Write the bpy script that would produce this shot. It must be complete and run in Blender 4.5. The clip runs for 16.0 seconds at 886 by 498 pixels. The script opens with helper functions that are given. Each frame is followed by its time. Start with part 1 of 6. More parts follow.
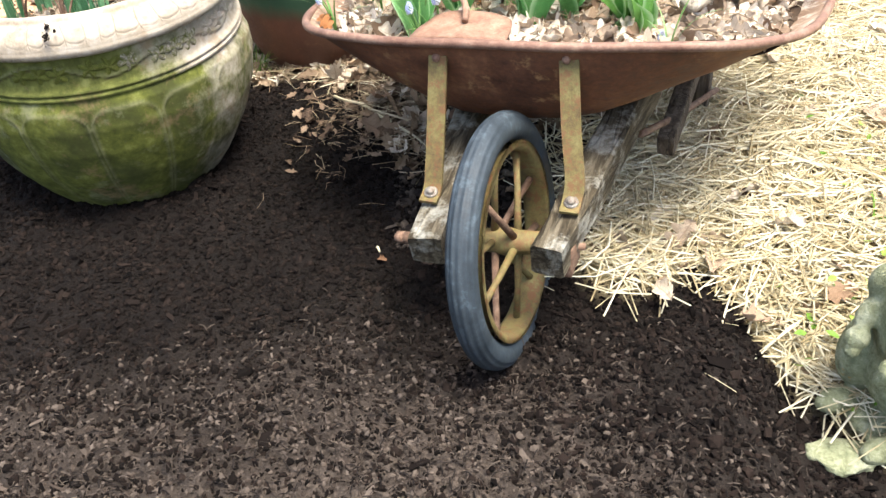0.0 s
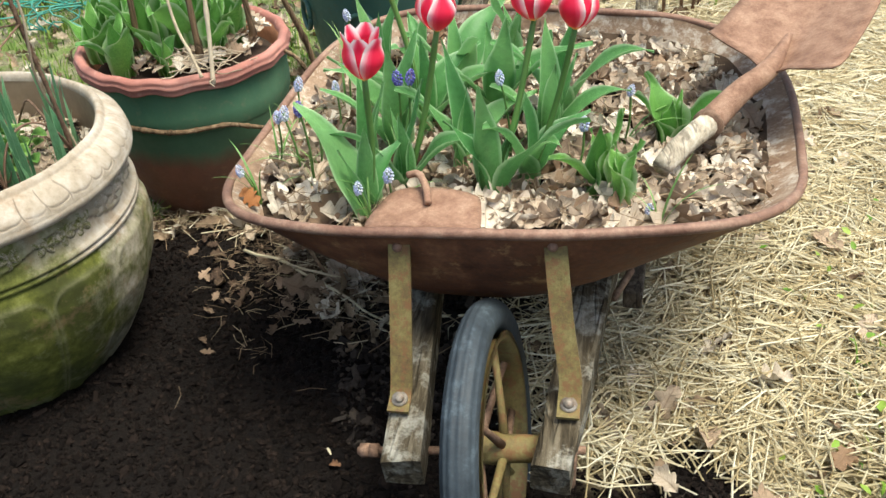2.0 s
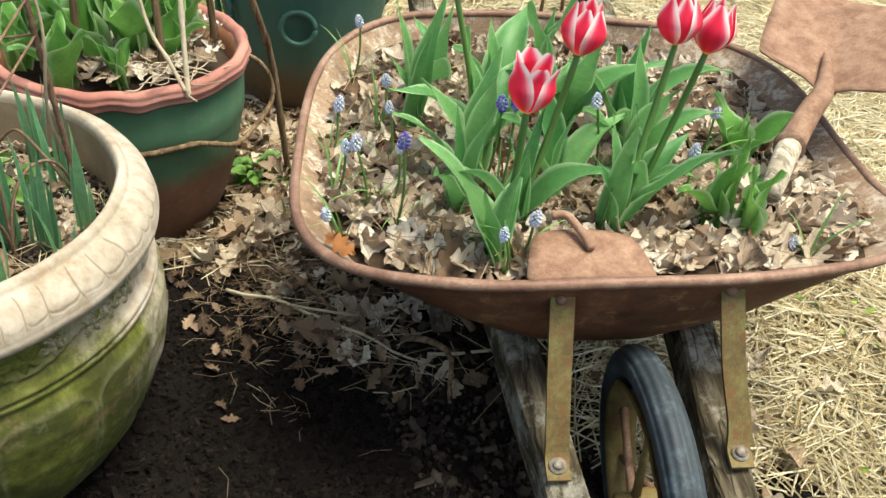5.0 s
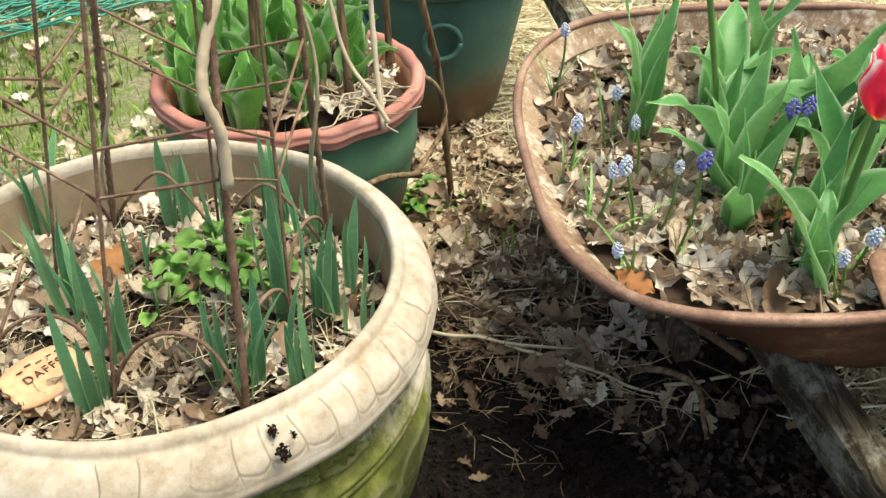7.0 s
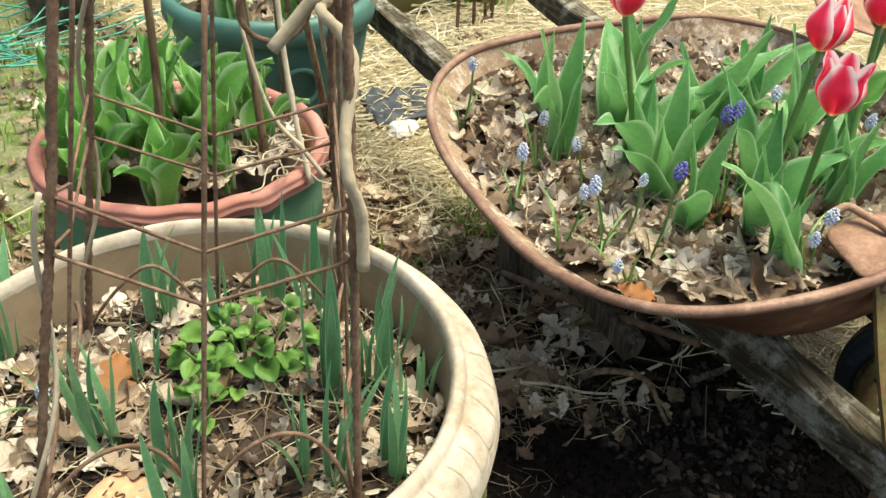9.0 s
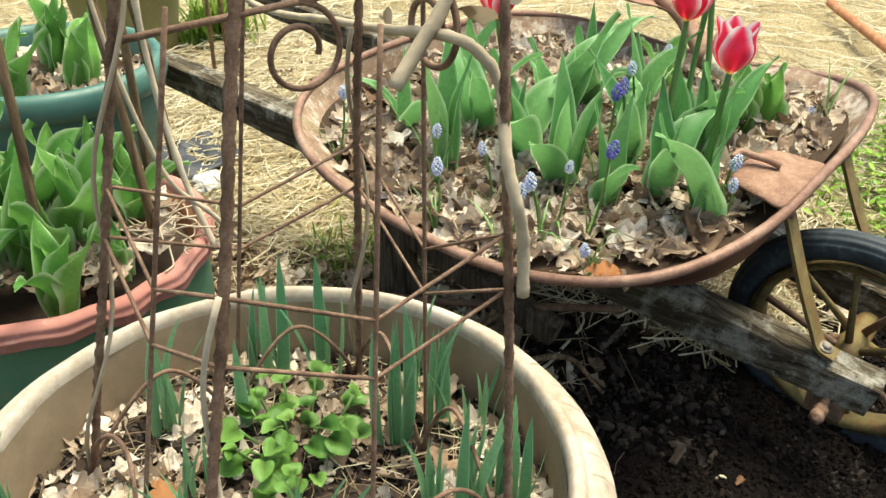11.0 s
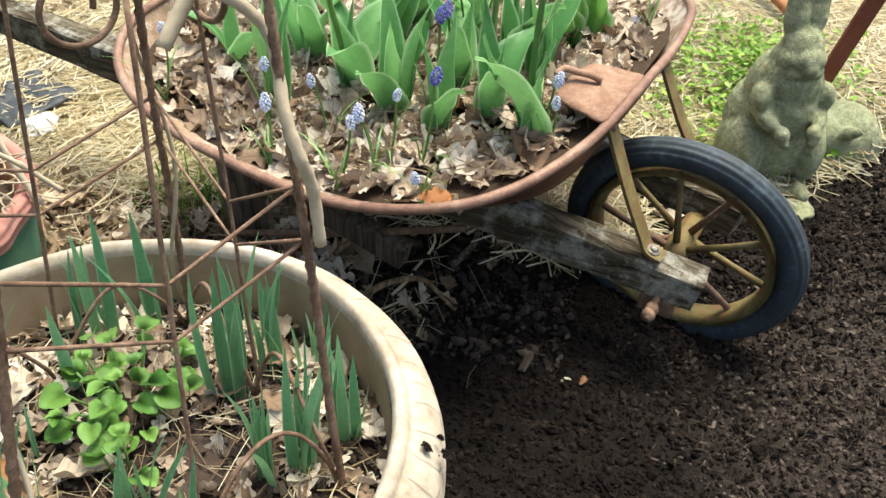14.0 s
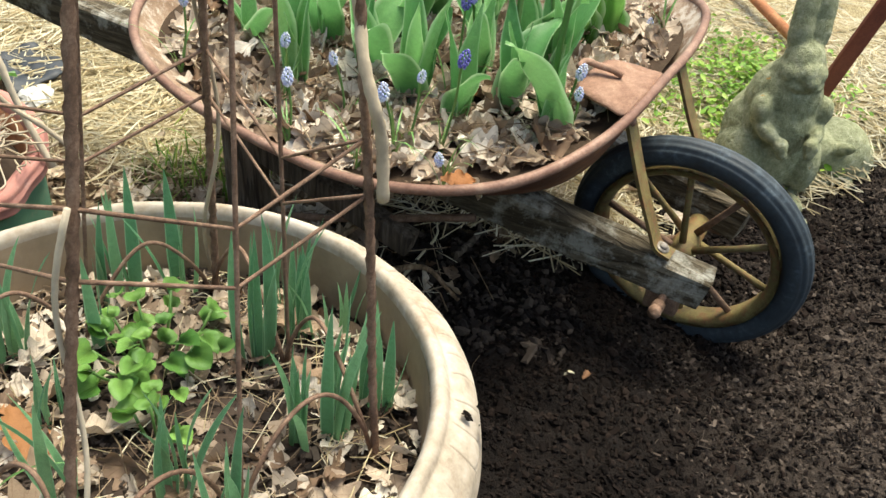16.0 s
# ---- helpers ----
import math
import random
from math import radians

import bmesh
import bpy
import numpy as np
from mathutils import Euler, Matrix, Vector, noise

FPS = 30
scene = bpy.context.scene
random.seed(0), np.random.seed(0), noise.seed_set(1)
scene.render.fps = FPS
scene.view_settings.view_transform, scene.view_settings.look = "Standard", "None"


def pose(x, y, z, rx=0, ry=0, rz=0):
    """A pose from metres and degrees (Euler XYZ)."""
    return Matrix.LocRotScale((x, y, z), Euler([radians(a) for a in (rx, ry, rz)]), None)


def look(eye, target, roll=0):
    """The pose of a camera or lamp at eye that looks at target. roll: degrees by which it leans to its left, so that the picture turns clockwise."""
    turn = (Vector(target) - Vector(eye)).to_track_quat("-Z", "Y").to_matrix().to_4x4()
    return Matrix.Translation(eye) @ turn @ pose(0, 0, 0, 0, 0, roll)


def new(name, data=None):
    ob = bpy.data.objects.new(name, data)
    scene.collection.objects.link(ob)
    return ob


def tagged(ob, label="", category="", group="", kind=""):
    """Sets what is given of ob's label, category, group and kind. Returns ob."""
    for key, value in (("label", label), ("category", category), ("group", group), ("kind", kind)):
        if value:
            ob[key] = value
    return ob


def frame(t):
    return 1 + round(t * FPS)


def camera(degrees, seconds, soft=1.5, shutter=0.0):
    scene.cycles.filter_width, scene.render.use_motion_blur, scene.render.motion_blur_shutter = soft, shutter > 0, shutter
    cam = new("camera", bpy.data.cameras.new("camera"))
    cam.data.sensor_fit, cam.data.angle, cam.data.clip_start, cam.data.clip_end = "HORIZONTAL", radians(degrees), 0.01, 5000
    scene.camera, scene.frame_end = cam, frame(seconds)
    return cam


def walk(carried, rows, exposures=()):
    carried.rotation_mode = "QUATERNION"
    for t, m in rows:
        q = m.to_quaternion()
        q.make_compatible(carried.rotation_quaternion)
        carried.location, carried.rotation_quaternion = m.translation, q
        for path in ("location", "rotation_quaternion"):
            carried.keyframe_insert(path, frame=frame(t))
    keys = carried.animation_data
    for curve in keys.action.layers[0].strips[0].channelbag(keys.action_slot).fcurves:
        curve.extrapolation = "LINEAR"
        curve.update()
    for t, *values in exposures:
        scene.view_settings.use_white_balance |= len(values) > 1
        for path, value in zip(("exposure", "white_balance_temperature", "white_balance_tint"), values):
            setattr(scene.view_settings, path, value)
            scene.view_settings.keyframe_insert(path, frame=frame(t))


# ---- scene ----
cam = camera(53.73, 16.0)
PATH = [
    (0, (0.301, 0.516, 0.909), (0.155, 2.076, -0.337), -4.6),
    (0.5, (0.308, 0.572, 0.921), (0.139, 2.166, -0.279), -5.5),
    (1, (0.282, 0.629, 0.925), (0.249, 2.248, -0.254), -4.1),
    (1.5, (0.230, 0.712, 0.943), (0.347, 2.323, -0.243), -3.1),
    (2, (0.174, 0.774, 0.960), (0.343, 2.401, -0.197), -2.5),
    (2.5, (0.135, 0.797, 0.953), (0.335, 2.406, -0.225), -1.0),
    (3, (0.097, 0.835, 0.955), (0.362, 2.418, -0.244), 2.7),
    (3.2, (0.080, 0.869, 0.946), (0.363, 2.451, -0.249), 3.4),
    (5.3, (-0.285, 1.051, 0.938), (0.458, 2.488, -0.239), 6.7),
    (5.5, (-0.311, 1.060, 0.933), (0.395, 2.518, -0.240), 5.8),
    (6, (-0.365, 1.093, 0.921), (0.235, 2.595, -0.254), 3.3),
    (6.5, (-0.416, 1.190, 0.906), (0.135, 2.708, -0.273), 0.7),
    (7, (-0.464, 1.262, 0.894), (0.225, 2.721, -0.286), 1.2),
    (7.5, (-0.542, 1.346, 0.898), (0.493, 2.615, -0.251), 3.0),
    (8, (-0.610, 1.379, 0.897), (0.607, 2.473, -0.253), 4.8),
    (8.5, (-0.654, 1.398, 0.895), (0.605, 2.460, -0.242), 5.0),
    (9, (-0.684, 1.429, 0.902), (0.500, 2.596, -0.216), 3.1),
    (9.2, (-0.682, 1.484, 0.887), (0.518, 2.635, -0.225), 0.6),
    (11.3, (-0.842, 1.687, 0.878), (0.745, 2.270, -0.193), 2.2),
    (11.5, (-0.837, 1.692, 0.873), (0.721, 2.271, -0.243), 2.2),
    (12, (-0.813, 1.685, 0.869), (0.652, 2.299, -0.348), 1.1),
    (12.5, (-0.790, 1.648, 0.881), (0.736, 2.157, -0.309), 0.0),
    (13, (-0.798, 1.619, 0.887), (0.761, 1.989, -0.312), 1.8),
    (13.5, (-0.807, 1.615, 0.890), (0.751, 1.968, -0.316), 1.7),
    (14, (-0.811, 1.625, 0.908), (0.745, 1.973, -0.302), 1.9),
    (14.5, (-0.813, 1.631, 0.931), (0.811, 2.016, -0.173), 2.3),
    (15, (-0.820, 1.639, 0.930), (0.845, 2.015, -0.114), 2.7),
    (15.5, (-0.838, 1.656, 0.900), (0.794, 1.978, -0.214), 4.1),
    (16, (-0.842, 1.682, 0.876), (0.747, 1.955, -0.310), 6.4),
]
walk(cam, [(t, look(eye, target, roll)) for t, eye, target, roll in PATH],
     exposures=[(0, 0.88, 6500, 6), (0.5, 0.56, 6500, 5), (1.5, 0.2, 6600, 2), (2.5, 0.03, 6800, -1), (5.3, 0.16, 7150, -2), (9, 0.26, 7350, -3), (12, 0.38, 7300, -1), (14.2, 0.43, 6900, 1), (15.2, 0.36, 6900, 1), (16, 0.32, 7000, 1)])

# ---- light: bright hazy spring day ----
world = bpy.data.worlds.new("sky")
scene.world = world
world.use_nodes = True
wn = world.node_tree.nodes
wbg = wn["Background"]
wsky = wn.new("ShaderNodeTexSky")
wsky.sky_type = "NISHITA"
wsky.sun_disc = False
wsky.sun_elevation, wsky.sun_rotation = radians(74), radians(120)
wsky.air_density, wsky.dust_density = 1.0, 4.0
world.node_tree.links.new(wsky.outputs["Color"], wbg.inputs["Color"])
wbg.inputs["Strength"].default_value = 0.25
sun_data = bpy.data.lights.new("sun", "SUN")
sun_data.energy, sun_data.angle, sun_data.color = 5.0, radians(30), (1.0, 0.975, 0.92)
sun = new("sun", sun_data)
SUN_FROM = Vector((math.sin(radians(120)) * math.cos(radians(74)), math.cos(radians(120)) * math.cos(radians(74)), math.sin(radians(74))))
sun.matrix_world = look(SUN_FROM * 10, (0, 0, 0))


# ---- materials ----
class Mat:
    """A small builder of node materials."""

    def __init__(self, name, rough=0.8, metal=0.0, spec=0.3):
        self.m = bpy.data.materials.new(name)
        self.m.use_nodes = True
        self.t = self.m.node_tree
        self.b = self.t.nodes["Principled BSDF"]
        self.b.inputs["Roughness"].default_value = rough
        self.b.inputs["Metallic"].default_value = metal
        self.b.inputs["Specular IOR Level"].default_value = spec
        self.c = None

    def node(self, kind, **kw):
        n = self.t.nodes.new(kind)
        for k, v in kw.items():
            n.inputs[k].default_value = v
        return n

    def link(self, a, b):
        self.t.links.new(a, b)

    def coord(self, out="Object"):
        if self.c is None:
            self.c = self.t.nodes.new("ShaderNodeTexCoord")
        return self.c.outputs[out]

    def noise(self, scale, detail=5.0, rough=0.6, stretch=None, dist=0.0):
        n = self.node("ShaderNodeTexNoise", Scale=scale, Detail=detail, Roughness=rough, Distortion=dist)
        v = self.coord()
        if stretch:
            mp = self.node("ShaderNodeMapping", Scale=stretch)
            self.link(v, mp.inputs["Vector"])
            v = mp.outputs["Vector"]
        self.link(v, n.inputs["Vector"])
        return n.outputs["Fac"]

    def ramp(self, fac, stops):
        r = self.node("ShaderNodeValToRGB")
        el = r.color_ramp.elements
        while len(el) < len(stops):
            el.new(0.5)
        for e, (p, col) in zip(el, stops):
            e.position = p
            e.color = (*col, 1) if not isinstance(col, (int, float)) else (col, col, col, 1)
        self.link(fac, r.inputs["Fac"])
        return r.outputs["Color"]

    def mix(self, fac, a, b, mode="MIX"):
        x = self.t.nodes.new("ShaderNodeMix")
        x.data_type, x.blend_type = "RGBA", mode
        for sock, v in ((x.inputs["Factor"], fac), (x.inputs["A"], a), (x.inputs["B"], b)):
            if hasattr(v, "default_value"):
                self.link(v, sock)
            elif isinstance(v, (int, float)):
                sock.default_value = v
            else:
                sock.default_value = (*v, 1)
        return x.outputs["Result"]

    def math(self, op, a, b=0.0, clamp=False):
        x = self.t.nodes.new("ShaderNodeMath")
        x.operation, x.use_clamp = op, clamp
        for sock, v in ((x.inputs[0], a), (x.inputs[1], b)):
            if hasattr(v, "default_value"):
                self.link(v, sock)
            else:
                sock.default_value = v
        return x.outputs[0]

    def island(self):
        return self.t.nodes.new("ShaderNodeNewGeometry").outputs["Random Per Island"]

    def each(self):
        return self.t.nodes.new("ShaderNodeObjectInfo").outputs["Random"]

    def attr(self, name):
        a = self.t.nodes.new("ShaderNodeAttribute")
        a.attribute_name = name
        return a

    def base(self, col):
        if hasattr(col, "default_value"):
            self.link(col, self.b.inputs["Base Color"])
        else:
            self.b.inputs["Base Color"].default_value = (*col, 1)
        return self

    def rough(self, fac):
        self.link(fac, self.b.inputs["Roughness"])
        return self

    def bump(self, height, strength=0.5, dist=0.002):
        n = self.node("ShaderNodeBump", Strength=strength, Distance=dist)
        self.link(height, n.inputs["Height"])
        self.link(n.outputs["Normal"], self.b.inputs["Normal"])
        return self

    def thin(self, amount):
        """Lets some light through, as a leaf does."""
        tr = self.node("ShaderNodeBsdfTranslucent")
        ms = self.node("ShaderNodeMixShader", Fac=amount)
        src = self.b.inputs["Base Color"]
        if src.is_linked:
            self.link(src.links[0].from_socket, tr.inputs["Color"])
        else:
            tr.inputs["Color"].default_value = src.default_value
        out = self.t.nodes["Material Output"]
        self.link(self.b.outputs[0], ms.inputs[1])
        self.link(tr.outputs[0], ms.inputs[2])
        self.link(ms.outputs[0], out.inputs["Surface"])
        return self


def mat_ground():
    k = Mat("ground_soil_straw_and_litter", 0.95, 0, 0.15)
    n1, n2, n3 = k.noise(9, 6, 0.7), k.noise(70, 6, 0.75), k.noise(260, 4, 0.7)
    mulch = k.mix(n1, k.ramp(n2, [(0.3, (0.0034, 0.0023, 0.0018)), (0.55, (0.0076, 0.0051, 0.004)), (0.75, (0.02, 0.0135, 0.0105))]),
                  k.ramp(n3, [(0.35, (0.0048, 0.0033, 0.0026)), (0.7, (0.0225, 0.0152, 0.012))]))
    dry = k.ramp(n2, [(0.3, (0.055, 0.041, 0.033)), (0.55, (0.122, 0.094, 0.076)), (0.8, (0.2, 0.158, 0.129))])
    straw = k.ramp(k.noise(60, 5, 0.7, (1, 4, 1), 0.6), [(0.3, (0.2, 0.15, 0.08)), (0.5, (0.45, 0.36, 0.2)), (0.75, (0.72, 0.63, 0.42))])
    litter = k.ramp(n2, [(0.3, (0.04, 0.028, 0.019)), (0.55, (0.15, 0.105, 0.067)), (0.8, (0.31, 0.23, 0.15))])
    grass = k.mix(k.ramp(k.noise(14, 6, 0.75), [(0.4, 0.0), (0.58, 1.0)]), k.mix(n2, (0.09, 0.16, 0.03), (0.23, 0.3, 0.09)), k.ramp(n2, [(0.3, (0.12, 0.095, 0.06)), (0.55, (0.34, 0.3, 0.2)), (0.8, (0.52, 0.48, 0.36))]))
    w = k.attr("cover")
    s = k.node("ShaderNodeSeparateColor")
    k.link(w.outputs["Color"], s.inputs[0])
    # alpha blends the near-black mulch towards the paler soil colour
    paleness = k.math("MULTIPLY", k.attr("cover").outputs["Alpha"], k.ramp(n1, [(0.3, 0.45), (0.6, 1.0)]))
    c = k.mix(paleness, mulch, dry)
    c = k.mix(s.outputs[0], c, straw)
    c = k.mix(s.outputs[1], c, litter)
    c = k.mix(s.outputs[2], c, grass)
    k.base(c)
    k.bump(k.math("ADD", n2, k.math("MULTIPLY", n3, 0.5)), 0.9, 0.016)
    return k.m


def mat_varied(name, a, b, c, rough=0.85, spec=0.25, scale=60.0, by="island", thin=0.0, stretch=None, bump=0.25, veins=False):
    k = Mat(name, rough, 0, spec)
    r = k.island() if by == "island" else k.each()
    col = k.ramp(r, [(0.0, a), (0.5, b), (1.0, c)])
    n = k.noise(scale, 4, 0.65, stretch)
    col = k.mix(1.0, col, k.ramp(n, [(0.25, 0.62), (0.75, 1.0)]), "MULTIPLY")
    if veins:
        sx = k.node("ShaderNodeSeparateXYZ")
        k.link(k.t.nodes.new("ShaderNodeUVMap").outputs["UV"], sx.inputs[0])
        off = k.math("ABSOLUTE", k.math("SUBTRACT", sx.outputs[0], 0.5))
        rib = k.ramp(off, [(0.0, 1.0), (0.05, 0.0)])
        side = k.ramp(k.math("FRACT", k.math("SUBTRACT", k.math("MULTIPLY", sx.outputs[1], 7.0), k.math("MULTIPLY", off, 3.0))), [(0.0, 0.7), (0.1, 0.0), (0.9, 0.0), (1.0, 0.7)])
        col = k.mix(k.math("MAXIMUM", rib, side), col, k.mix(0.5, col, (0.17, 0.1, 0.06)))
        n = k.math("SUBTRACT", n, k.math("MULTIPLY", k.math("MAXIMUM", rib, side), 0.5))
    k.base(col)
    if bump:
        k.bump(n, bump, 0.002)
    if thin:
        k.thin(thin)
    return k.m


def mat_rust(name, dark, mid, light, scale=14.0, rough=0.8, metal=0.15, chips=None, chip=0.52):
    k = Mat(name, rough, metal, 0.3)
    n1, n2, n3 = k.noise(scale, 6, 0.65), k.noise(scale * 7, 5, 0.7), k.noise(scale * 25, 3, 0.6)
    col = k.ramp(k.math("ADD", k.math("MULTIPLY", n1, 0.6), k.math("MULTIPLY", n2, 0.4)), [(0.33, dark), (0.5, mid), (0.66, light)])
    col = k.mix(1.0, col, k.ramp(n3, [(0.3, 0.75), (0.7, 1.0)]), "MULTIPLY")
    if chips:
        col = k.mix(k.ramp(k.noise(scale * 2.2, 7, 0.75), [(chip, 0.0), (chip + 0.1, 0.8)]), col, chips)
    k.base(col)
    k.rough(k.ramp(n2, [(0.3, rough - 0.2), (0.7, min(1, rough + 0.12))]))
    k.bump(k.math("ADD", n2, n3), 0.35, 0.0015)
    return k.m


def mat_wood(name, a, b, axis=(1, 1, 0.08), bump=0.8, lichen=0.0):
    k = Mat(name, 0.9, 0, 0.15)
    g = k.noise(90, 6, 0.7, axis, 0.3)
    big = k.noise(8, 4, 0.6)
    col = k.ramp(g, [(0.3, tuple(v * 0.35 for v in a)), (0.48, a), (0.7, b)])
    col = k.mix(1.0, col, k.ramp(big, [(0.3, 0.6), (0.7, 1.0)]), "MULTIPLY")
    split = k.noise(38, 3, 0.5, tuple(v * 0.6 for v in axis), 0.2)
    dark_groove = k.ramp(split, [(0.475, 0.0), (0.489, 0.55), (0.497, 0.55), (0.511, 0.0)])
    col = k.mix(dark_groove, col, tuple(v * 0.16 for v in a))
    if lichen:
        col = k.mix(k.ramp(k.noise(17, 6, 0.75), [(0.5, 0.0), (0.62, lichen)]), col, k.mix(g, (0.2, 0.19, 0.16), (0.5, 0.48, 0.42)))
    k.base(col).bump(k.math("SUBTRACT", g, dark_groove), bump, 0.004)
    return k.m


def mat_urn(name, green, dark=0.0):
    """Cast stone: pale where it is worn, green with algae on the body."""
    k = Mat(name, 0.9, 0, 0.2)
    n1, n2, n3 = k.noise(7, 6, 0.65), k.noise(45, 5, 0.7), k.noise(220, 3, 0.6)
    pale = k.ramp(k.math("ADD", k.math("MULTIPLY", n2, 0.55), k.math("MULTIPLY", n1, 0.45)), [(0.32, (0.2, 0.155, 0.11)), (0.46, (0.34, 0.28, 0.215)), (0.62, (0.46, 0.4, 0.34))])
    algae = k.ramp(n2, [(0.3, (0.04, 0.045, 0.008)), (0.55, (0.105, 0.112, 0.021)), (0.78, (0.2, 0.2, 0.06))])
    lo, hi = green
    side = k.math("MULTIPLY", k.attr("moss").outputs["Fac"], -0.28)
    f = k.ramp(k.math("ADD", side, k.math("ADD", k.math("MULTIPLY", n1, 0.75), k.math("MULTIPLY", n2, 0.25))), [(lo, 1.0), (hi, 0.0)])
    col = k.mix(f, pale, algae)
    col = k.mix(k.ramp(k.noise(19, 5, 0.8), [(0.64, 0.0), (0.74, 0.4)]), col, (0.09, 0.08, 0.06))
    col = k.mix(k.ramp(k.noise(8.5, 4, 0.55), [(0.48, 0.0), (0.64, 0.8 * dark)]), col, (0.036, 0.04, 0.012))
    col = k.mix(k.ramp(k.noise(15, 6, 0.75), [(0.55, 0.0), (0.68, 0.42 * min(1.0, dark))]), col, (0.28, 0.265, 0.17))
    col = k.mix(k.ramp(k.noise(13, 5, 0.75), [(0.56, 0.0), (0.68, 0.55)]), col, (0.24, 0.15, 0.085))
    worn = k.math("MULTIPLY", k.attr("worn").outputs["Fac"], k.ramp(n2, [(0.3, 0.2), (0.6, 0.8)]))
    col = k.mix(worn, col, (0.24, 0.225, 0.135))
    # Shade in rim joints and frieze hollows painted into the colour, with the cracks
    dark_groove = k.math("MULTIPLY", k.attr("dark_groove").outputs["Fac"], k.ramp(n2, [(0.3, 0.35), (0.6, 0.85)]))
    col = k.mix(dark_groove, col, (0.06, 0.042, 0.028))
    k.base(col).bump(k.math("ADD", n2, k.math("MULTIPLY", n3, 0.25)), 0.3, 0.002)
    return k.m


def mat_glaze(name, a, b, c, rough=0.35, over=None):
    """over: a second glaze that runs down or up over the first where "band" is high."""
    k = Mat(name, rough, 0, 0.5)
    n1, n2 = k.noise(5, 5, 0.6, (1, 1, 0.5)), k.noise(60, 4, 0.7)
    col = k.mix(k.ramp(n1, [(0.4, 0.0), (0.62, 1.0)]), a, b)
    col = k.mix(k.ramp(n2, [(0.55, 0.0), (0.75, 0.6)]), col, c)
    if over:
        runs = k.noise(16, 5, 0.7, (1, 1, 0.25))
        col = k.mix(k.ramp(k.math("ADD", k.attr("band").outputs["Fac"], k.math("MULTIPLY", runs, 0.6)), [(0.55, 0.0), (1.05, 1.0)]), col, over)
    k.base(col).bump(n2, 0.2, 0.002)
    k.rough(k.ramp(n2, [(0.3, rough), (0.7, rough + 0.35)]))
    return k.m


def mat_leaf(name, a, b, edge=None, rough=0.45, thin=0.25):
    """Living leaf: ribs along its length, colour varied leaf by leaf."""
    k = Mat(name, rough, 0, 0.35)
    col = k.mix(k.each(), a, b)
    n = k.noise(25, 6, 0.7)
    col = k.mix(1.0, col, k.ramp(n, [(0.25, 0.68), (0.75, 1.0)]), "MULTIPLY")
    uv = k.node("ShaderNodeTexWave", Scale=16.0, Distortion=1.5)
    uv.bands_direction = "X"
    u = k.t.nodes.new("ShaderNodeUVMap")
    k.link(u.outputs["UV"], uv.inputs["Vector"])
    col = k.mix(0.28, col, uv.outputs["Color"], "SOFT_LIGHT")
    if edge:
        sx = k.node("ShaderNodeSeparateXYZ")
        k.link(u.outputs["UV"], sx.inputs[0])
        d = k.math("ABSOLUTE", k.math("SUBTRACT", sx.outputs[0], 0.5))
        col = k.mix(k.ramp(d, [(0.4, 0.0), (0.5, 0.85)]), col, edge)
    k.base(col).bump(uv.outputs["Fac"], 0.12, 0.002)
    k.thin(thin)
    return k.m


def mat_petal():
    """Crimson flame up the middle of a petal with a white edge."""
    k = Mat("tulip_petal_red_and_white", 0.4, 0, 0.35)
    u = k.t.nodes.new("ShaderNodeUVMap")
    sx = k.node("ShaderNodeSeparateXYZ")
    k.link(u.outputs["UV"], sx.inputs[0])
    side = k.math("ABSOLUTE", k.math("SUBTRACT", sx.outputs[0], 0.5))
    n = k.node("ShaderNodeTexNoise", Scale=14.0, Detail=3.0)
    mp = k.node("ShaderNodeMapping", Scale=(3, 0.5, 1))
    k.link(u.outputs["UV"], mp.inputs["Vector"])
    k.link(mp.outputs["Vector"], n.inputs["Vector"])
    f = k.math("ADD", side, k.math("MULTIPLY", k.math("POWER", sx.outputs[1], 4.0), 0.3))
    f = k.math("ADD", f, k.math("MULTIPLY", n.outputs["Fac"], 0.08))
    col = k.ramp(f, [(0.24, (0.76, 0.022, 0.075)), (0.36, (0.84, 0.09, 0.17)), (0.46, (0.89, 0.45, 0.5)), (0.55, (0.93, 0.82, 0.8))])
    base = k.ramp(sx.outputs[1], [(0.0, 1.0), (0.12, 0.0)])
    col = k.mix(base, col, (0.8, 0.6, 0.15))
    k.base(col).bump(n.outputs["Fac"], 0.15, 0.001).thin(0.3)
    return k.m


M_GROUND = mat_ground()
M_STRAW = mat_varied("dry_straw", (0.38, 0.29, 0.15), (0.64, 0.54, 0.34), (0.84, 0.77, 0.58), 0.6, 0.3, 40)
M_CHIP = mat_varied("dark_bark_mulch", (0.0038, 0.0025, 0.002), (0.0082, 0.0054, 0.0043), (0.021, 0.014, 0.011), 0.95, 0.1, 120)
M_BARKPALE = mat_varied("greyed_bark_mulch", (0.048, 0.035, 0.028), (0.084, 0.064, 0.051), (0.118, 0.092, 0.075), 0.95, 0.1, 120)
M_BARKMID = mat_varied("dark_bark_pieces", (0.012, 0.009, 0.008), (0.03, 0.022, 0.018), (0.085, 0.065, 0.05), 0.9, 0.15, 120)
M_OAK = mat_varied("dead_oak_leaf", (0.19, 0.112, 0.066), (0.55, 0.435, 0.33), (0.86, 0.775, 0.66), 0.8, 0.25, 70, thin=0.15, bump=0.5, veins=True)
M_OAKDAMP = mat_varied("damp_oak_leaf_bits", (0.06, 0.035, 0.022), (0.14, 0.09, 0.055), (0.36, 0.25, 0.17), 0.75, 0.3, 70, thin=0.1, bump=0.5, veins=True)
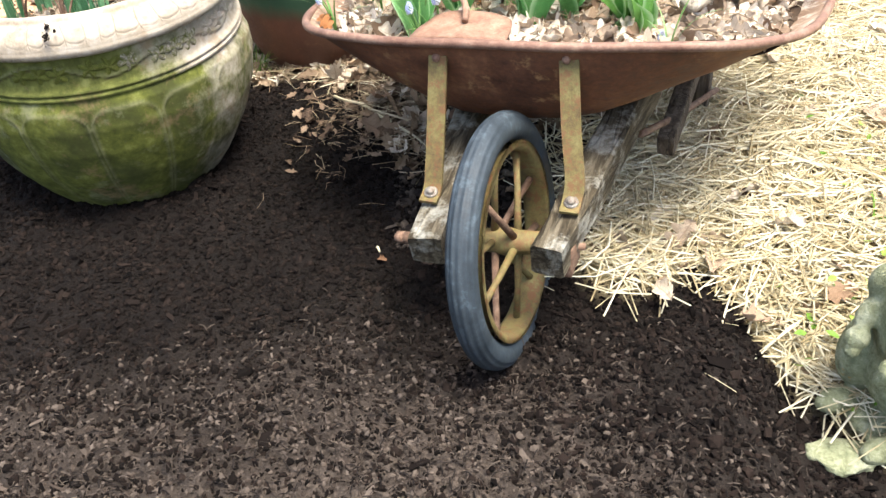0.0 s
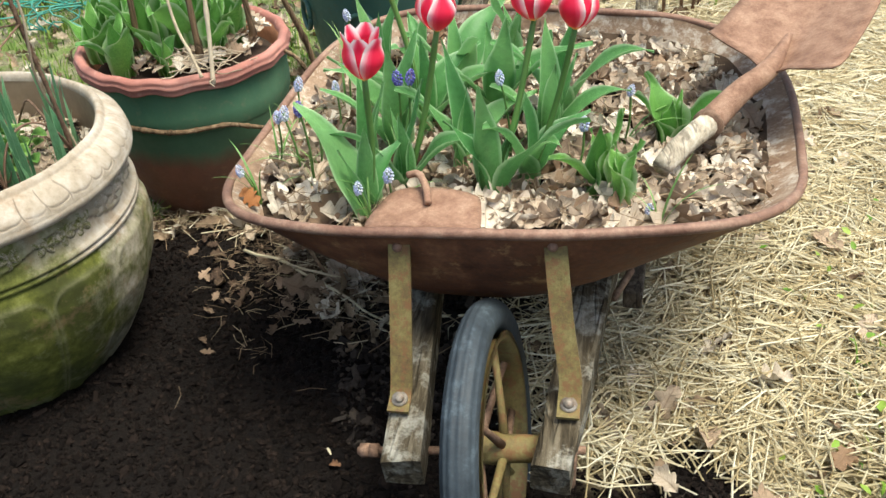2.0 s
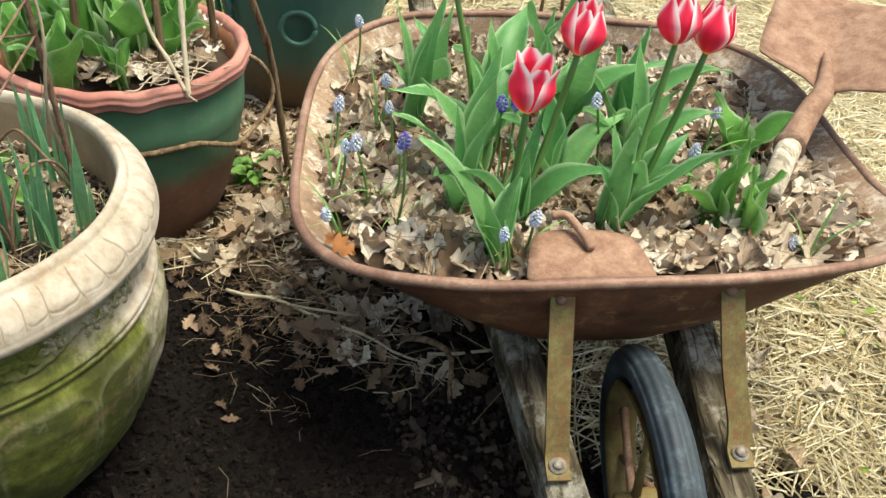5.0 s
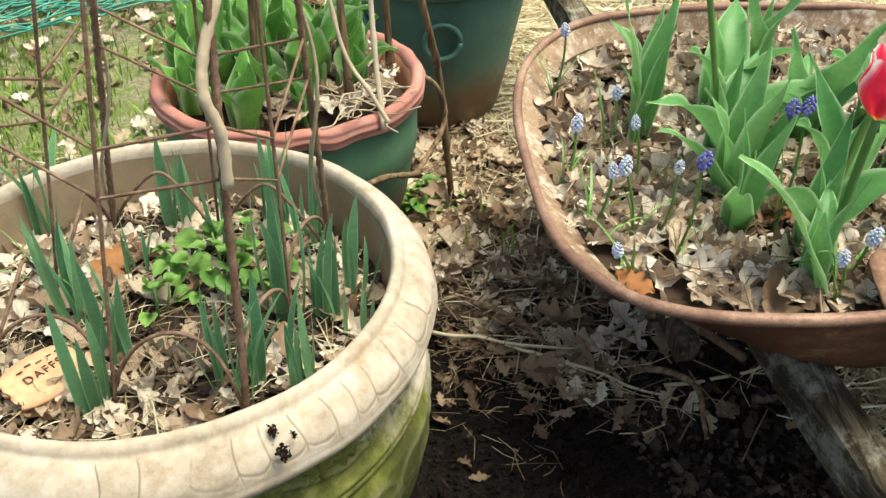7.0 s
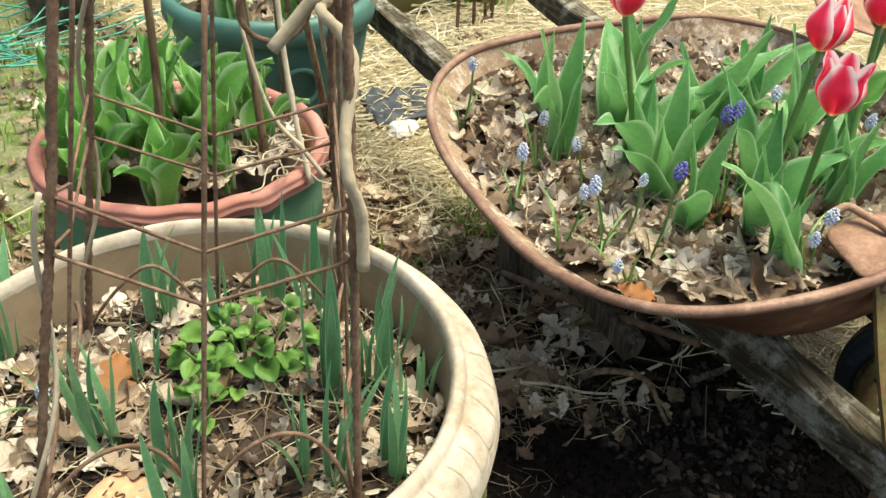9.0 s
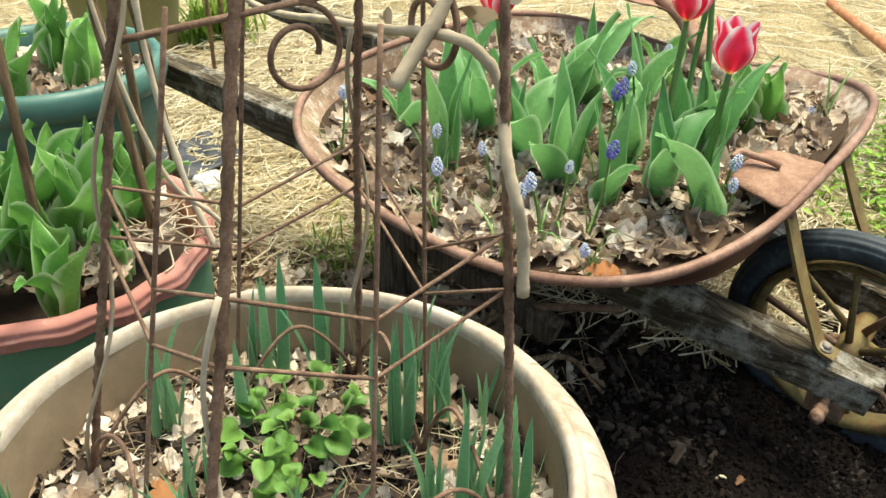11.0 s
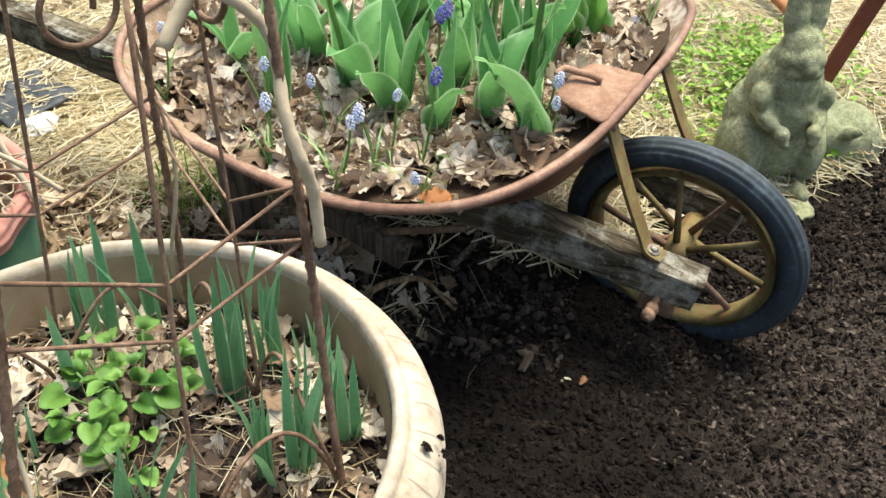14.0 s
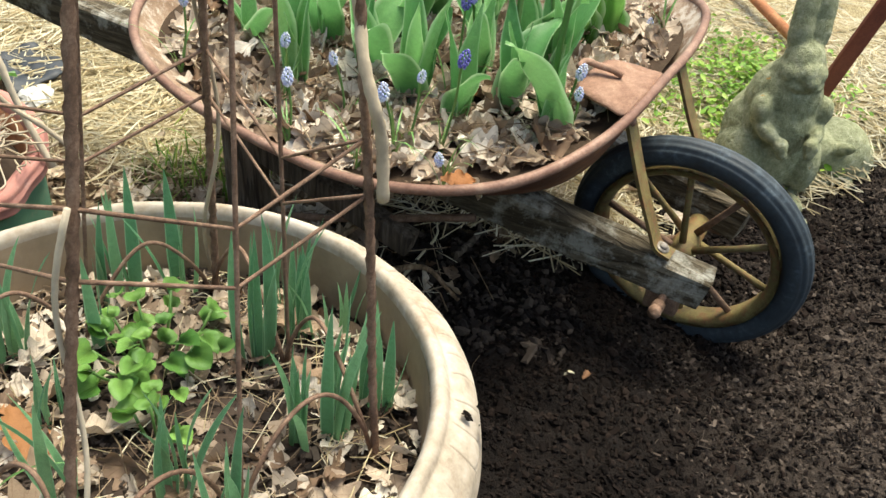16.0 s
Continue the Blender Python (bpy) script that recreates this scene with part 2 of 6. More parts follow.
M_OAKGROUND = mat_varied("trodden_oak_leaf", (0.11, 0.062, 0.036), (0.42, 0.305, 0.2), (0.88, 0.77, 0.62), 0.8, 0.25, 70, thin=0.12, bump=0.6, veins=True)
M_OAK1 = mat_varied("dead_oak_leaf_single", (0.28, 0.165, 0.095), (0.53, 0.405, 0.29), (0.77, 0.66, 0.53), 0.75, 0.25, 70, by="each", thin=0.15, bump=0.5, veins=True)
M_ORANGELEAF = mat_varied("orange_dead_leaf", (0.32, 0.12, 0.04), (0.38, 0.16, 0.055), (0.42, 0.19, 0.075), 0.7, 0.3, 60, by="each", thin=0.2)
M_GRASS = mat_varied("grass_blade", (0.08, 0.17, 0.022), (0.16, 0.29, 0.04), (0.38, 0.48, 0.1), 0.55, 0.3, 30, thin=0.3, bump=0)
M_WEED = mat_varied("weed_leaf", (0.13, 0.28, 0.03), (0.25, 0.43, 0.06), (0.42, 0.56, 0.12), 0.5, 0.3, 30, thin=0.3, bump=0)
M_TRAY = mat_rust("rusted_tray_outside", (0.055, 0.024, 0.016), (0.17, 0.07, 0.038), (0.34, 0.17, 0.085), 6, 0.7, 0.05, (0.42, 0.26, 0.12), 0.58)
M_TRAYIN = mat_rust("rusted_tray_inside", (0.15, 0.085, 0.052), (0.29, 0.19, 0.125), (0.43, 0.33, 0.245), 14, 0.85, 0.0, (0.56, 0.49, 0.41), 0.5)
M_RIM = mat_rust("rusted_rolled_rim", (0.12, 0.055, 0.038), (0.25, 0.14, 0.1), (0.4, 0.27, 0.2), 12, 0.6, 0.15)
M_PLATE = mat_rust("rusted_plate", (0.13, 0.062, 0.038), (0.27, 0.15, 0.1), (0.4, 0.255, 0.18), 34, 0.85, 0.05)
M_IRON = mat_rust("rusted_iron_rod", (0.075, 0.042, 0.028), (0.2, 0.118, 0.078), (0.37, 0.24, 0.17), 60, 0.85, 0.1)
M_FENCE = mat_rust("rust_orange_rail", (0.22, 0.075, 0.038), (0.44, 0.18, 0.08), (0.62, 0.34, 0.18), 18, 0.8, 0.1)
M_POST = mat_rust("rust_brown_post", (0.13, 0.035, 0.022), (0.22, 0.065, 0.04), (0.3, 0.1, 0.06), 14, 0.8, 0.1)
M_YELLOW = mat_rust("worn_yellow_paint_on_iron", (0.08, 0.045, 0.024), (0.17, 0.13, 0.048), (0.25, 0.215, 0.09), 24, 0.75, 0.0, (0.17, 0.075, 0.035), 0.5)
M_BOLT = mat_rust("dull_zinc_bolt", (0.13, 0.07, 0.045), (0.28, 0.24, 0.2), (0.45, 0.43, 0.4), 90, 0.6, 0.4)
M_WOOD = mat_wood("weathered_grey_beam", (0.085, 0.066, 0.042), (0.25, 0.21, 0.15), (1, 0.08, 1), lichen=0.7)
M_WOODDARK = mat_wood("dark_weathered_wood", (0.1, 0.075, 0.055), (0.22, 0.18, 0.14), (1, 1, 0.1))
M_HAFT = mat_wood("pale_worn_shovel_haft", (0.5, 0.42, 0.32), (0.78, 0.7, 0.58), (1, 0.08, 1), 0.4)
M_VINE = mat_varied("bleached_dry_vine", (0.42, 0.33, 0.23), (0.52, 0.42, 0.3), (0.62, 0.52, 0.39), 0.9, 0.15, 45, by="each", bump=1.0)
M_STICK = mat_wood("brown_dry_stalk", (0.2, 0.13, 0.075), (0.4, 0.28, 0.18), (1, 1, 0.12), 0.5)
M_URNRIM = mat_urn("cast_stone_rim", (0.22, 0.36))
M_URNBODY = mat_urn("cast_stone_body_with_algae", (0.6, 0.8), 0.95)
M_URNFRIEZE = mat_urn("cast_stone_frieze", (0.36, 0.56), 0.15)
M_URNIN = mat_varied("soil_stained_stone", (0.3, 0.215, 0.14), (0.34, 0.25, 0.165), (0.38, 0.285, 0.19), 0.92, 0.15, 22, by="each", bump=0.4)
M_LEAFSOIL = mat_varied("leafy_soil", (0.06, 0.04, 0.027), (0.08, 0.055, 0.037), (0.1, 0.07, 0.047), 0.95, 0.1, 120, by="each", bump=1.0)
M_SOIL = mat_varied("potting_soil", (0.03, 0.022, 0.017), (0.06, 0.042, 0.032), (0.09, 0.065, 0.05), 0.95, 0.1, 90, bump=1.0)
M_GREENPOT = mat_glaze("teal_painted_clay", (0.055, 0.15, 0.085), (0.09, 0.2, 0.11), (0.2, 0.22, 0.14), 0.65)
M_MAROON = mat_glaze("brown_red_glazed_clay", (0.24, 0.1, 0.06), (0.12, 0.055, 0.036), (0.32, 0.18, 0.11), 0.45, over=(0.07, 0.15, 0.085))
M_PINKRIM = mat_glaze("terracotta_pink_rim", (0.3, 0.115, 0.09), (0.44, 0.2, 0.16), (0.54, 0.34, 0.29), 0.75)
M_TEAL = mat_glaze("teal_glazed_pot", (0.03, 0.1, 0.08), (0.06, 0.15, 0.12), (0.13, 0.14, 0.08), 0.35, over=(0.12, 0.075, 0.035))
M_TERRA = mat_varied("terracotta", (0.42, 0.16, 0.08), (0.48, 0.2, 0.1), (0.55, 0.26, 0.14), 0.85, 0.2, 80, by="each")
M_TERRALIGHT = mat_varied("pale_terracotta_shard", (0.62, 0.34, 0.19), (0.66, 0.38, 0.22), (0.7, 0.42, 0.25), 0.85, 0.2, 80, by="each")
k = Mat("lichen_grey_concrete", 0.95, 0, 0.15)
rb1, rb2, rb3 = k.noise(11, 6, 0.7), k.noise(60, 6, 0.75), k.noise(230, 3, 0.6)
rbc = k.mix(k.ramp(rb1, [(0.54, 0.0), (0.76, 1.0)]), k.ramp(rb2, [(0.3, (0.125, 0.135, 0.07)), (0.55, (0.28, 0.285, 0.17)), (0.75, (0.46, 0.455, 0.32))]), k.ramp(rb2, [(0.3, (0.18, 0.185, 0.13)), (0.55, (0.37, 0.37, 0.28)), (0.75, (0.56, 0.55, 0.45))]))
rbc = k.mix(k.ramp(k.noise(24, 3, 0.6), [(0.7, 0.0), (0.74, 0.8)]), rbc, (0.42, 0.22, 0.05))
k.base(rbc).bump(k.math("ADD", rb2, k.math("MULTIPLY", rb3, 0.7)), 0.7, 0.006)
M_RABBIT = k.m
M_TULIPLEAF = mat_leaf("tulip_leaf", (0.105, 0.3, 0.09), (0.23, 0.48, 0.165), (0.46, 0.64, 0.37), 0.38, 0.38)
M_TULIPLEAF2 = mat_leaf("tulip_leaf_bright", (0.1, 0.285, 0.055), (0.21, 0.45, 0.1), (0.48, 0.6, 0.36), 0.4, 0.34)
M_DAFF = mat_leaf("daffodil_leaf", (0.1, 0.26, 0.125), (0.24, 0.46, 0.22), (0.34, 0.54, 0.32), 0.45, 0.36)
M_STEM = mat_leaf("green_stem", (0.13, 0.27, 0.07), (0.2, 0.34, 0.1), thin=0.1)
M_PETAL = mat_petal()
M_MUSC = mat_varied("grape_hyacinth_bells", (0.08, 0.07, 0.38), (0.18, 0.16, 0.56), (0.36, 0.34, 0.74), 0.5, 0.3, 50, bump=0)
M_MUSCPALE = mat_varied("pale_grape_hyacinth_bells", (0.42, 0.48, 0.82), (0.64, 0.68, 0.88), (0.85, 0.87, 0.92), 0.5, 0.3, 50, bump=0)
M_WHITE = mat_varied("white_chalky", (0.5, 0.485, 0.46), (0.55, 0.535, 0.51), (0.6, 0.585, 0.56), 0.7, 0.3, 40, by="each")
M_INK = mat_varied("brown_ink", (0.12, 0.06, 0.04), (0.12, 0.06, 0.04), (0.12, 0.06, 0.04), 0.8, 0.2, 40, by="each")
M_BLACKFILM = mat_varied("dull_black_landscape_fabric", (0.03, 0.035, 0.045), (0.04, 0.046, 0.056), (0.06, 0.065, 0.075), 0.55, 0.4, 40, by="each")
M_NET = mat_varied("teal_plastic_netting", (0.03, 0.22, 0.165), (0.05, 0.28, 0.21), (0.1, 0.34, 0.26), 0.45, 0.4, 40)
k = Mat("worn_black_rubber", 0.6, 0, 0.35)
rn = k.noise(26, 5, 0.7)
k.base(k.ramp(k.math("ADD", k.math("MULTIPLY", rn, 0.6), k.math("MULTIPLY", k.noise(110, 4, 0.7), 0.4)), [(0.35, (0.015, 0.02, 0.025)), (0.55, (0.033, 0.043, 0.053)), (0.7, (0.088, 0.115, 0.135))]))
k.rough(k.ramp(rn, [(0.3, 0.45), (0.7, 0.8)])).bump(rn, 0.15, 0.001)
M_RUBBER = k.m


# ---- mesh helpers ----
def ob_of(name, verts, faces, mat, parent=None, label="", smooth=True, uvs=None):
    me = bpy.data.meshes.new(name)
    me.from_pydata([tuple(v) for v in verts], [], faces)
    if uvs is not None:
        lay = me.uv_layers.new(name="UVMap")
        for lp in me.loops:
            lay.data[lp.index].uv = uvs[lp.vertex_index]
    for m in mat if isinstance(mat, (list, tuple)) else [mat]:
        me.materials.append(m)
    if smooth:
        me.shade_smooth()
    ob = new(name, me)
    if parent:
        ob.parent = parent
    if label:
        tagged(ob, label)
    return ob


def part(name, bm, mat, parent, label="", smooth=True):
    me = bpy.data.meshes.new(name)
    bm.to_mesh(me)
    bm.free()
    me.materials.append(mat)
    if smooth:
        me.shade_smooth()
    ob = new(name, me)
    ob.parent = parent
    if label:
        tagged(ob, label)
    return ob


def thing(name, m, label, category, group="", kind=""):
    ob = new(name)
    ob.empty_display_size = 0.05
    ob.matrix_basis = m
    return tagged(ob, label, category, group, kind)


def tube_data(points, radii, sides=8, caps=True, twist=0.0, flute=0.0):
    """Vertices and faces of a tube along points."""
    P = [Vector(p) for p in points]
    n = len(P)
    if isinstance(radii, (int, float)):
        radii = [radii] * n
    vs, fs = [], []
    up = Vector((0, 0, 1))
    d0 = (P[1] - P[0]).normalized()
    if abs(d0.z) > 0.9:
        up = Vector((1, 0, 0))
    side = d0.cross(up).normalized()
    for i in range(n):
        d = (P[min(i + 1, n - 1)] - P[max(i - 1, 0)]).normalized()
        side = (side - d * side.dot(d)).normalized()
        o = d.cross(side)
        for s in range(sides):
            a = 2 * math.pi * s / sides + twist * i
            r = radii[i] * (1 + (flute if s % 2 else -flute))
            vs.append(P[i] + side * math.cos(a) * r + o * math.sin(a) * r)
    for i in range(n - 1):
        for s in range(sides):
            a, b = i * sides + s, i * sides + (s + 1) % sides
            fs.append((a, b, b + sides, a + sides))
    if caps:
        fs.append(tuple(range(sides - 1, -1, -1)))
        fs.append(tuple(range((n - 1) * sides, n * sides)))
    return vs, fs


def tube(name, points, radii, mat, parent=None, label="", sides=8, **kw):
    v, f = tube_data(points, radii, sides, **kw)
    return ob_of(name, v, f, mat, parent, label)


def smooth_line(points, steps=6):
    """Catmull-Rom curve through points."""
    P = [Vector(p) for p in points]
    P = [2 * P[0] - P[1]] + P + [2 * P[-1] - P[-2]]
    out = []
    for i in range(1, len(P) - 2):
        for s in range(steps):
            t = s / steps
            a, b, c, d = P[i - 1:i + 3]
            out.append(0.5 * ((2 * b) + (c - a) * t + (2 * a - 5 * b + 4 * c - d) * t * t + (3 * b - a - 3 * c + d) * t ** 3))
    out.append(P[-2])
    return out


def lathe_data(profile, seg=64, bend=None):
    """profile: (radius, z) from outside bottom on; bend(angle, i, r, z) may shift a ring point."""
    vs, fs = [], []
    for i, (r, z) in enumerate(profile):
        for s in range(seg):
            a = 2 * math.pi * s / seg
            rr, zz = bend(a, i, r, z) if bend else (r, z)
            vs.append((rr * math.cos(a), rr * math.sin(a), zz))
    for i in range(len(profile) - 1):
        for s in range(seg):
            a, b = i * seg + s, i * seg + (s + 1) % seg
            fs.append((a, b, b + seg, a + seg))
    return vs, fs


def box_bm(size, at=(0, 0, 0), bevel=0.003, seg=2, m=None):
    bm = bmesh.new()
    bmesh.ops.create_cube(bm, size=1)
    bmesh.ops.scale(bm, vec=size, verts=bm.verts)
    if bevel:
        bmesh.ops.bevel(bm, geom=bm.edges[:], offset=bevel, segments=seg, affect="EDGES", profile=0.6)
    bmesh.ops.translate(bm, vec=at, verts=bm.verts)
    if m is not None:
        bmesh.ops.transform(bm, matrix=m, verts=bm.verts)
    return bm


def wobble(v, scale, amount, seed=0.0):
    p = Vector(v)
    n = noise.noise_vector(p * scale + Vector((seed, seed * 1.7, seed * 0.3)))
    return p + n * amount


def lerp(a, b, t):
    return a + (b - a) * t


def step(a, b, x):
    t = min(1.0, max(0.0, (x - a) / (b - a)))
    return t * t * (3 - 2 * t)


# ---- ground ----
BARROW = pose(0.2916, 1.5311, 0, -0.4, -1.95, -18.0)


def line_y(x, pts):
    for (x0, y0), (x1, y1) in zip(pts, pts[1:]):
        if x0 <= x <= x1:
            return lerp(y0, y1, (x - x0) / (x1 - x0))
    return pts[0][1] if x < pts[0][0] else pts[-1][1]


MULCH_EDGE = [(-3, 2.1), (-0.25, 2.26), (-0.13, 2.3), (-0.02, 2.22), (0.06, 2.02), (0.13, 1.86), (0.24, 1.8), (0.36, 1.66), (0.45, 1.53), (0.6, 1.49), (0.65, 1.38), (0.69, 1.24), (1.2, 1.0), (3, 0.7)]


def covers(x, y):
    """How much straw, leaf litter, grass lies at a place, and how pale its bare soil is."""
    w = 0.09 * noise.noise((x * 3.1, y * 3.1, 2.0)) + 0.05 * noise.noise((x * 9, y * 9, 5.0))
    off = y - line_y(x, MULCH_EDGE) + w - 0.1 * math.exp(-((x - 0.7) / 0.2) ** 2)
    bare = 1 - step(-0.03, 0.06, off)
    left = 0.38 - 0.12 * step(2.4, 2.9, y)
    straw = (1 - bare) * step(-0.04, 0.08, x - left + w)
    far = step(2.75, 3.05, y + 0.25 * w - 0.1 * x) * (1 - step(0.1, 0.5, x))
    tuft = 1 - step(0.14, 0.3, math.hypot(x - 1.1 + w, (y - 1.32) * 1.15))
    grass = max(far, tuft * 0.8 * (1 - bare))
    straw *= 1 - far
    litter = (1 - bare) * (1 - straw) * (1 - far)
    # bare soil is palest in front, darker with y and past x 0.28
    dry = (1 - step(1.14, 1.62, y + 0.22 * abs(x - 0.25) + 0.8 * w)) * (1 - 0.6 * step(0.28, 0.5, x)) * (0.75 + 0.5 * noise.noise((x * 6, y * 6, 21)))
    # little but soil and bark debris lies in the barrow's shade
    litter *= 1 - 0.9 * math.exp(-((x - 0.36) / 0.22) ** 4 - ((y - 1.83) / 0.2) ** 4)
    return straw, litter, grass, max(0.0, dry)


def ground_z(x, y):
    s, l, g, d = covers(x, y) if -3 < x < 4 and -2 < y < 6 else (0, 0, 1, 0)
    z = 0.018 * noise.noise((x * 2.3, y * 2.3, 0)) + 0.007 * noise.noise((x * 12, y * 12, 3))
    z += 0.006 * noise.noise((x * 34, y * 34, 7)) * (1 - s)
    open_soil = max(0.0, 1 - s - l - g)
    # rounded clods, some trodden flat
    if open_soil > 0.02:
        loose = 0.35 + 0.65 * step(-0.25, 0.3, noise.noise((x * 5, y * 5, 13)))
        bent = (x + 0.01 * noise.noise((x * 40, y * 40, 1)), y + 0.01 * noise.noise((x * 40, y * 40, 5)))
        for scale, high in ((30.0, 0.013), (58.0, 0.007)):
            d0 = noise.voronoi((bent[0] * scale, bent[1] * scale, 0.0))[0][0]
            z += high * max(0.0, 1 - 2.2 * d0 * d0) * loose * open_soil
    z -= 0.045 * math.exp(-(((x - 0.27) / 0.16) ** 2 + ((y - 1.42) / 0.17) ** 2))
    z += 0.03 * s * step(0.5, 1.1, x) - 0.055 * step(0.55, 0.72, x) * (1 - step(1.4, 1.65, y)) * (1 - step(0.95, 1.2, x))
    z += 0.035 * math.exp(-(((x - 0.56) / 0.1) ** 2 + ((y - 1.37) / 0.1) ** 2))
    z -= 0.03 * step(0.3, 0.15, math.hypot(x + 0.15, y - 2.497))
    return z


def build_ground():
    def axis(lo, hi, stepsize, far):
        a = list(np.arange(lo, hi + 1e-6, stepsize))
        grow, left, right = stepsize, [], []
        p, q = lo, hi
        while q < far:
            grow *= 1.35
            p, q = p - grow, q + grow
            left.append(p)
            right.append(q)
        return left[::-1] + a + right
    xs, ys = axis(-0.9, 1.3, 0.0062, 900), axis(0.75, 2.9, 0.0062, 900)
    vs = [(x, y, ground_z(x, y) if abs(x) < 6 and abs(y) < 8 else 0.0) for y in ys for x in xs]
    nx = len(xs)
    fs = [(j * nx + i, j * nx + i + 1, (j + 1) * nx + i + 1, (j + 1) * nx + i) for j in range(len(ys) - 1) for i in range(nx - 1)]
    g = ob_of("ground", vs, fs, M_GROUND)
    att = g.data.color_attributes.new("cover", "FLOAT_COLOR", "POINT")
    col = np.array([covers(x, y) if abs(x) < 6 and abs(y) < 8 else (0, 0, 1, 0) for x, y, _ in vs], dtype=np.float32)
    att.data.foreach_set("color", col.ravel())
    tagged(g, "dark bark mulch, pale straw, leaf litter and thin grass", "ground", kind="structure")
    return g


build_ground()


# ---- the wheelbarrow ----
TRAY_C, TRAY_A, TRAY_B = (0.0, 0.436), 0.403, 0.374


def tray_ring(f, fb, inset, count=96):
    """The rim's outline drawn in by f across and fb along: square-shouldered, a little skewed and wider on one side."""
    out = []
    for i in range(count):
        t = 2 * math.pi * i / count
        c, s = math.cos(t), math.sin(t)
        n = 3.42 if s < 0 else 3.26
        a, b = (0.396 if c < 0 else 0.41) * f - inset, TRAY_B * fb - inset
        x, y = math.copysign(abs(c) ** (2 / n), c) * a, math.copysign(abs(s) ** (2 / n), s) * b
        out.append((TRAY_C[0] + x * (1 + 0.034 * y / b) + 0.05 * y, TRAY_C[1] + y))
    return out


def tray_rim_z(x, y):
    """The rim dips along its sides and rises to the front and back lips."""
    x, y = x - TRAY_C[0], y - TRAY_C[1]
    return 0.328 + 0.039 * x * x + 0.452 * y * y - 0.113 * x * y


def build_barrow():
    wb = thing("wheelbarrow", BARROW, "old rusted steel wheelbarrow with wooden beams, used as a planter", "wheelbarrow")
    # tray: an outer and an inner skin, joined at the lip
    levels = [(1.0, 1.0, 0.0), (0.93, 0.985, -0.02), (0.8, 0.95, -0.055), (0.66, 0.91, -0.09), (0.52, 0.86, -0.122), (0.42, 0.82, -0.143), (0.3, 0.7, -0.15)]
    lip = tray_ring(1.0, 1.0, 0.0)
    def skin(inset, lift):
        rings = []
        for f, fb, dz in levels:
            ring = tray_ring(f, fb, inset)
            rings.append([Vector((x, y + 0.02 * (1 - f), lerp(0.375, tray_rim_z(*q), f) + dz + lift)) for (x, y), q in zip(ring, lip)])
        return rings
    for name, inset, lift, mat, flip in (("tray_shell", 0.0, 0.0, M_TRAY, False), ("tray_lining", 0.004, 0.002, M_TRAYIN, True)):
        rings = skin(inset, lift)
        vs = [wobble(p, 9, 0.004) for r in rings for p in r]
        c = 96
        fs = []
        for i in range(len(rings) - 1):
            for s in range(c):
                q = (i * c + s, i * c + (s + 1) % c, (i + 1) * c + (s + 1) % c, (i + 1) * c + s)
                fs.append(q if flip else q[::-1])
        last = tuple((len(rings) - 1) * c + s for s in range(c))
        fs.append(last if flip else last[::-1])
        ob_of(name, vs, fs, mat, wb, "rusty steel tray" if not flip else "flaking rust inside the tray")
    pts = [wobble((x, y, tray_rim_z(x, y)), 6, 0.003) for x, y in tray_ring(1.0, 1.0, 0.0, 140)]
    v, f = tube_data(pts + [pts[0]], 0.0068, 10, caps=False)
    ob_of("rolled_rim", v, f, M_RIM, wb, "rolled steel rim rubbed to brown")
    # beams run from the axle back to the handles
    for s in (-1, 1):
        front, back = Vector((0.01 + s * 0.088, -0.087, 0.168 + s * 0.007)), Vector((0.01 + s * 0.205, 1.5, 0.318))
        mid = Vector((0.01 + s * 0.172, 0.69, 0.272))
        d = back - front
        n = 26
        vs, fs = [], []
        side = Vector((d.y, -d.x, 0)).normalized()
        upv = Vector((0, -0.2, 0.98))
        for i in range(n + 1):
            t = i / n
            c0 = lerp(front, mid, t / 0.49) if t < 0.49 else lerp(mid, back, (t - 0.49) / 0.51)
            h = lerp(0.05, 0.062, min(1, t * 4)) if t < 0.62 else lerp(0.06, 0.052, (t - 0.62) / 0.38)
            w = 0.024 if t < 0.62 else lerp(0.024, 0.02, (t - 0.62) / 0.38)
            for a, b in ((-1, 0), (-0.8, 0.06), (0.8, 0.06), (1, 0), (1, -0.94), (0.8, -1), (-0.8, -1), (-1, -0.94)):
                p = c0 + side * a * w + upv * b * h
                vs.append(wobble(p, 26, 0.0045, s * 3))
        for i in range(n):
            for q in range(8):
                a, b = i * 8 + q, i * 8 + (q + 1) % 8
                fs.append((a, b, b + 8, a + 8))
        fs += [tuple(range(8)), tuple(range(n * 8 + 7, n * 8 - 1, -1))]
        ob_of("beam", vs, fs, M_WOOD, wb, "cracked grey wooden beam and handle", smooth=False)
        # strap iron from beam to rim
        top, bot = Vector((s * 0.093 - 0.004, 0.076, 0.376 + s * 0.004)), Vector((0.0095 + s * 0.1035, 0.002, 0.193 + s * 0.007))
        prof = smooth_line([bot + Vector((0, -0.028, -0.004)), bot + Vector((0, -0.006, 0.004)), bot + Vector((0, 0.008, 0.03)), lerp(bot, top, 0.5), top], 5)
        vs, fs = [], []
        for i, p in enumerate(prof):
            dd = (prof[min(i + 1, len(prof) - 1)] - prof[max(i - 1, 0)]).normalized()
            nrm = dd.cross(Vector((1, 0, 0))).normalized()
            w = 0.0135
            for a, b in ((-1, -1), (1, -1), (1, 1), (-1, 1)):
                vs.append(p + Vector((a * w, 0, 0)) + nrm * b * 0.0025)
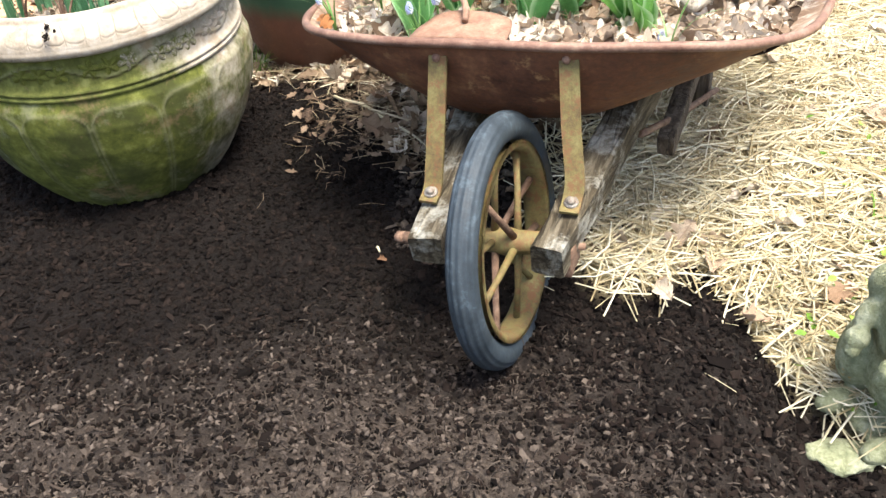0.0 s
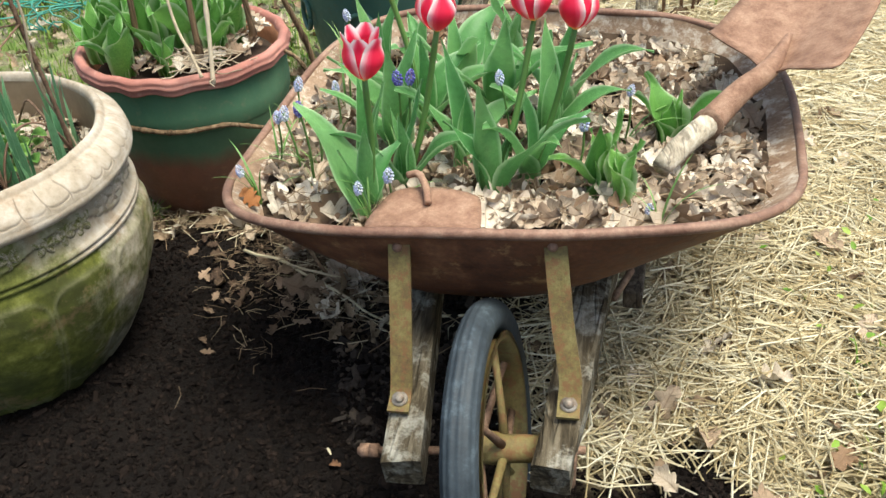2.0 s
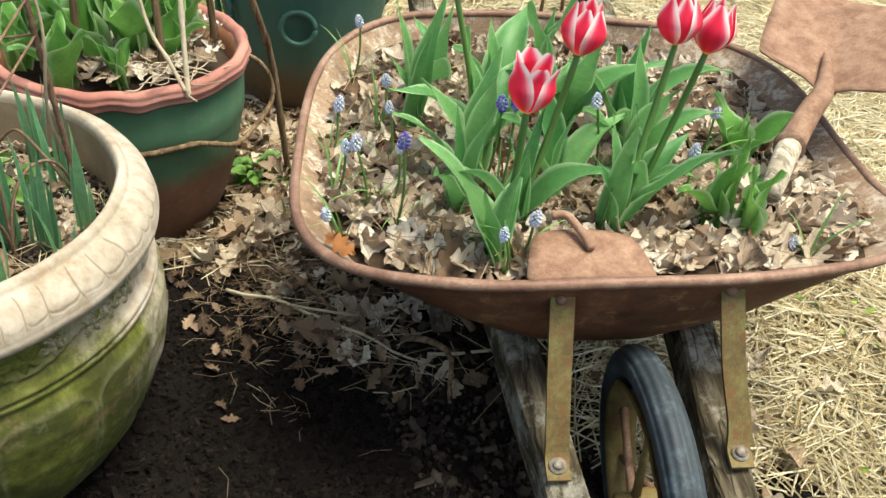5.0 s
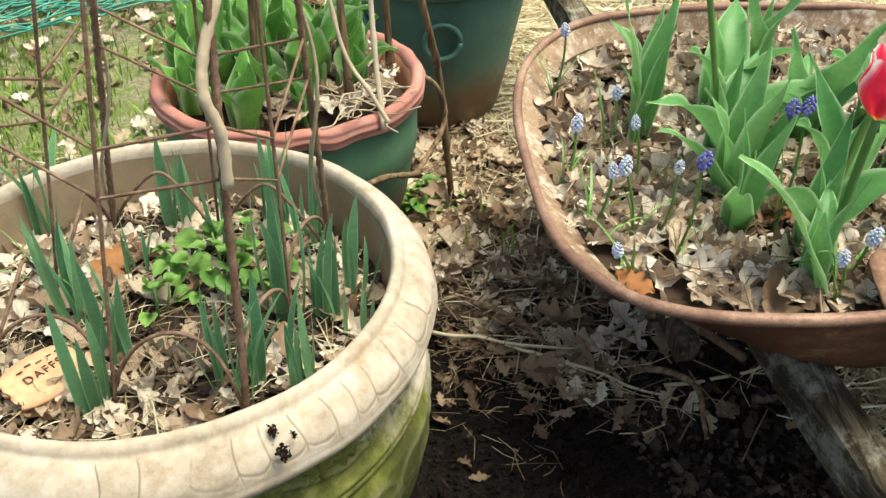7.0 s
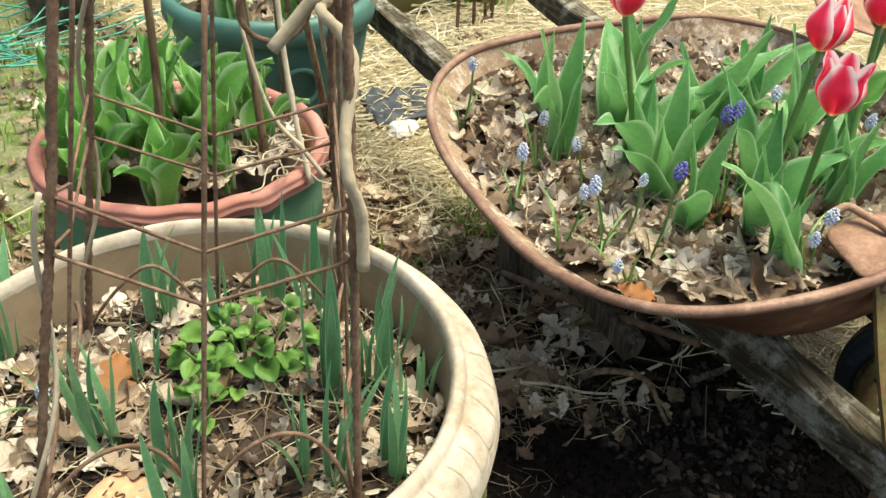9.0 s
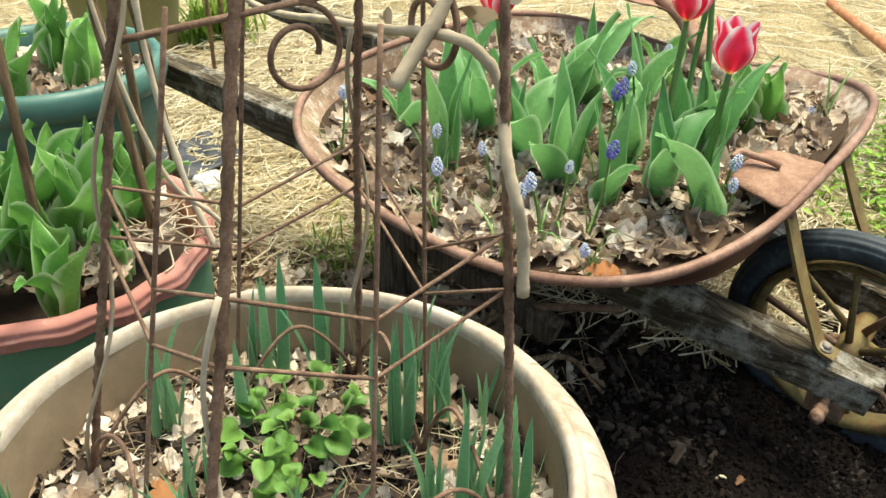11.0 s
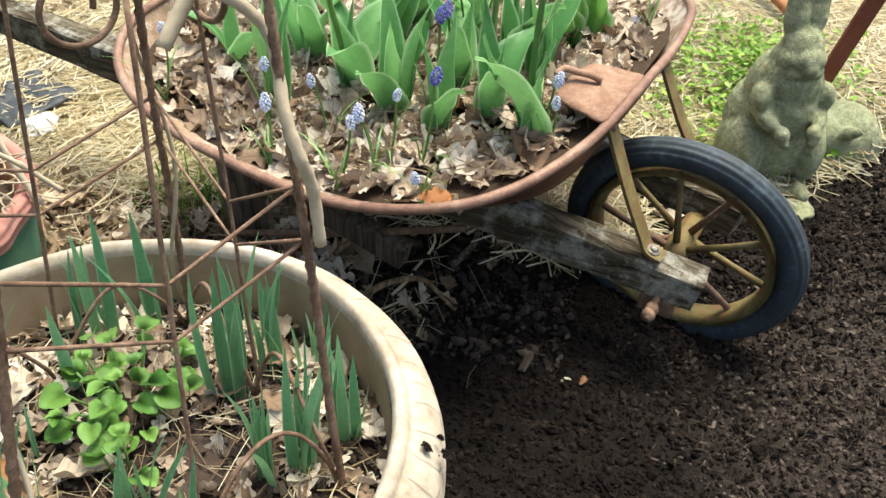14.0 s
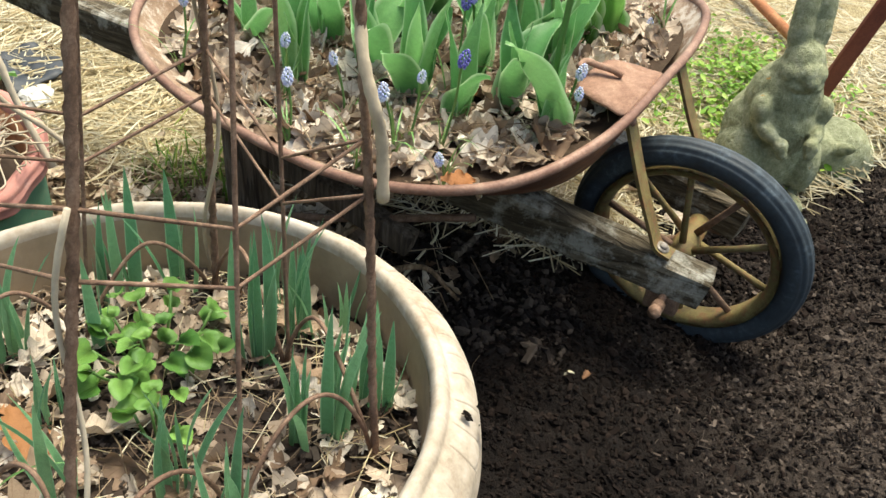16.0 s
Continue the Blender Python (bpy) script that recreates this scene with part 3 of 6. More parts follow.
        for i in range(len(prof) - 1):
            for q in range(4):
                a, b = i * 4 + q, i * 4 + (q + 1) % 4
                fs.append((a, b, b + 4, a + 4))
        fs += [(3, 2, 1, 0), tuple(range(len(vs) - 4, len(vs)))]
        st = ob_of("strut", vs, fs, M_YELLOW, wb, "flat iron strut in worn yellow paint", smooth=False)
        b2 = bmesh.new()
        bmesh.ops.create_uvsphere(b2, u_segments=12, v_segments=8, radius=0.0065)
        bmesh.ops.scale(b2, vec=(1, 1, 0.7), verts=b2.verts)
        r = bmesh.ops.create_cone(b2, cap_ends=True, segments=14, radius1=0.0105, radius2=0.01, depth=0.003)
        bmesh.ops.translate(b2, vec=(0, 0, -0.003), verts=r["verts"])
        bmesh.ops.transform(b2, matrix=pose(0.0095 + s * 0.1035, -0.012, 0.2 + s * 0.007, 20, 0, 0), verts=b2.verts)
        part("bolt", b2, M_BOLT, st, "dull zinc bolt with a rusty washer")
        b3 = bmesh.new()
        bmesh.ops.create_uvsphere(b3, u_segments=10, v_segments=6, radius=0.0065)
        bmesh.ops.translate(b3, vec=(s * 0.093 - 0.006, 0.07, 0.368 + s * 0.006), verts=b3.verts)
        part("rivet", b3, M_RIM, st, "rusty rivet head")
        # leg, with its brace
        part("leg", box_bm((0.032, 0.07, 0.33), (s * 0.212, 0.645, 0.11), 0.004, m=None), M_WOODDARK, wb, "dark wooden leg")
        brace = box_bm((0.03, 0.34, 0.04), (0, 0, 0), 0.004, m=pose(s * 0.2, 0.5, 0.14, 16, 0, s * -4))
        part("brace", brace, M_WOODDARK, wb, "wooden brace under the tray")
        v, f = tube_data(smooth_line([(s * 0.24, 0.64, 0.05), (s * 0.2, 0.45, 0.1), (s * 0.16, 0.25, 0.165)], 5), 0.006, 6)
        ob_of("stay_rod", v, f, M_IRON, wb, "rusty iron stay")
    part("crossbar", box_bm((0.46, 0.045, 0.04), (0, 0.6, 0.22), 0.004), M_WOODDARK, wb)
    part("bed_board", box_bm((0.3, 0.2, 0.02), (0, 0.42, 0.236), 0.003), M_WOODDARK, wb)
    # wheel
    wheel = thing("wheel", pose(0.02, -0.02, 0.128, 0, -6.4, -0.9), "", "")
    wheel.parent = wb
    R, tube_r = 0.186, 0.0215
    vs, fs, seg, ns = [], [], 72, 52
    for i in range(seg):
        a = 2 * math.pi * i / seg
        for j in range(ns):
            b = 2 * math.pi * j / ns
            rr = tube_r * (1 - (0.1 if abs(math.sin(b)) < 0.85 and math.cos(b) > 0 and j % 4 == 0 else 0.0))
            rad = R - tube_r + rr * math.cos(b) * 1.02
            vs.append((rr * math.sin(b) * 0.98, rad * math.cos(a), rad * math.sin(a)))
    for i in range(seg):
        for j in range(ns):
            fs.append((i * ns + j, i * ns + (j + 1) % ns, ((i + 1) % seg) * ns + (j + 1) % ns, ((i + 1) % seg) * ns + j))
    ob_of("tyre", vs, fs, M_RUBBER, wheel, "worn grey-black ribbed rubber tyre")
    prof = [(-0.02, R - 0.04), (-0.02, R - 0.047), (-0.012, R - 0.053), (0.012, R - 0.053), (0.02, R - 0.047), (0.02, R - 0.04)]
    vs, fs = [], []
    for i in range(seg):
        a = 2 * math.pi * i / seg
        for x, r in prof + [(x, r - 0.0025) for x, r in prof[::-1]]:
            vs.append((x, r * math.cos(a), r * math.sin(a)))
    np_ = len(prof) * 2
    for i in range(seg):
        for j in range(np_):
            fs.append((i * np_ + j, i * np_ + (j + 1) % np_, ((i + 1) % seg) * np_ + (j + 1) % np_, ((i + 1) % seg) * np_ + j))
    ob_of("wheel_rim", vs, fs, M_YELLOW, wheel, "yellow painted iron wheel rim, rusting")
    v, f = tube_data([(-0.04, 0, 0), (-0.038, 0, 0), (-0.02, 0, 0), (0.0, 0, 0), (0.02, 0, 0), (0.06, 0, 0), (0.062, 0, 0)], [0.012, 0.017, 0.018, 0.021, 0.018, 0.017, 0.012], 16)
    ob_of("hub", v, f, M_YELLOW, wheel, "yellow iron hub")
    for i in range(10):
        a = 2 * math.pi * (i + 0.3) / 10
        x0 = 0.016 if i % 2 else -0.016
        v, f = tube_data([(x0, 0.014 * math.cos(a), 0.014 * math.sin(a)), (x0 * 0.5, 0.08 * math.cos(a), 0.08 * math.sin(a)), (0, (R - 0.052) * math.cos(a), (R - 0.052) * math.sin(a))], [0.006, 0.0048, 0.0055], 8)
        ob_of("spoke", v, f, M_YELLOW if i % 3 else M_IRON, wheel)
    tube("axle", [(-0.15, -0.035, 0.116), (0.0, -0.026, 0.127), (0.135, -0.018, 0.137)], 0.0055, M_IRON, wb, "rusty axle rod", 10)
    for x, mat in ((-0.135, M_IRON), (-0.147, M_IRON)):
        v, f = tube_data([(x, -0.034, 0.127 + x * 0.075), (x + 0.012, -0.033, 0.128 + x * 0.075)], 0.0095, 6)
        ob_of("axle_nut", v, f, mat, wb, "hexagonal axle nut")
    for s in (-1, 1):
        part("axle_bracket", box_bm((0.02, 0.05, 0.05), (0.01 + s * 0.105, -0.03, 0.122 + s * 0.009), 0.005), M_IRON, wb, "rusty axle bracket")
    return wb




def tray_fill_z(x, y):
    """Height of the leaf-covered soil in the tray, in the barrow's own frame."""
    ex, ey = (x - TRAY_C[0]) / TRAY_A, (y - TRAY_C[1]) / TRAY_B
    return tray_rim_z(x, y) - 0.022 + 0.018 * max(0.0, 1 - ex * ex - ey * ey) + 0.006 * noise.noise((x * 14, y * 14, 1))


def build_fill(wb):
    vs, fs, rings, seg = [(TRAY_C[0], TRAY_C[1], tray_fill_z(*TRAY_C))], [], 16, 96
    for i in range(1, rings + 1):
        f = i / rings
        for x, y in tray_ring(f, f, 0.026 * f, seg):
            vs.append((x, y, tray_fill_z(x, y)))
    fs += [(0, 1 + s, 1 + (s + 1) % seg) for s in range(seg)]
    for i in range(rings - 1):
        for s in range(seg):
            a, b = 1 + i * seg + s, 1 + i * seg + (s + 1) % seg
            fs.append((a, a + seg, b + seg, b))
    ob_of("soil_fill", vs, fs, M_LEAFSOIL, wb, "dark soil under dead leaves")


build_fill(build_barrow())


# ---- pots ----
def fill_disc(name, radius, z, mat, parent, label, dome=0.02, seg=40, rings=14):
    vs, fs = [(0, 0, z + dome)], []
    for i in range(1, rings + 1):
        r = radius * i / rings
        for s in range(seg):
            a = 2 * math.pi * s / seg
            x, y = r * math.cos(a), r * math.sin(a)
            zz = z + dome * (1 - (i / rings) ** 2) + 0.008 * noise.noise((x * 22, y * 22, z * 9)) * (1 if i < rings else 0)
            vs.append((x, y, zz))
    for s in range(seg):
        fs.append((0, 1 + s, 1 + (s + 1) % seg))
    for i in range(rings - 1):
        for s in range(seg):
            a, b = 1 + i * seg + s, 1 + i * seg + (s + 1) % seg
            fs.append((a, a + seg, b + seg, b))
    return ob_of(name, vs, fs, mat, parent, label)


URN = (-0.4271, 1.973)


def mossy_side(ob):
    """Algae grow on the side away from the sun and thin out towards the other."""
    at = ob.data.attributes.new("moss", "FLOAT", "POINT")
    vals = []
    for v in ob.data.vertices:
        a = math.degrees(math.atan2(v.co.y, v.co.x))
        off = abs((a + 120 + 180) % 360 - 180)
        vals.append(1.0 - 1.7 * step(35, 115, off))
    at.data.foreach_set("value", vals)


def build_urn():
    urn = thing("stone_urn", pose(*URN, 0.005) @ Matrix.Diagonal((0.935, 0.935, 1, 1)), "large mossy cast stone planter with a pale scalloped rim", "planter")
    body = [(0.10, -0.034), (0.15, -0.03), (0.172, -0.014), (0.21, 0.033), (0.245, 0.09), (0.268, 0.15), (0.277, 0.2), (0.276, 0.24), (0.268, 0.255)]
    panels = 14
    def lobes(a, i, r, z):
        u = (a * panels / (2 * math.pi)) % 1.0
        w = abs(u - 0.5) * 2
        top = 0.236 - 0.032 * w ** 5
        inside = step(top, top - 0.006, z) * step(-0.03, 0.0, z)
        ridge = math.exp(-((w - 0.93) / 0.03) ** 2) * inside + math.exp(-((z - top) / 0.0035) ** 2) * step(1.0, 0.9, w)
        return r + 0.0032 * min(1.0, ridge) + 0.004 * inside * step(0.92, 0.3, w) - 0.0012 * inside * step(0.94, 1.0, w), z
    prof = []
    for (r0, z0), (r1, z1) in zip(body, body[1:]):
        for j in range(9):
            prof.append((lerp(r0, r1, j / 9), lerp(z0, z1, j / 9)))
    prof.append(body[-1])
    n = 504
    v, f = lathe_data(prof, n, lobes)
    body_ob = ob_of("body", [wobble(p, 9, 0.002) for p in v], f, M_URNBODY, urn, "mossy body with arched panels edged by raised lines")
    mossy_side(body_ob)
    wear = body_ob.data.attributes.new("worn", "FLOAT", "POINT")
    vals = []
    for q in range(len(v)):
        u = (2 * math.pi * (q % n) / n * panels / (2 * math.pi)) % 1.0
        w, z = abs(u - 0.5) * 2, prof[q // n][1]
        top = 0.236 - 0.032 * w ** 5
        vals.append(min(1.0, math.exp(-((w - 0.93) / 0.04) ** 2) * step(top, top - 0.006, z) + math.exp(-((z - top) / 0.0035) ** 2)) * 0.5)
    wear.data.foreach_set("value", vals)
    band = [Vector((0.266, 0, 0.254)), Vector((0.272, 0, 0.2565)), Vector((0.273, 0, 0.261)), Vector((0.2695, 0, 0.2645)), Vector((0.273, 0, 0.268)), Vector((0.272, 0, 0.272)), Vector((0.266, 0, 0.276)), Vector((0.261, 0, 0.29)), Vector((0.26, 0, 0.305)), Vector((0.262, 0, 0.32)), Vector((0.262, 0, 0.33))]
    fine = [(p.x, p.z) for p in smooth_line(band, 4)]
    def scroll(a, i, r, z):
        if z < 0.276:
            return r, z
        vine = 0.301 + 0.014 * math.sin(a * 7)
        line = math.exp(-((z - vine) / 0.0028) ** 2)
        groove = math.exp(-((z - vine + 0.004) / 0.002) ** 2)
        rough = 0.0012 * noise.noise((math.cos(a) * 16, math.sin(a) * 16, z * 60))
        return r + 0.0045 * line - 0.003 * groove + rough, z
    v, f = lathe_data(fine, 840, scroll)
    fr_ob = ob_of("frieze", v, f, M_URNFRIEZE, urn, "moulded vine and leaf frieze below the rim")
    mossy_side(fr_ob)
    wear = fr_ob.data.attributes.new("worn", "FLOAT", "POINT")
    wear.data.foreach_set("value", [min(1.0, max(0.0, 0.1 + (math.hypot(p[0], p[1]) - fine[q // 840][0]) * 150)) for q, p in enumerate(v)])
    # hollows of the frieze get shade painted into their colour by depth
    cr = fr_ob.data.attributes.new("dark_groove", "FLOAT", "POINT")
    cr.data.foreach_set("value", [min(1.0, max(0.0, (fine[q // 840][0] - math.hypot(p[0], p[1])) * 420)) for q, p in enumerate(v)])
    # moulded leaves in the bays of the scroll
    lv, lf = [(0, 0, 0.004)], []
    for k in range(30):
        t = 2 * math.pi * k / 30
        rr = 0.5 * (0.52 + 0.48 * abs(math.cos(2.5 * t)) ** 0.8)
        lv.append((rr * math.sin(t) * 0.95, rr * math.cos(t), -0.0015))
        lv.append((rr * 0.55 * math.sin(t) * 0.95, rr * 0.55 * math.cos(t), 0.0034 + 0.0022 * math.cos(5 * t)))
    for k in range(30):
        a0, b0, a1, b1 = 1 + 2 * k, 2 + 2 * k, 1 + 2 * ((k + 1) % 30), 2 + 2 * ((k + 1) % 30)
        lf += [(a0, a1, b1, b0), (0, b0, b1)]
    relief = []
    for moss in (1.0, 0.2, -0.6):
        leaf_me = bpy.data.meshes.new("relief_leaf")
        leaf_me.from_pydata(lv, [], lf)
        leaf_me.materials.append(M_URNFRIEZE)
        leaf_me.shade_smooth()
        at = leaf_me.attributes.new("moss", "FLOAT", "POINT")
        at.data.foreach_set("value", [moss] * len(lv))
        relief.append(leaf_me)
    pick = random.Random(11)
    for k in range(14):
        for j in range(3):
            a = (k + 0.5) * math.pi / 7 + (j - 1) * 0.125
            side = -1 if k % 2 == 0 else 1
            z = min(0.317, max(0.286, 0.301 + 0.013 * math.sin(a * 7) + side * (0.014 if j == 1 else 0.01)))
            out = Vector((math.cos(a), math.sin(a), 0))
            basis = Matrix((Vector((-math.sin(a), math.cos(a), 0)), Vector((0, 0, 1)), out)).transposed().to_4x4()
            off = abs((math.degrees(a) + 120 + 180) % 360 - 180)
            ob = new("relief_leaf", relief[0 if off < 60 else 1 if off < 90 else 2])
            ob.parent = urn
            ob.matrix_basis = Matrix.Translation(out * 0.2605 + Vector((0, 0, z))) @ basis @ pose(0, 0, 0, 0, 0, (j - 1) * -55 * side + (0 if side > 0 else 180) + pick.uniform(-15, 15)) @ Matrix.Diagonal((0.046 * pick.uniform(0.8, 1.15), 0.046 * pick.uniform(0.8, 1.1), 1.0, 1))
    # the rim: an outer fillet, a sloping band cut into tongues, a rolled inner lip
    edge = smooth_line([Vector((0.262, 0, 0.327)), Vector((0.273, 0, 0.33)), Vector((0.281, 0, 0.335)), Vector((0.2835, 0, 0.342)), Vector((0.282, 0, 0.348))], 3)
    slope = smooth_line([Vector((0.282, 0, 0.349)), Vector((0.2785, 0, 0.361)), Vector((0.27, 0, 0.3715)), Vector((0.2605, 0, 0.378)), Vector((0.253, 0, 0.3805))], 9)
    lip = smooth_line([Vector((0.2515, 0, 0.3815)), Vector((0.249, 0, 0.386)), Vector((0.245, 0, 0.389)), Vector((0.24, 0, 0.3885)), Vector((0.2365, 0, 0.383)), Vector((0.2355, 0, 0.376))], 3)
    rim = [(p.x, p.z) for p in edge + slope + lip]
    first, last = len(edge), len(edge) + len(slope) - 1
    segs, tongues = 2400, 52
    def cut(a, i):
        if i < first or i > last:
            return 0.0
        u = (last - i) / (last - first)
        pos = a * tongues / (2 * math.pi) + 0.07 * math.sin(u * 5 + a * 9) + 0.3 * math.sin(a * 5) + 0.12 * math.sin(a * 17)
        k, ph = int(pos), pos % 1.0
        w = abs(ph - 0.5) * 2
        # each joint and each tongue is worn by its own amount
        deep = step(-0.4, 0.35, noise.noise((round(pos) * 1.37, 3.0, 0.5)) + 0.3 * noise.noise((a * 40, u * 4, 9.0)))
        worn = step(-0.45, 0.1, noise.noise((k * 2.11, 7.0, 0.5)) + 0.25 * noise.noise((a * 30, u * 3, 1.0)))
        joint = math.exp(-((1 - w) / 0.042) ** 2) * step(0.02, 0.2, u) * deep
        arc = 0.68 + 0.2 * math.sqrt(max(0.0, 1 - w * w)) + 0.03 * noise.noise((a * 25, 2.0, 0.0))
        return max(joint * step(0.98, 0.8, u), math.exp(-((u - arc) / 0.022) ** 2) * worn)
    def rope(a, i, r, z):
        g = cut(a, i)
        return r - 0.001 * g, z - 0.001 * g
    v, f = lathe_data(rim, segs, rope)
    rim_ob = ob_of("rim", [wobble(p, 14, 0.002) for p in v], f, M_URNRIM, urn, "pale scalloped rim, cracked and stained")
    # the same cut also paints the joints dark, groove shade included
    cr = rim_ob.data.attributes.new("dark_groove", "FLOAT", "POINT")
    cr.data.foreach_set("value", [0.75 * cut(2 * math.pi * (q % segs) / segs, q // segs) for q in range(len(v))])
    v, f = lathe_data([(0.2355, 0.377), (0.2345, 0.36), (0.2335, 0.33), (0.231, 0.27)], 96)
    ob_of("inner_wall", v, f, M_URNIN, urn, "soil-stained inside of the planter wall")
    fill_disc("soil_fill", 0.234, 0.311, M_SOIL, urn, "dark potting soil under dead leaves", 0.015)
    return urn


build_urn()

POT2 = (-0.15, 2.497)
POT3 = (0.27, 2.888)


def band(ob, z0, z1):
    """Where a second glaze lies: none at height z0, all at z1."""
    at = ob.data.attributes.new("band", "FLOAT", "POINT")
    at.data.foreach_set("value", [step(z0, z1, v.co.z) for v in ob.data.vertices])


def build_clay_pot():
    z0 = -0.038
    pot = thing("clay_pot", pose(*POT2, z0) @ Matrix.Diagonal((1.02, 1.02, 1, 1)), "teal and brown-red clay pot with a wavy pink rim", "plant pot")
    v, f = lathe_data([(0.07, 0.0), (0.12, 0.004), (0.133, 0.02), (0.158, 0.08), (0.178, 0.15), (0.189, 0.215), (0.192, 0.236)], 72)
    band(ob_of("lower_body", [wobble(p, 10, 0.002) for p in v], f, M_MAROON, pot, "brown-red glazed lower half with green runs"), 0.12, 0.24)
    v, f = lathe_data([(0.192, 0.235), (0.1945, 0.239), (0.1945, 0.27), (0.194, 0.32), (0.196, 0.331)], 72)
    ob_of("upper_body", [wobble(p, 10, 0.002) for p in v], f, M_GREENPOT, pot, "teal painted band")
    def wave(a, i, r, z):
        w = math.sin(a * 15 + 1.1 * math.sin(a * 4)) * (0.65 + 0.35 * math.sin(a * 3 + 1))
        k = (0.75 - 0.04 * i) if 1 <= i <= 7 else 0.3
        return r + 0.0035 * k * w, z + 0.0035 * k * math.cos(a * 15 + 1.4 * math.sin(a * 3))
    v, f = lathe_data([(0.195, 0.322), (0.202, 0.3225), (0.2055, 0.326), (0.203, 0.3305), (0.2065, 0.3345), (0.207, 0.339), (0.203, 0.342), (0.2045, 0.345), (0.203, 0.349), (0.197, 0.3535), (0.19, 0.352), (0.1855, 0.345), (0.184, 0.338)], 240, wave)
    ob_of("rim", v, f, M_PINKRIM, pot, "wavy pink terracotta rim")
    v, f = lathe_data([(0.185, 0.339), (0.182, 0.335), (0.178, 0.32), (0.174, 0.28)], 72)
    ob_of("inner_wall", v, f, M_TERRA, pot, "brown-red inside of the pot wall")
    fill_disc("soil_fill", 0.175, 0.3, M_SOIL, pot, "dark potting soil", 0.015)
    return pot


def build_teal_pot():
    pot = thing("teal_pot", pose(*POT3, 0), "dark teal glazed pot with ring mouldings and dry stalks", "plant pot")
    v, f = lathe_data([(0.08, 0.0), (0.135, 0.003), (0.145, 0.02), (0.16, 0.1), (0.175, 0.18), (0.19, 0.26), (0.194, 0.3)], 72)
    band(ob_of("body", [wobble(p, 10, 0.002) for p in v], f, M_TEAL, pot, "dark teal glaze stained brown low down"), 0.2, 0.02)
    v, f = lathe_data([(0.192, 0.3), (0.205, 0.305), (0.209, 0.32), (0.207, 0.342), (0.2, 0.352), (0.188, 0.352), (0.182, 0.34), (0.178, 0.26)], 72)
    ob_of("rim", v, f, M_TEAL, pot, "thick rolled teal rim")
    for a in (-1.9, 0.1, -2.9):
        c = Vector((0.19 * math.cos(a), 0.19 * math.sin(a), 0.22))
        t = Vector((-math.sin(a), math.cos(a), 0))
        ring = [c + t * 0.035 * math.cos(b) + Vector((0, 0, 0.035 * math.sin(b))) for b in np.linspace(0, 2 * math.pi, 24)]
        tube("ring_moulding", ring, 0.006, M_TEAL, pot, "raised ring handle")
    fill_disc("soil_fill", 0.18, 0.295, M_SOIL, pot, "dry soil", 0.01)
    return pot


build_clay_pot()
build_teal_pot()


# ---- plants ----
rng = random.Random(7)


def blade_mesh(name, length, width, lean, curl, fold, tip=1.0, wave=0.0, seg=10, across=4, mat=None, base=0.35, twist=0.0):
    """A leaf that rises along z from the origin, leans to +y and folds along its middle."""
    vs, uvs, fs = [], [], []
    p, ang = Vector((0, 0, 0)), lean * 0.35
    for i in range(seg + 1):
        t = i / seg if tip < 3 else 1 - (1 - i / seg) ** 1.7
        dt = (1 / seg) if tip < 3 else (1 - (1 - (i + 1) / seg) ** 1.7 if i < seg else 1) - t
        w = width * (base + (1 - base) * math.sin(min(1, t * 1.9) * math.pi / 2)) * (max(0.0, 1 - t ** (1.7 * tip)) ** 0.95 if tip < 3 else math.sqrt(max(0.0, 1 - (max(0.0, t - 0.94) / 0.06) ** 2)))
        w = max(w, width * 0.02)
        d = Vector((0, math.sin(ang), math.cos(ang)))
        nrm = Vector((0, math.cos(ang), -math.sin(ang)))
        tw = twist * t
        for j in range(across + 1):
            u = j / across
            s = (u - 0.5) * 2
            q = p + Vector((math.cos(tw) * s * w / 2, 0, 0)) + nrm * (math.sin(tw) * s * w / 2 + fold * w * (s * s - 0.3) * -1 * (1 - 0.5 * t) + wave * math.sin(t * 11 + s * 2.5 + lean * 9) * s * s * min(1.0, 2.5 * t))
            vs.append(q)
            uvs.append((u, t))
        p = p + d * (length * dt)
        ang += (lean * 1.3 + curl * t) * dt
    n = across + 1
    for i in range(seg):
        for j in range(across):
            a = i * n + j
            fs.append((a, a + 1, a + n + 1, a + n))
    me = bpy.data.meshes.new(name)
    me.from_pydata([tuple(v) for v in vs], [], fs)
    lay = me.uv_layers.new(name="UVMap")
    for lp in me.loops:
        lay.data[lp.index].uv = uvs[lp.vertex_index]
    me.materials.append(mat)
    me.shade_smooth()
    return me


TULIP_LEAVES = [blade_mesh("tulip_leaf", 1.0, w * 0.95, ln, cu, 0.34, 1.2, wv, 14, 6, M_TULIPLEAF, 0.55, tw)
                for w, ln, cu, tw, wv in ((0.27, 0.15, 0.35, 0.3, 0.018), (0.31, 0.55, 0.5, -0.35, 0.03), (0.24, 0.1, 0.25, 0.7, 0.015), (0.33, 0.8, 0.4, 0.2, 0.025),
                                          (0.28, 0.4, -0.3, -0.8, 0.03), (0.24, 0.6, 1.5, 0.5, 0.02), (0.2, 0.3, 0.9, -1.2, 0.02), (0.3, 0.25, 0.1, 0.9, 0.035))]
BROAD_LEAF = blade_mesh("tulip_leaf", 1.0, 0.44, 0.62, 0.15, 0.16, 1.15, 0.02, 16, 8, M_TULIPLEAF, 0.5, 0.25)
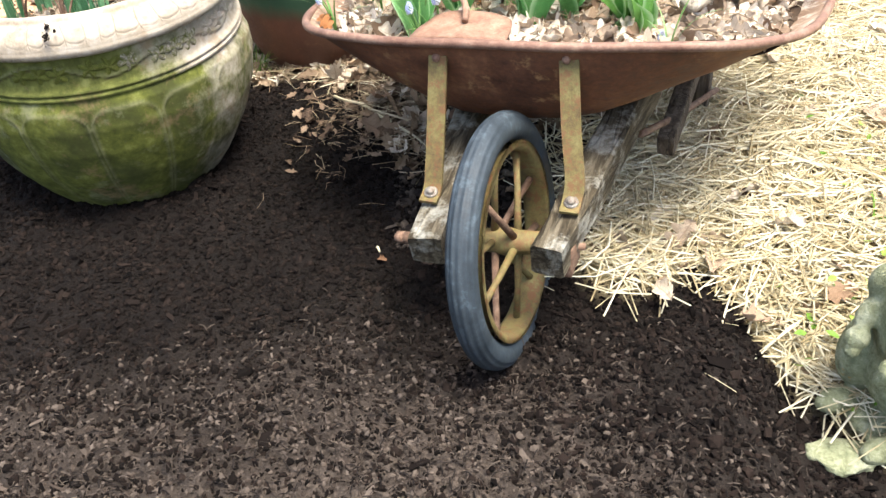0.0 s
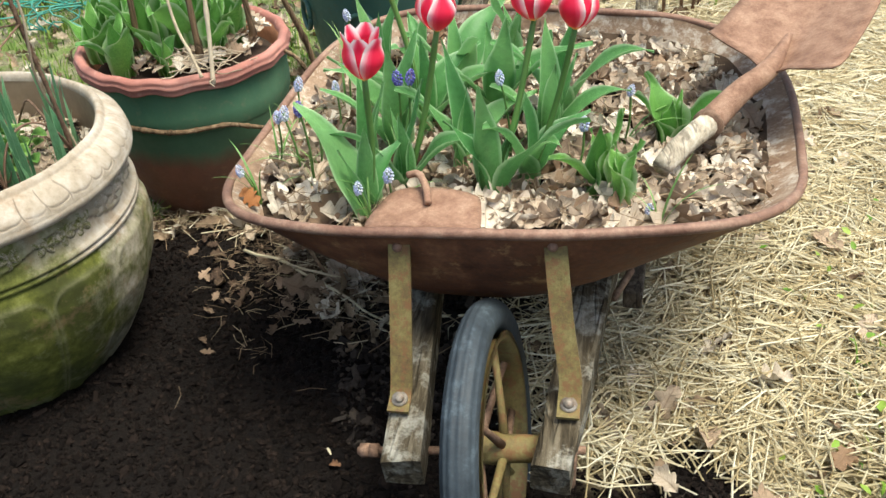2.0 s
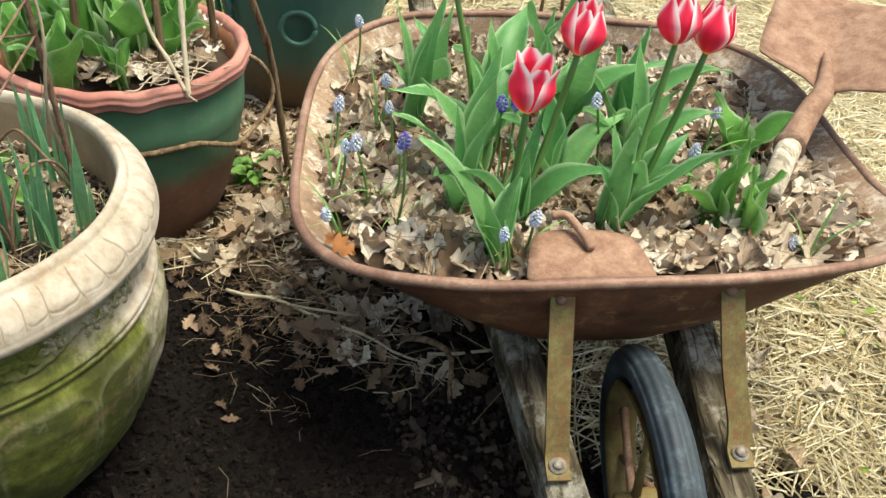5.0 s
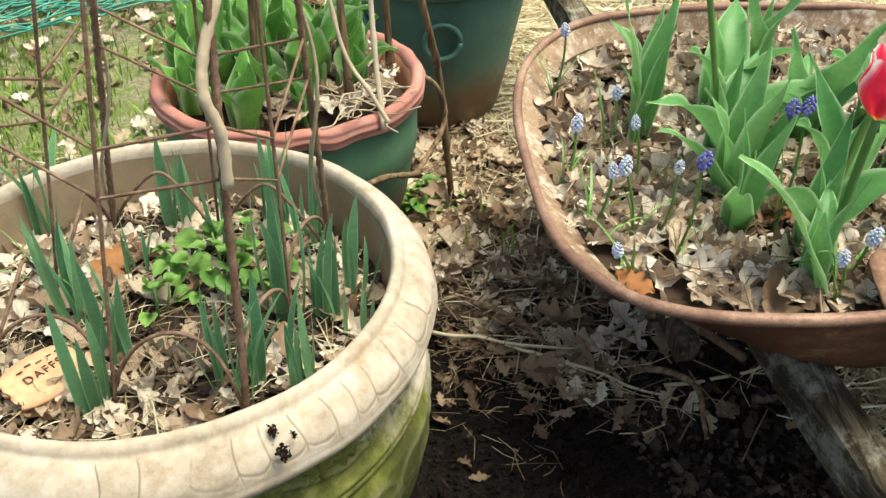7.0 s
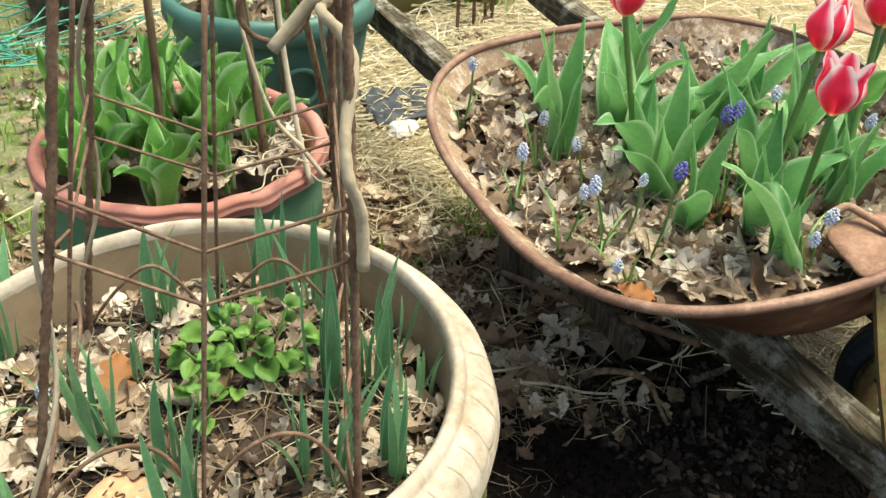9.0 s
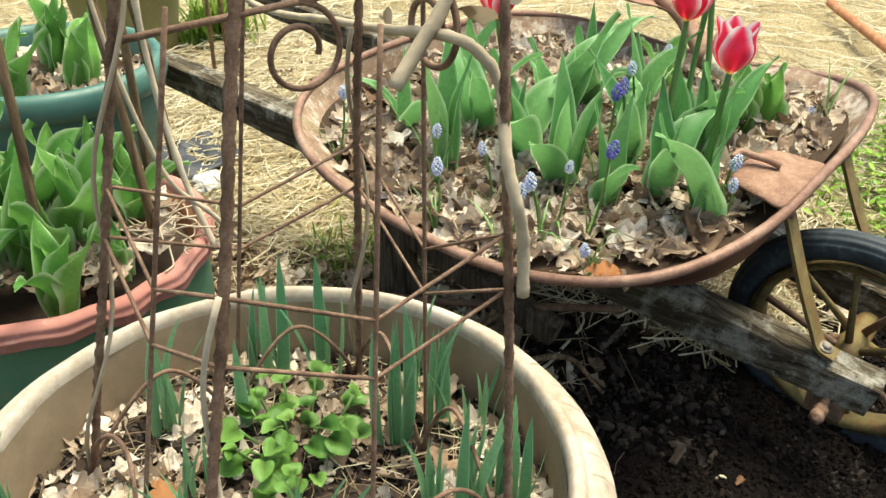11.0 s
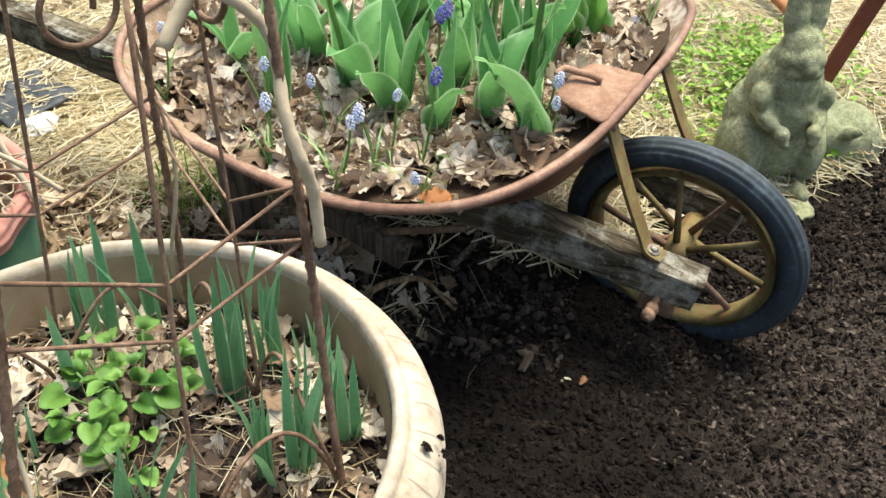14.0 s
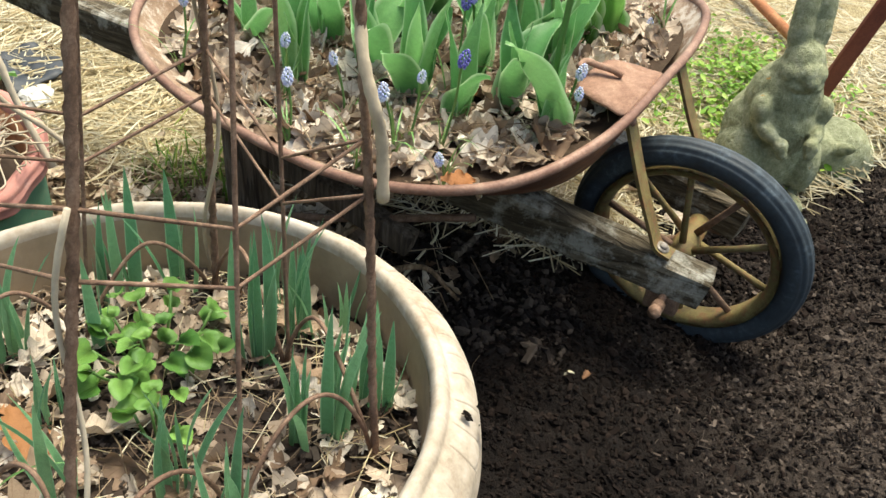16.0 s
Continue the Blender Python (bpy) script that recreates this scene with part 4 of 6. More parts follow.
TULIP_LEAVES2 = [blade_mesh("tulip_leaf", 1.0, w, ln, cu, 0.5, 1.15, wv, 16, 6, M_TULIPLEAF2, 0.55, tw)
                 for w, ln, cu, tw, wv in ((0.42, 0.2, 0.4, 0.3, 0.05), (0.5, 0.4, 0.5, -0.4, 0.06), (0.36, 0.12, 0.3, 0.8, 0.045), (0.44, 0.6, 0.7, 0.2, 0.055), (0.4, 0.3, -0.3, -0.7, 0.06))]
DAFF_LEAVES = [blade_mesh("daffodil_leaf", 1.0, w, ln, cu, 0.22, 2.0, 0.0, 12, 2, M_DAFF, 0.8, tw)
               for w, ln, cu, tw in ((0.062, 0.06, 0.1, 0.5), (0.068, 0.16, 0.15, -0.6), (0.055, 0.3, 0.3, 0.9), (0.066, 0.1, -0.1, -0.4), (0.06, 0.42, 0.05, 0.5), (0.065, 0.08, 0.35, -0.3), (0.06, 0.25, 0.5, 0.4))]
THIN_LEAVES = [blade_mesh("thin_leaf", 1.0, 0.035, ln, cu, 0.2, 1.6, 0.0, 10, 2, M_STEM, 0.8) for ln, cu in ((0.3, 0.8), (0.6, 1.2), (0.9, 1.0))]


def shared(name, me, parent, m):
    ob = new(name, me)
    ob.parent = parent
    ob.matrix_basis = m
    return ob


def petal_mesh(inner, closed):
    vs, uvs, fs, seg, across = [], [], [], 10, 6
    for i in range(seg + 1):
        t = i / seg
        rad = 0.003 + 0.0245 * math.sin(min(1.0, t * 1.9) * math.pi / 2) ** 0.8
        rad += -0.011 * step(0.45, 1.05, t) if closed else -0.004 * step(0.5, 0.85, t) + 0.006 * step(0.7, 1.0, t)
        if inner:
            rad *= 0.86
        half = 1.02 * math.sin(math.pi * (0.12 + 0.86 * t ** 0.9)) ** 0.45 * (1 - 0.25 * t)
        half = max(half, 0.05)
        for j in range(across + 1):
            u = j / across
            a = (u - 0.5) * 2 * half
            bulge = 1 + 0.06 * (1 - abs(u - 0.5) * 2)
            vs.append((rad * bulge * math.sin(a), -rad * bulge * math.cos(a), 0.066 * t))
            uvs.append((0.5 + (u - 0.5) * (0.55 + 0.45 * min(1, half / 0.6)), t))
    n = across + 1
    for i in range(seg):
        for j in range(across):
            a = i * n + j
            fs.append((a, a + 1, a + n + 1, a + n))
    me = bpy.data.meshes.new("petal")
    me.from_pydata(vs, [], fs)
    lay = me.uv_layers.new(name="UVMap")
    for lp in me.loops:
        lay.data[lp.index].uv = uvs[lp.vertex_index]
    me.materials.append(M_PETAL)
    me.shade_smooth()
    return me


PETALS = {c: (petal_mesh(False, c), petal_mesh(True, c)) for c in (False, True)}


def build_tulip(x, y, z, leaves, flower=None, bright=False, size=0.19, spread=1.0, first=None):
    """A clump of broad leaves at a base; flower: place of the foot of the bloom."""
    lab = "tulip plant with broad grey-green leaves" + (" and a red and white flower" if flower else ", not in flower")
    tp = thing("tulip_plant", pose(x, y, z), lab, "tulip", "tulips in the wheelbarrow" if not bright else "young tulips")
    pool = TULIP_LEAVES2 if bright else TULIP_LEAVES
    leaves += 0 if size > 0.14 else 1
    for i in range(leaves):
        a = 360 * (i + rng.random() * 0.6) / leaves if first is None or i else first
        s = size * rng.uniform(0.75, 1.15)
        k = pool[i % len(pool)] if rng.random() < 0.5 else rng.choice(pool)
        if first is not None and i == 0:
            k, s = BROAD_LEAF, size * (1.22 if flower else 0.85)
        m = pose(rng.uniform(-0.008, 0.008), rng.uniform(-0.008, 0.008), -0.01, rng.uniform(-3, 4) * spread, 0, a) @ Matrix.Diagonal((s * (1.0 if first is not None and i == 0 else rng.uniform(0.85, 1.15)), s * spread, s, 1))
        shared("leaf", k, tp, m)
    if flower:
        f = Vector(flower) - Vector((x, y, z))
        tube("stem", smooth_line([(0, 0, 0), f * 0.5 + Vector((0.006, 0.004, 0)), f], 5), [0.0042] * 10 + [0.0036], M_STEM, tp, "pale green flower stem", 7)
        fl = thing("flower", pose(*f, rng.uniform(-5, 5), rng.uniform(-5, 5), rng.uniform(0, 120)), "red tulip flower with white petal edges", "")
        fl.parent = tp
        for i in range(6):
            shared("petal", PETALS[not (x < 0.2)][i % 2], fl, pose(0, 0, 0, rng.uniform(-4, 1) if x < 0.2 else rng.uniform(-2, 1), 0, 60 * i + rng.uniform(-6, 6)) @ Matrix.Diagonal((0.92, 0.92, rng.uniform(0.86, 0.96), 1)))
    return tp


def tray_z(x, y):
    """World height of the fill in the tray at a world place."""
    q = BARROW.inverted() @ Vector((x, y, 0.36))
    return (BARROW @ Vector((q.x, q.y, tray_fill_z(q.x, q.y)))).z


for x, y, n, fl, br, sz, sp, first in (
        (0.18, 1.738, 4, (0.19, 1.738, 0.53), False, 0.16, 1.0, 51), (0.232, 1.8, 5, (0.285, 1.806, 0.556), False, 0.18, 0.9, None),
        (0.345, 1.75, 5, (0.404, 1.792, 0.565), False, 0.17, 1.1, None), (0.405, 1.8, 4, (0.459, 1.8, 0.546), False, 0.18, 1.0, None),
        (0.185, 1.865, 3, None, False, 0.15, 1.0, None), (0.232, 1.93, 5, None, False, 0.19, 1.1, 80),
        (0.285, 2.01, 5, (0.24, 2.04, 0.54), False, 0.2, 1.0, None), (0.222, 2.105, 4, None, False, 0.19, 0.9, None),
        (0.35, 2.1, 4, None, False, 0.19, 1.0, None), (0.48, 1.73, 4, None, True, 0.13, 1.2, None), (0.50, 1.69, 3, None, True, 0.11, 1.3, None),
        (0.635, 1.875, 4, None, True, 0.12, 1.1, None), (0.39, 1.99, 5, None, False, 0.2, 1.0, None), (0.49, 1.97, 5, None, False, 0.19, 1.0, None),
        (0.32, 1.86, 4, None, False, 0.18, 0.9, None), (0.455, 1.88, 5, None, False, 0.19, 1.0, None), (0.45, 2.15, 4, None, False, 0.18, 1.0, None), (0.3, 2.2, 3, None, False, 0.16, 1.0, None)):
    build_tulip(x, y, tray_z(x, y), n, fl, br, sz, sp, first)


def bell_mesh(name, mat, seed, pale):
    """A spike of many small round bells."""
    r = random.Random(seed)
    vs, fs = [], []
    n = 44
    for i in range(n):
        t = i / n
        a = i * 2.4
        rad = 0.0085 * math.sin(math.pi * (0.15 + 0.8 * t)) + 0.001
        c = Vector((rad * math.cos(a), rad * math.sin(a), 0.034 * t))
        s = 0.0034 * (1.05 - 0.5 * t) * r.uniform(0.85, 1.1)
        b0 = len(vs)
        for z in (-1, -0.45, 0.45, 1):
            rr = math.sqrt(max(0.02, 1 - z * z))
            for q in range(6):
                b = q * math.pi / 3
                vs.append(c + Vector((rr * math.cos(b) * s, rr * math.sin(b) * s, z * s * 1.2)))
        for k3 in range(3):
            for q in range(6):
                fs.append((b0 + k3 * 6 + q, b0 + k3 * 6 + (q + 1) % 6, b0 + k3 * 6 + 6 + (q + 1) % 6, b0 + k3 * 6 + 6 + q))
        fs.append(tuple(b0 + 18 + q for q in range(6)))
    me = bpy.data.meshes.new(name)
    me.from_pydata([tuple(v) for v in vs], [], fs)
    me.materials.append(mat)
    me.shade_smooth()
    return me


BELLS = {False: bell_mesh("flower_spike", M_MUSC, 1, False), True: bell_mesh("flower_spike", M_MUSCPALE, 2, True)}


def build_muscari(head, foot, pale, scale=1.0):
    head, foot = Vector(head), Vector(foot)
    g = thing("grape_hyacinth", pose(*foot), ("pale blue" if pale else "deep violet-blue") + " grape hyacinth flower on a thin stem", "grape hyacinth", "grape hyacinths")
    d = head - foot
    tube("stem", smooth_line([(0, 0, 0), d * 0.5 + Vector((0.004, -0.003, 0)), d], 4), 0.0017, M_STEM, g, "", 6)
    shared("flower_spike", BELLS[pale], g, Matrix.Translation(d - Vector((0, 0, 0.012))) @ pose(0, 0, 0, rng.uniform(-12, 12), rng.uniform(-12, 12), rng.uniform(0, 360)) @ Matrix.Scale(scale * 0.66, 4))
    for i in range(4):
        s = rng.uniform(0.07, 0.13)
        shared("thin_leaf", rng.choice(THIN_LEAVES), g, pose(0, 0, -0.004, 0, 0, rng.uniform(0, 360)) @ Matrix.Scale(s, 4))


for hx, hy, hz, pale, sc in ((0.101, 1.846, 0.452, False, 1.0), (0.238, 1.873, 0.47, False, 1.0), (0.252, 1.868, 0.473, False, 0.95), (0.012, 1.844, 0.368, True, 0.8),
                             (0.072, 1.931, 0.404, True, 1.0), (0.063, 1.938, 0.398, True, 0.8), (0.118, 1.898, 0.414, True, 0.75), (0.169, 1.707, 0.405, True, 0.8), (0.207, 1.712, 0.416, True, 0.95),
                             (0.172, 2.096, 0.402, True, 0.9), (0.378, 1.88, 0.455, True, 0.9), (0.516, 1.628, 0.382, True, 0.75), (0.475, 1.787, 0.422, True, 0.95),
                             (0.15, 2.02, 0.4, True, 0.8), (0.18, 2.24, 0.43, True, 0.9), (0.56, 1.86, 0.43, True, 0.8), (0.09, 2.06, 0.39, True, 1.0)):
    fx, fy = hx + rng.uniform(-0.02, 0.02), hy + rng.uniform(-0.02, 0.02)
    build_muscari((hx, hy, hz), (fx, fy, tray_z(fx, fy) - 0.005), pale, sc)


def urn_z(x, y):
    r = math.hypot(x - URN[0], y - URN[1]) / 0.234
    return -0.02 + 0.338 + 0.015 * max(0, 1 - r * r)


def build_daffodil(x, y, n, size, lean):
    g = thing("daffodil_clump", pose(x, y, urn_z(x, y) - 0.006), "clump of upright blue-green strap-shaped daffodil leaves", "daffodil", "daffodil clumps in the planter")
    for i in range(n):
        s = size * rng.uniform(0.55, 1.0)
        a = rng.uniform(0, 360)
        m = pose(rng.uniform(-0.014, 0.014), rng.uniform(-0.012, 0.012), 0, rng.uniform(-2, 12) * lean, 0, a) @ Matrix.Diagonal((s * rng.uniform(1.0, 1.65), s, s, 1))
        shared("leaf", rng.choice(DAFF_LEAVES), g, m)


for x, y, n, s, ln in ((-0.385, 2.12, 7, 0.15, 1), (-0.29, 2.075, 7, 0.16, 1), (-0.262, 2.03, 6, 0.14, 1.2), (-0.32, 1.925, 8, 0.17, 1), (-0.285, 1.9, 7, 0.16, 1),
                       (-0.378, 1.83, 9, 0.15, 1.1), (-0.34, 1.81, 8, 0.14, 2.2), (-0.512, 1.99, 6, 0.15, 1.6), (-0.478, 1.915, 7, 0.15, 1.6), (-0.408, 1.855, 7, 0.13, 1.1),
                       (-0.525, 2.165, 6, 0.16, 1.2), (-0.44, 2.05, 5, 0.1, 1), (-0.246, 1.93, 6, 0.14, 1.6), (-0.262, 1.868, 5, 0.1, 2.2), (-0.505, 1.862, 6, 0.14, 1.2),
                       (-0.36, 2.06, 4, 0.12, 1), (-0.59, 2.07, 5, 0.15, 1.4), (-0.6, 1.93, 4, 0.13, 1.3)):
    build_daffodil(x, y, n, s, ln)
build_muscari((-0.535, 2.045, 0.375), (-0.53, 2.04, 0.335), True, 0.8)


def heart_mesh(name, mat):
    vs, fs, uvs = [(0, 0, 0)], [], [(0.5, 0)]
    n = 18
    for i in range(n + 1):
        t = -math.pi + 2 * math.pi * i / n
        r = 0.5 * (1 - 0.55 * math.exp(-((abs(t) - math.pi) / 0.45) ** 2)) * (1 + 0.22 * math.exp(-(t / 0.4) ** 2))
        x, y = r * math.sin(t), 0.3 + r * math.cos(t)
        vs.append((x, y, 0.35 * abs(x) + 0.25 * x * x - 0.32 * (y - 0.3) ** 2 + 0.04 * math.sin(7 * t)))
        uvs.append((0.5 + x, y))
    fs = [(0, i + 1, i + 2) for i in range(n)]
    me = bpy.data.meshes.new(name)
    me.from_pydata(vs, [], fs)
    lay = me.uv_layers.new(name="UVMap")
    for lp in me.loops:
        lay.data[lp.index].uv = uvs[lp.vertex_index]
    me.materials.append(mat)
    me.shade_smooth()
    return me


M_VIOLET = mat_leaf("violet_leaf_bright_green", (0.085, 0.22, 0.035), (0.25, 0.45, 0.1), thin=0.3)
HEART = heart_mesh("heart_leaf", M_VIOLET)


def build_violet(x, y, z, n, radius, size, label="low clump of bright green heart-shaped violet leaves"):
    g = thing("violet_plant", pose(x, y, z), label, "violet")
    for i in range(n):
        a, r = rng.uniform(0, 2 * math.pi), radius * math.sqrt(rng.random())
        h = rng.uniform(0.012, 0.04)
        px, py = r * math.cos(a), r * math.sin(a)
        lf = shared("leaf", HEART, g, pose(px, py, h, rng.uniform(-35, 22), rng.uniform(-28, 28), math.degrees(a) - 90 + rng.uniform(-40, 40)) @ Matrix.Scale(size * rng.uniform(0.7, 1.2), 4))
        if i % 2 == 0:
            tube("leaf_stalk", [(px * 0.5, py * 0.5, -0.003), (px * 0.85, py * 0.85, h * 0.6), (px, py, h)], 0.0013, M_STEM, g, "", 5)


build_violet(-0.362, 2.0, urn_z(-0.362, 2.0), 44, 0.058, 0.021)
build_violet(-0.44, 1.955, urn_z(-0.44, 1.955), 6, 0.03, 0.021)
build_violet(0.085, 2.5, ground_z(0.085, 2.5) - 0.004, 26, 0.055, 0.03, "low weed with small bright green leaves by the clay pot")


def build_pot2_plants():
    z = 0.303
    for i, (x, y, n, s) in enumerate(((-0.3, 2.42, 5, 0.19), (-0.25, 2.45, 6, 0.24), (-0.24, 2.33, 5, 0.16), (-0.13, 2.4, 6, 0.23), (-0.07, 2.38, 6, 0.2), (-0.17, 2.5, 6, 0.25), (-0.09, 2.5, 5, 0.24), (-0.27, 2.53, 5, 0.24), (-0.2, 2.57, 5, 0.24), (-0.2, 2.4, 5, 0.2), (-0.3, 2.48, 5, 0.22), (-0.13, 2.55, 5, 0.24), (-0.05, 2.45, 5, 0.22), (-0.16, 2.32, 4, 0.15))):
        build_tulip(x - 0.004, y + 0.041, z, n - 1, None, True, s * rng.uniform(0.52, 0.76), 1.05)


build_pot2_plants()
for x, y, s in ((0.16, 2.86, 0.15), (0.27, 2.8, 0.16), (0.32, 2.9, 0.17), (0.22, 2.97, 0.15)):
    build_tulip(x, y, 0.3, 4, None, True, s, 1.1)


# ---- the wire obelisk in the urn ----
M_DEADLEAF = mat_varied("pale_dead_leaf", (0.5, 0.4, 0.28), (0.6, 0.5, 0.37), (0.68, 0.58, 0.45), 0.7, 0.2, 60, by="each", thin=0.2)
M_CURLED = mat_varied("brown_dead_leaf", (0.22, 0.11, 0.06), (0.32, 0.17, 0.09), (0.4, 0.23, 0.13), 0.7, 0.2, 60, by="each", thin=0.2)
CURLED = [blade_mesh("curled_leaf", 1.0, 0.55, 0.9, 4.2, 2.0, 1.2, 0.3, 14, 6, m, 0.2, 2.4) for m in (M_DEADLEAF, M_CURLED)]



def build_obelisk():
    zb = urn_z(*URN) - 0.01
    # each post: its place at a height of 0.33 m and at 0.9 m
    E1, C1, E2, C2 = Vector((-0.393, 1.794, -0.357, 1.847)), Vector((-0.592, 1.934, -0.468, 1.915)), Vector((-0.251, 1.998, -0.283, 1.963)), Vector((-0.455, 2.14, -0.399, 2.037))
    mid = (E1 + C1 + E2 + C2) / 4
    tr = thing("wire_obelisk", pose(mid.x, mid.y, zb), "tall rusted iron plant obelisk with scrollwork and dry vines", "trellis")
    top = 1.05
    def at(p, z):
        """A place on a post: the frame narrows upwards."""
        f = (z + zb - 0.33) / 0.57
        return Vector((lerp(p.x, p.z, f) - mid.x, lerp(p.y, p.w, f) - mid.y, z))
    corners = [E1, C1, C2, E2]
    for p in corners:
        pts = [at(p, z) + Vector((0.003 * noise.noise((p.x * 40, z * 6, 1)), 0.003 * noise.noise((p.y * 40, z * 6, 2)), 0)) for z in np.linspace(-0.02, top, 150)]
        tube("corner_post", pts, 0.0034, M_IRON, tr, "twisted rusty iron corner post", 8, twist=0.8, flute=0.14)
    wire_z = (0.6, 0.618, 0.6, 0.585)
    for k4 in range(4):
        a, b = corners[k4], corners[(k4 + 1) % 4]
        m = (a + b) / 2
        pts = [at(m, z) for z in np.linspace(-0.02, 0.42, 12)]
        tube("thin_upright", pts, 0.0018, M_IRON, tr, "", 6)
        for drop in (0.0, 0.04):
            za, zc = wire_z[k4] - drop - zb, wire_z[(k4 + 1) % 4] - drop - zb
            va, vb, vm = at(a, za), at(b, zc), at(m, (za + zc) / 2 - (0.055 if k4 == 3 else 0.037))
            tube("cross_wire", [va, lerp(va, vm, 0.5), vm, lerp(vm, vb, 0.5), vb], 0.0014, M_IRON, tr, "", 6)
        # low arches and small scrolls by the foot of each side
        for p, q in ((a, m), (m, b)):
            arc = [at(lerp(p, q, t), 0.005 + 0.085 * math.sin(math.pi * t) ** 0.7) + Vector((0.006 * math.sin(6 * t), 0.004, 0)) for t in np.linspace(0, 1, 20)]
            tube("low_arch", arc, 0.0019, M_IRON, tr, "", 6)
    bar = {0: 0.77 - zb, 2: 0.7 - zb, 3: 0.71 - zb}
    for i, j in ((3, 0), (2, 3)):
        # scrollwork between two corner posts
        a, b = at(corners[i], bar[i]), at(corners[j], bar[j])
        d = (b - a).normalized()
        up = Vector((0, 0, 1)) - d * d.z
        for s in (1, -1):
            c = lerp(a, b, 0.5 if i == 3 else 0.72) + up * (0.036 * s)
            pts = []
            for t in np.linspace(0, 1, 36):
                ang = -math.pi / 2 * s + s * t * 2 * math.pi * 1.3
                r = lerp(0.036, 0.014, t)
                pts.append(c + d * (r * math.cos(ang)) + up * (r * math.sin(ang)))
            tube("scroll", pts, 0.0024, M_IRON, tr, "curled rusty iron scroll", 7)
        tube("scroll_bar", [a, b], 0.0026, M_IRON, tr, "", 7)
    vp = [(-0.378, 1.805, 0.558), (-0.377, 1.808, 0.6), (-0.384, 1.812, 0.628), (-0.378, 1.822, 0.655), (-0.362, 1.833, 0.69), (-0.362, 1.846, 0.708), (-0.36, 1.868, 0.716), (-0.285, 1.95, 0.688), (-0.18, 2.05, 0.652), (-0.066, 2.184, 0.612), (0.02, 2.3, 0.6), (0.06, 2.45, 0.62)]
    v1 = smooth_line([Vector(p) - Vector((mid.x, mid.y, zb)) for p in vp], 6)
    tube("dry_vine", v1, [0.0044 - 0.0012 * i / len(v1) + 0.0004 * math.sin(i * 2.3) for i in range(len(v1))], M_VINE, tr, "thick bleached dry vine wound round a post", 8)
    tube("dry_branch", smooth_line([Vector(p) - Vector((mid.x, mid.y, zb)) for p in ((-0.38, 1.895, 0.686), (-0.362, 1.885, 0.71), (-0.348, 1.876, 0.732), (-0.33, 1.869, 0.77), (-0.322, 1.866, 0.865))], 6), [0.0048] * 12 + [0.004] * 13, M_VINE, tr, "gnarled bleached dry branch", 8)
    for x, y, z, s, mat in ((-0.358, 1.825, 0.742, 0.024, M_DEADLEAF), (-0.318, 1.87, 0.715, 0.024, M_DEADLEAF), (-0.3, 1.93, 0.745, 0.015, M_CURLED), (-0.31, 1.91, 0.735, 0.014, M_CURLED), (-0.29, 1.95, 0.76, 0.014, M_CURLED), (-0.275, 1.95, 0.68, 0.02, M_DEADLEAF)):
        lf = shared("curled_leaf", CURLED[0] if mat is M_DEADLEAF else CURLED[1], tr, Matrix.Translation((x - mid.x, y - mid.y, z - zb)) @ Euler((rng.uniform(-1, 1), rng.uniform(-1, 1), rng.uniform(0, 6))).to_matrix().to_4x4() @ Matrix.Scale(s, 4))
        tagged(lf, "dead curled leaf caught on the wire")
    for k5, (p, h, dx) in enumerate(((E2, 0.36, 0.02), (C2, 0.5, -0.015), (C1, 0.3, 0.02))):
        pts = [at(p, z) + Vector((0.008 * math.cos(z * 26 + k5), 0.008 * math.sin(z * 26 + k5), 0)) for z in np.linspace(0, h, 24)]
        tube("dry_tendril", pts, 0.0019, M_VINE, tr, "", 6)
    return tr


build_obelisk()


# ---- canes, saucer and hoop at the clay pot ----
def build_cane(points, r, label, mat=None):
    c = thing("plant_cane", Matrix.Translation(points[0]), label, "cane", "canes and dry stalks")
    P = [Vector(p) - Vector(points[0]) for p in points]
    pts = smooth_line(P, 8)
    rad = [r * (1.0 + (0.35 if i % 9 == 0 else 0.0)) * (1 - 0.25 * i / len(pts)) for i in range(len(pts))]
    tube("stalk", pts, rad, mat or M_STICK, c, "", 8)


build_cane([(-0.1, 2.36, 0.33), (-0.105, 2.38, 0.55), (-0.115, 2.4, 0.85)], 0.006, "upright brown jointed cane in the clay pot")
build_cane([(-0.22, 2.42, 0.33), (-0.21, 2.42, 0.55), (-0.215, 2.43, 0.85)], 0.006, "upright brown jointed cane in the clay pot")
build_cane([(0.132, 2.486, -0.01), (0.117, 2.484, 0.118), (0.098, 2.481, 0.268), (0.053, 2.453, 0.416), (-0.02, 2.42, 0.66), (-0.06, 2.41, 0.85)], 0.0065, "tall brown cane standing beside the clay pot")
build_cane([(-0.005, 2.44, 0.33), (-0.02, 2.43, 0.55), (-0.03, 2.42, 0.85)], 0.006, "upright brown jointed cane in the clay pot")
build_cane([(-0.085, 2.245, 0.335), (-0.1, 2.27, 0.37), (-0.125, 2.31, 0.43), (-0.14, 2.35, 0.6), (-0.14, 2.37, 0.8)], 0.0032, "bleached dry stalk leaning over the pot rim", M_VINE)
build_cane([(-0.075, 2.29, 0.3), (-0.07, 2.33, 0.4), (-0.065, 2.36, 0.55), (-0.06, 2.37, 0.8)], 0.0042, "bleached dry jointed stalk standing in the clay pot", M_VINE)
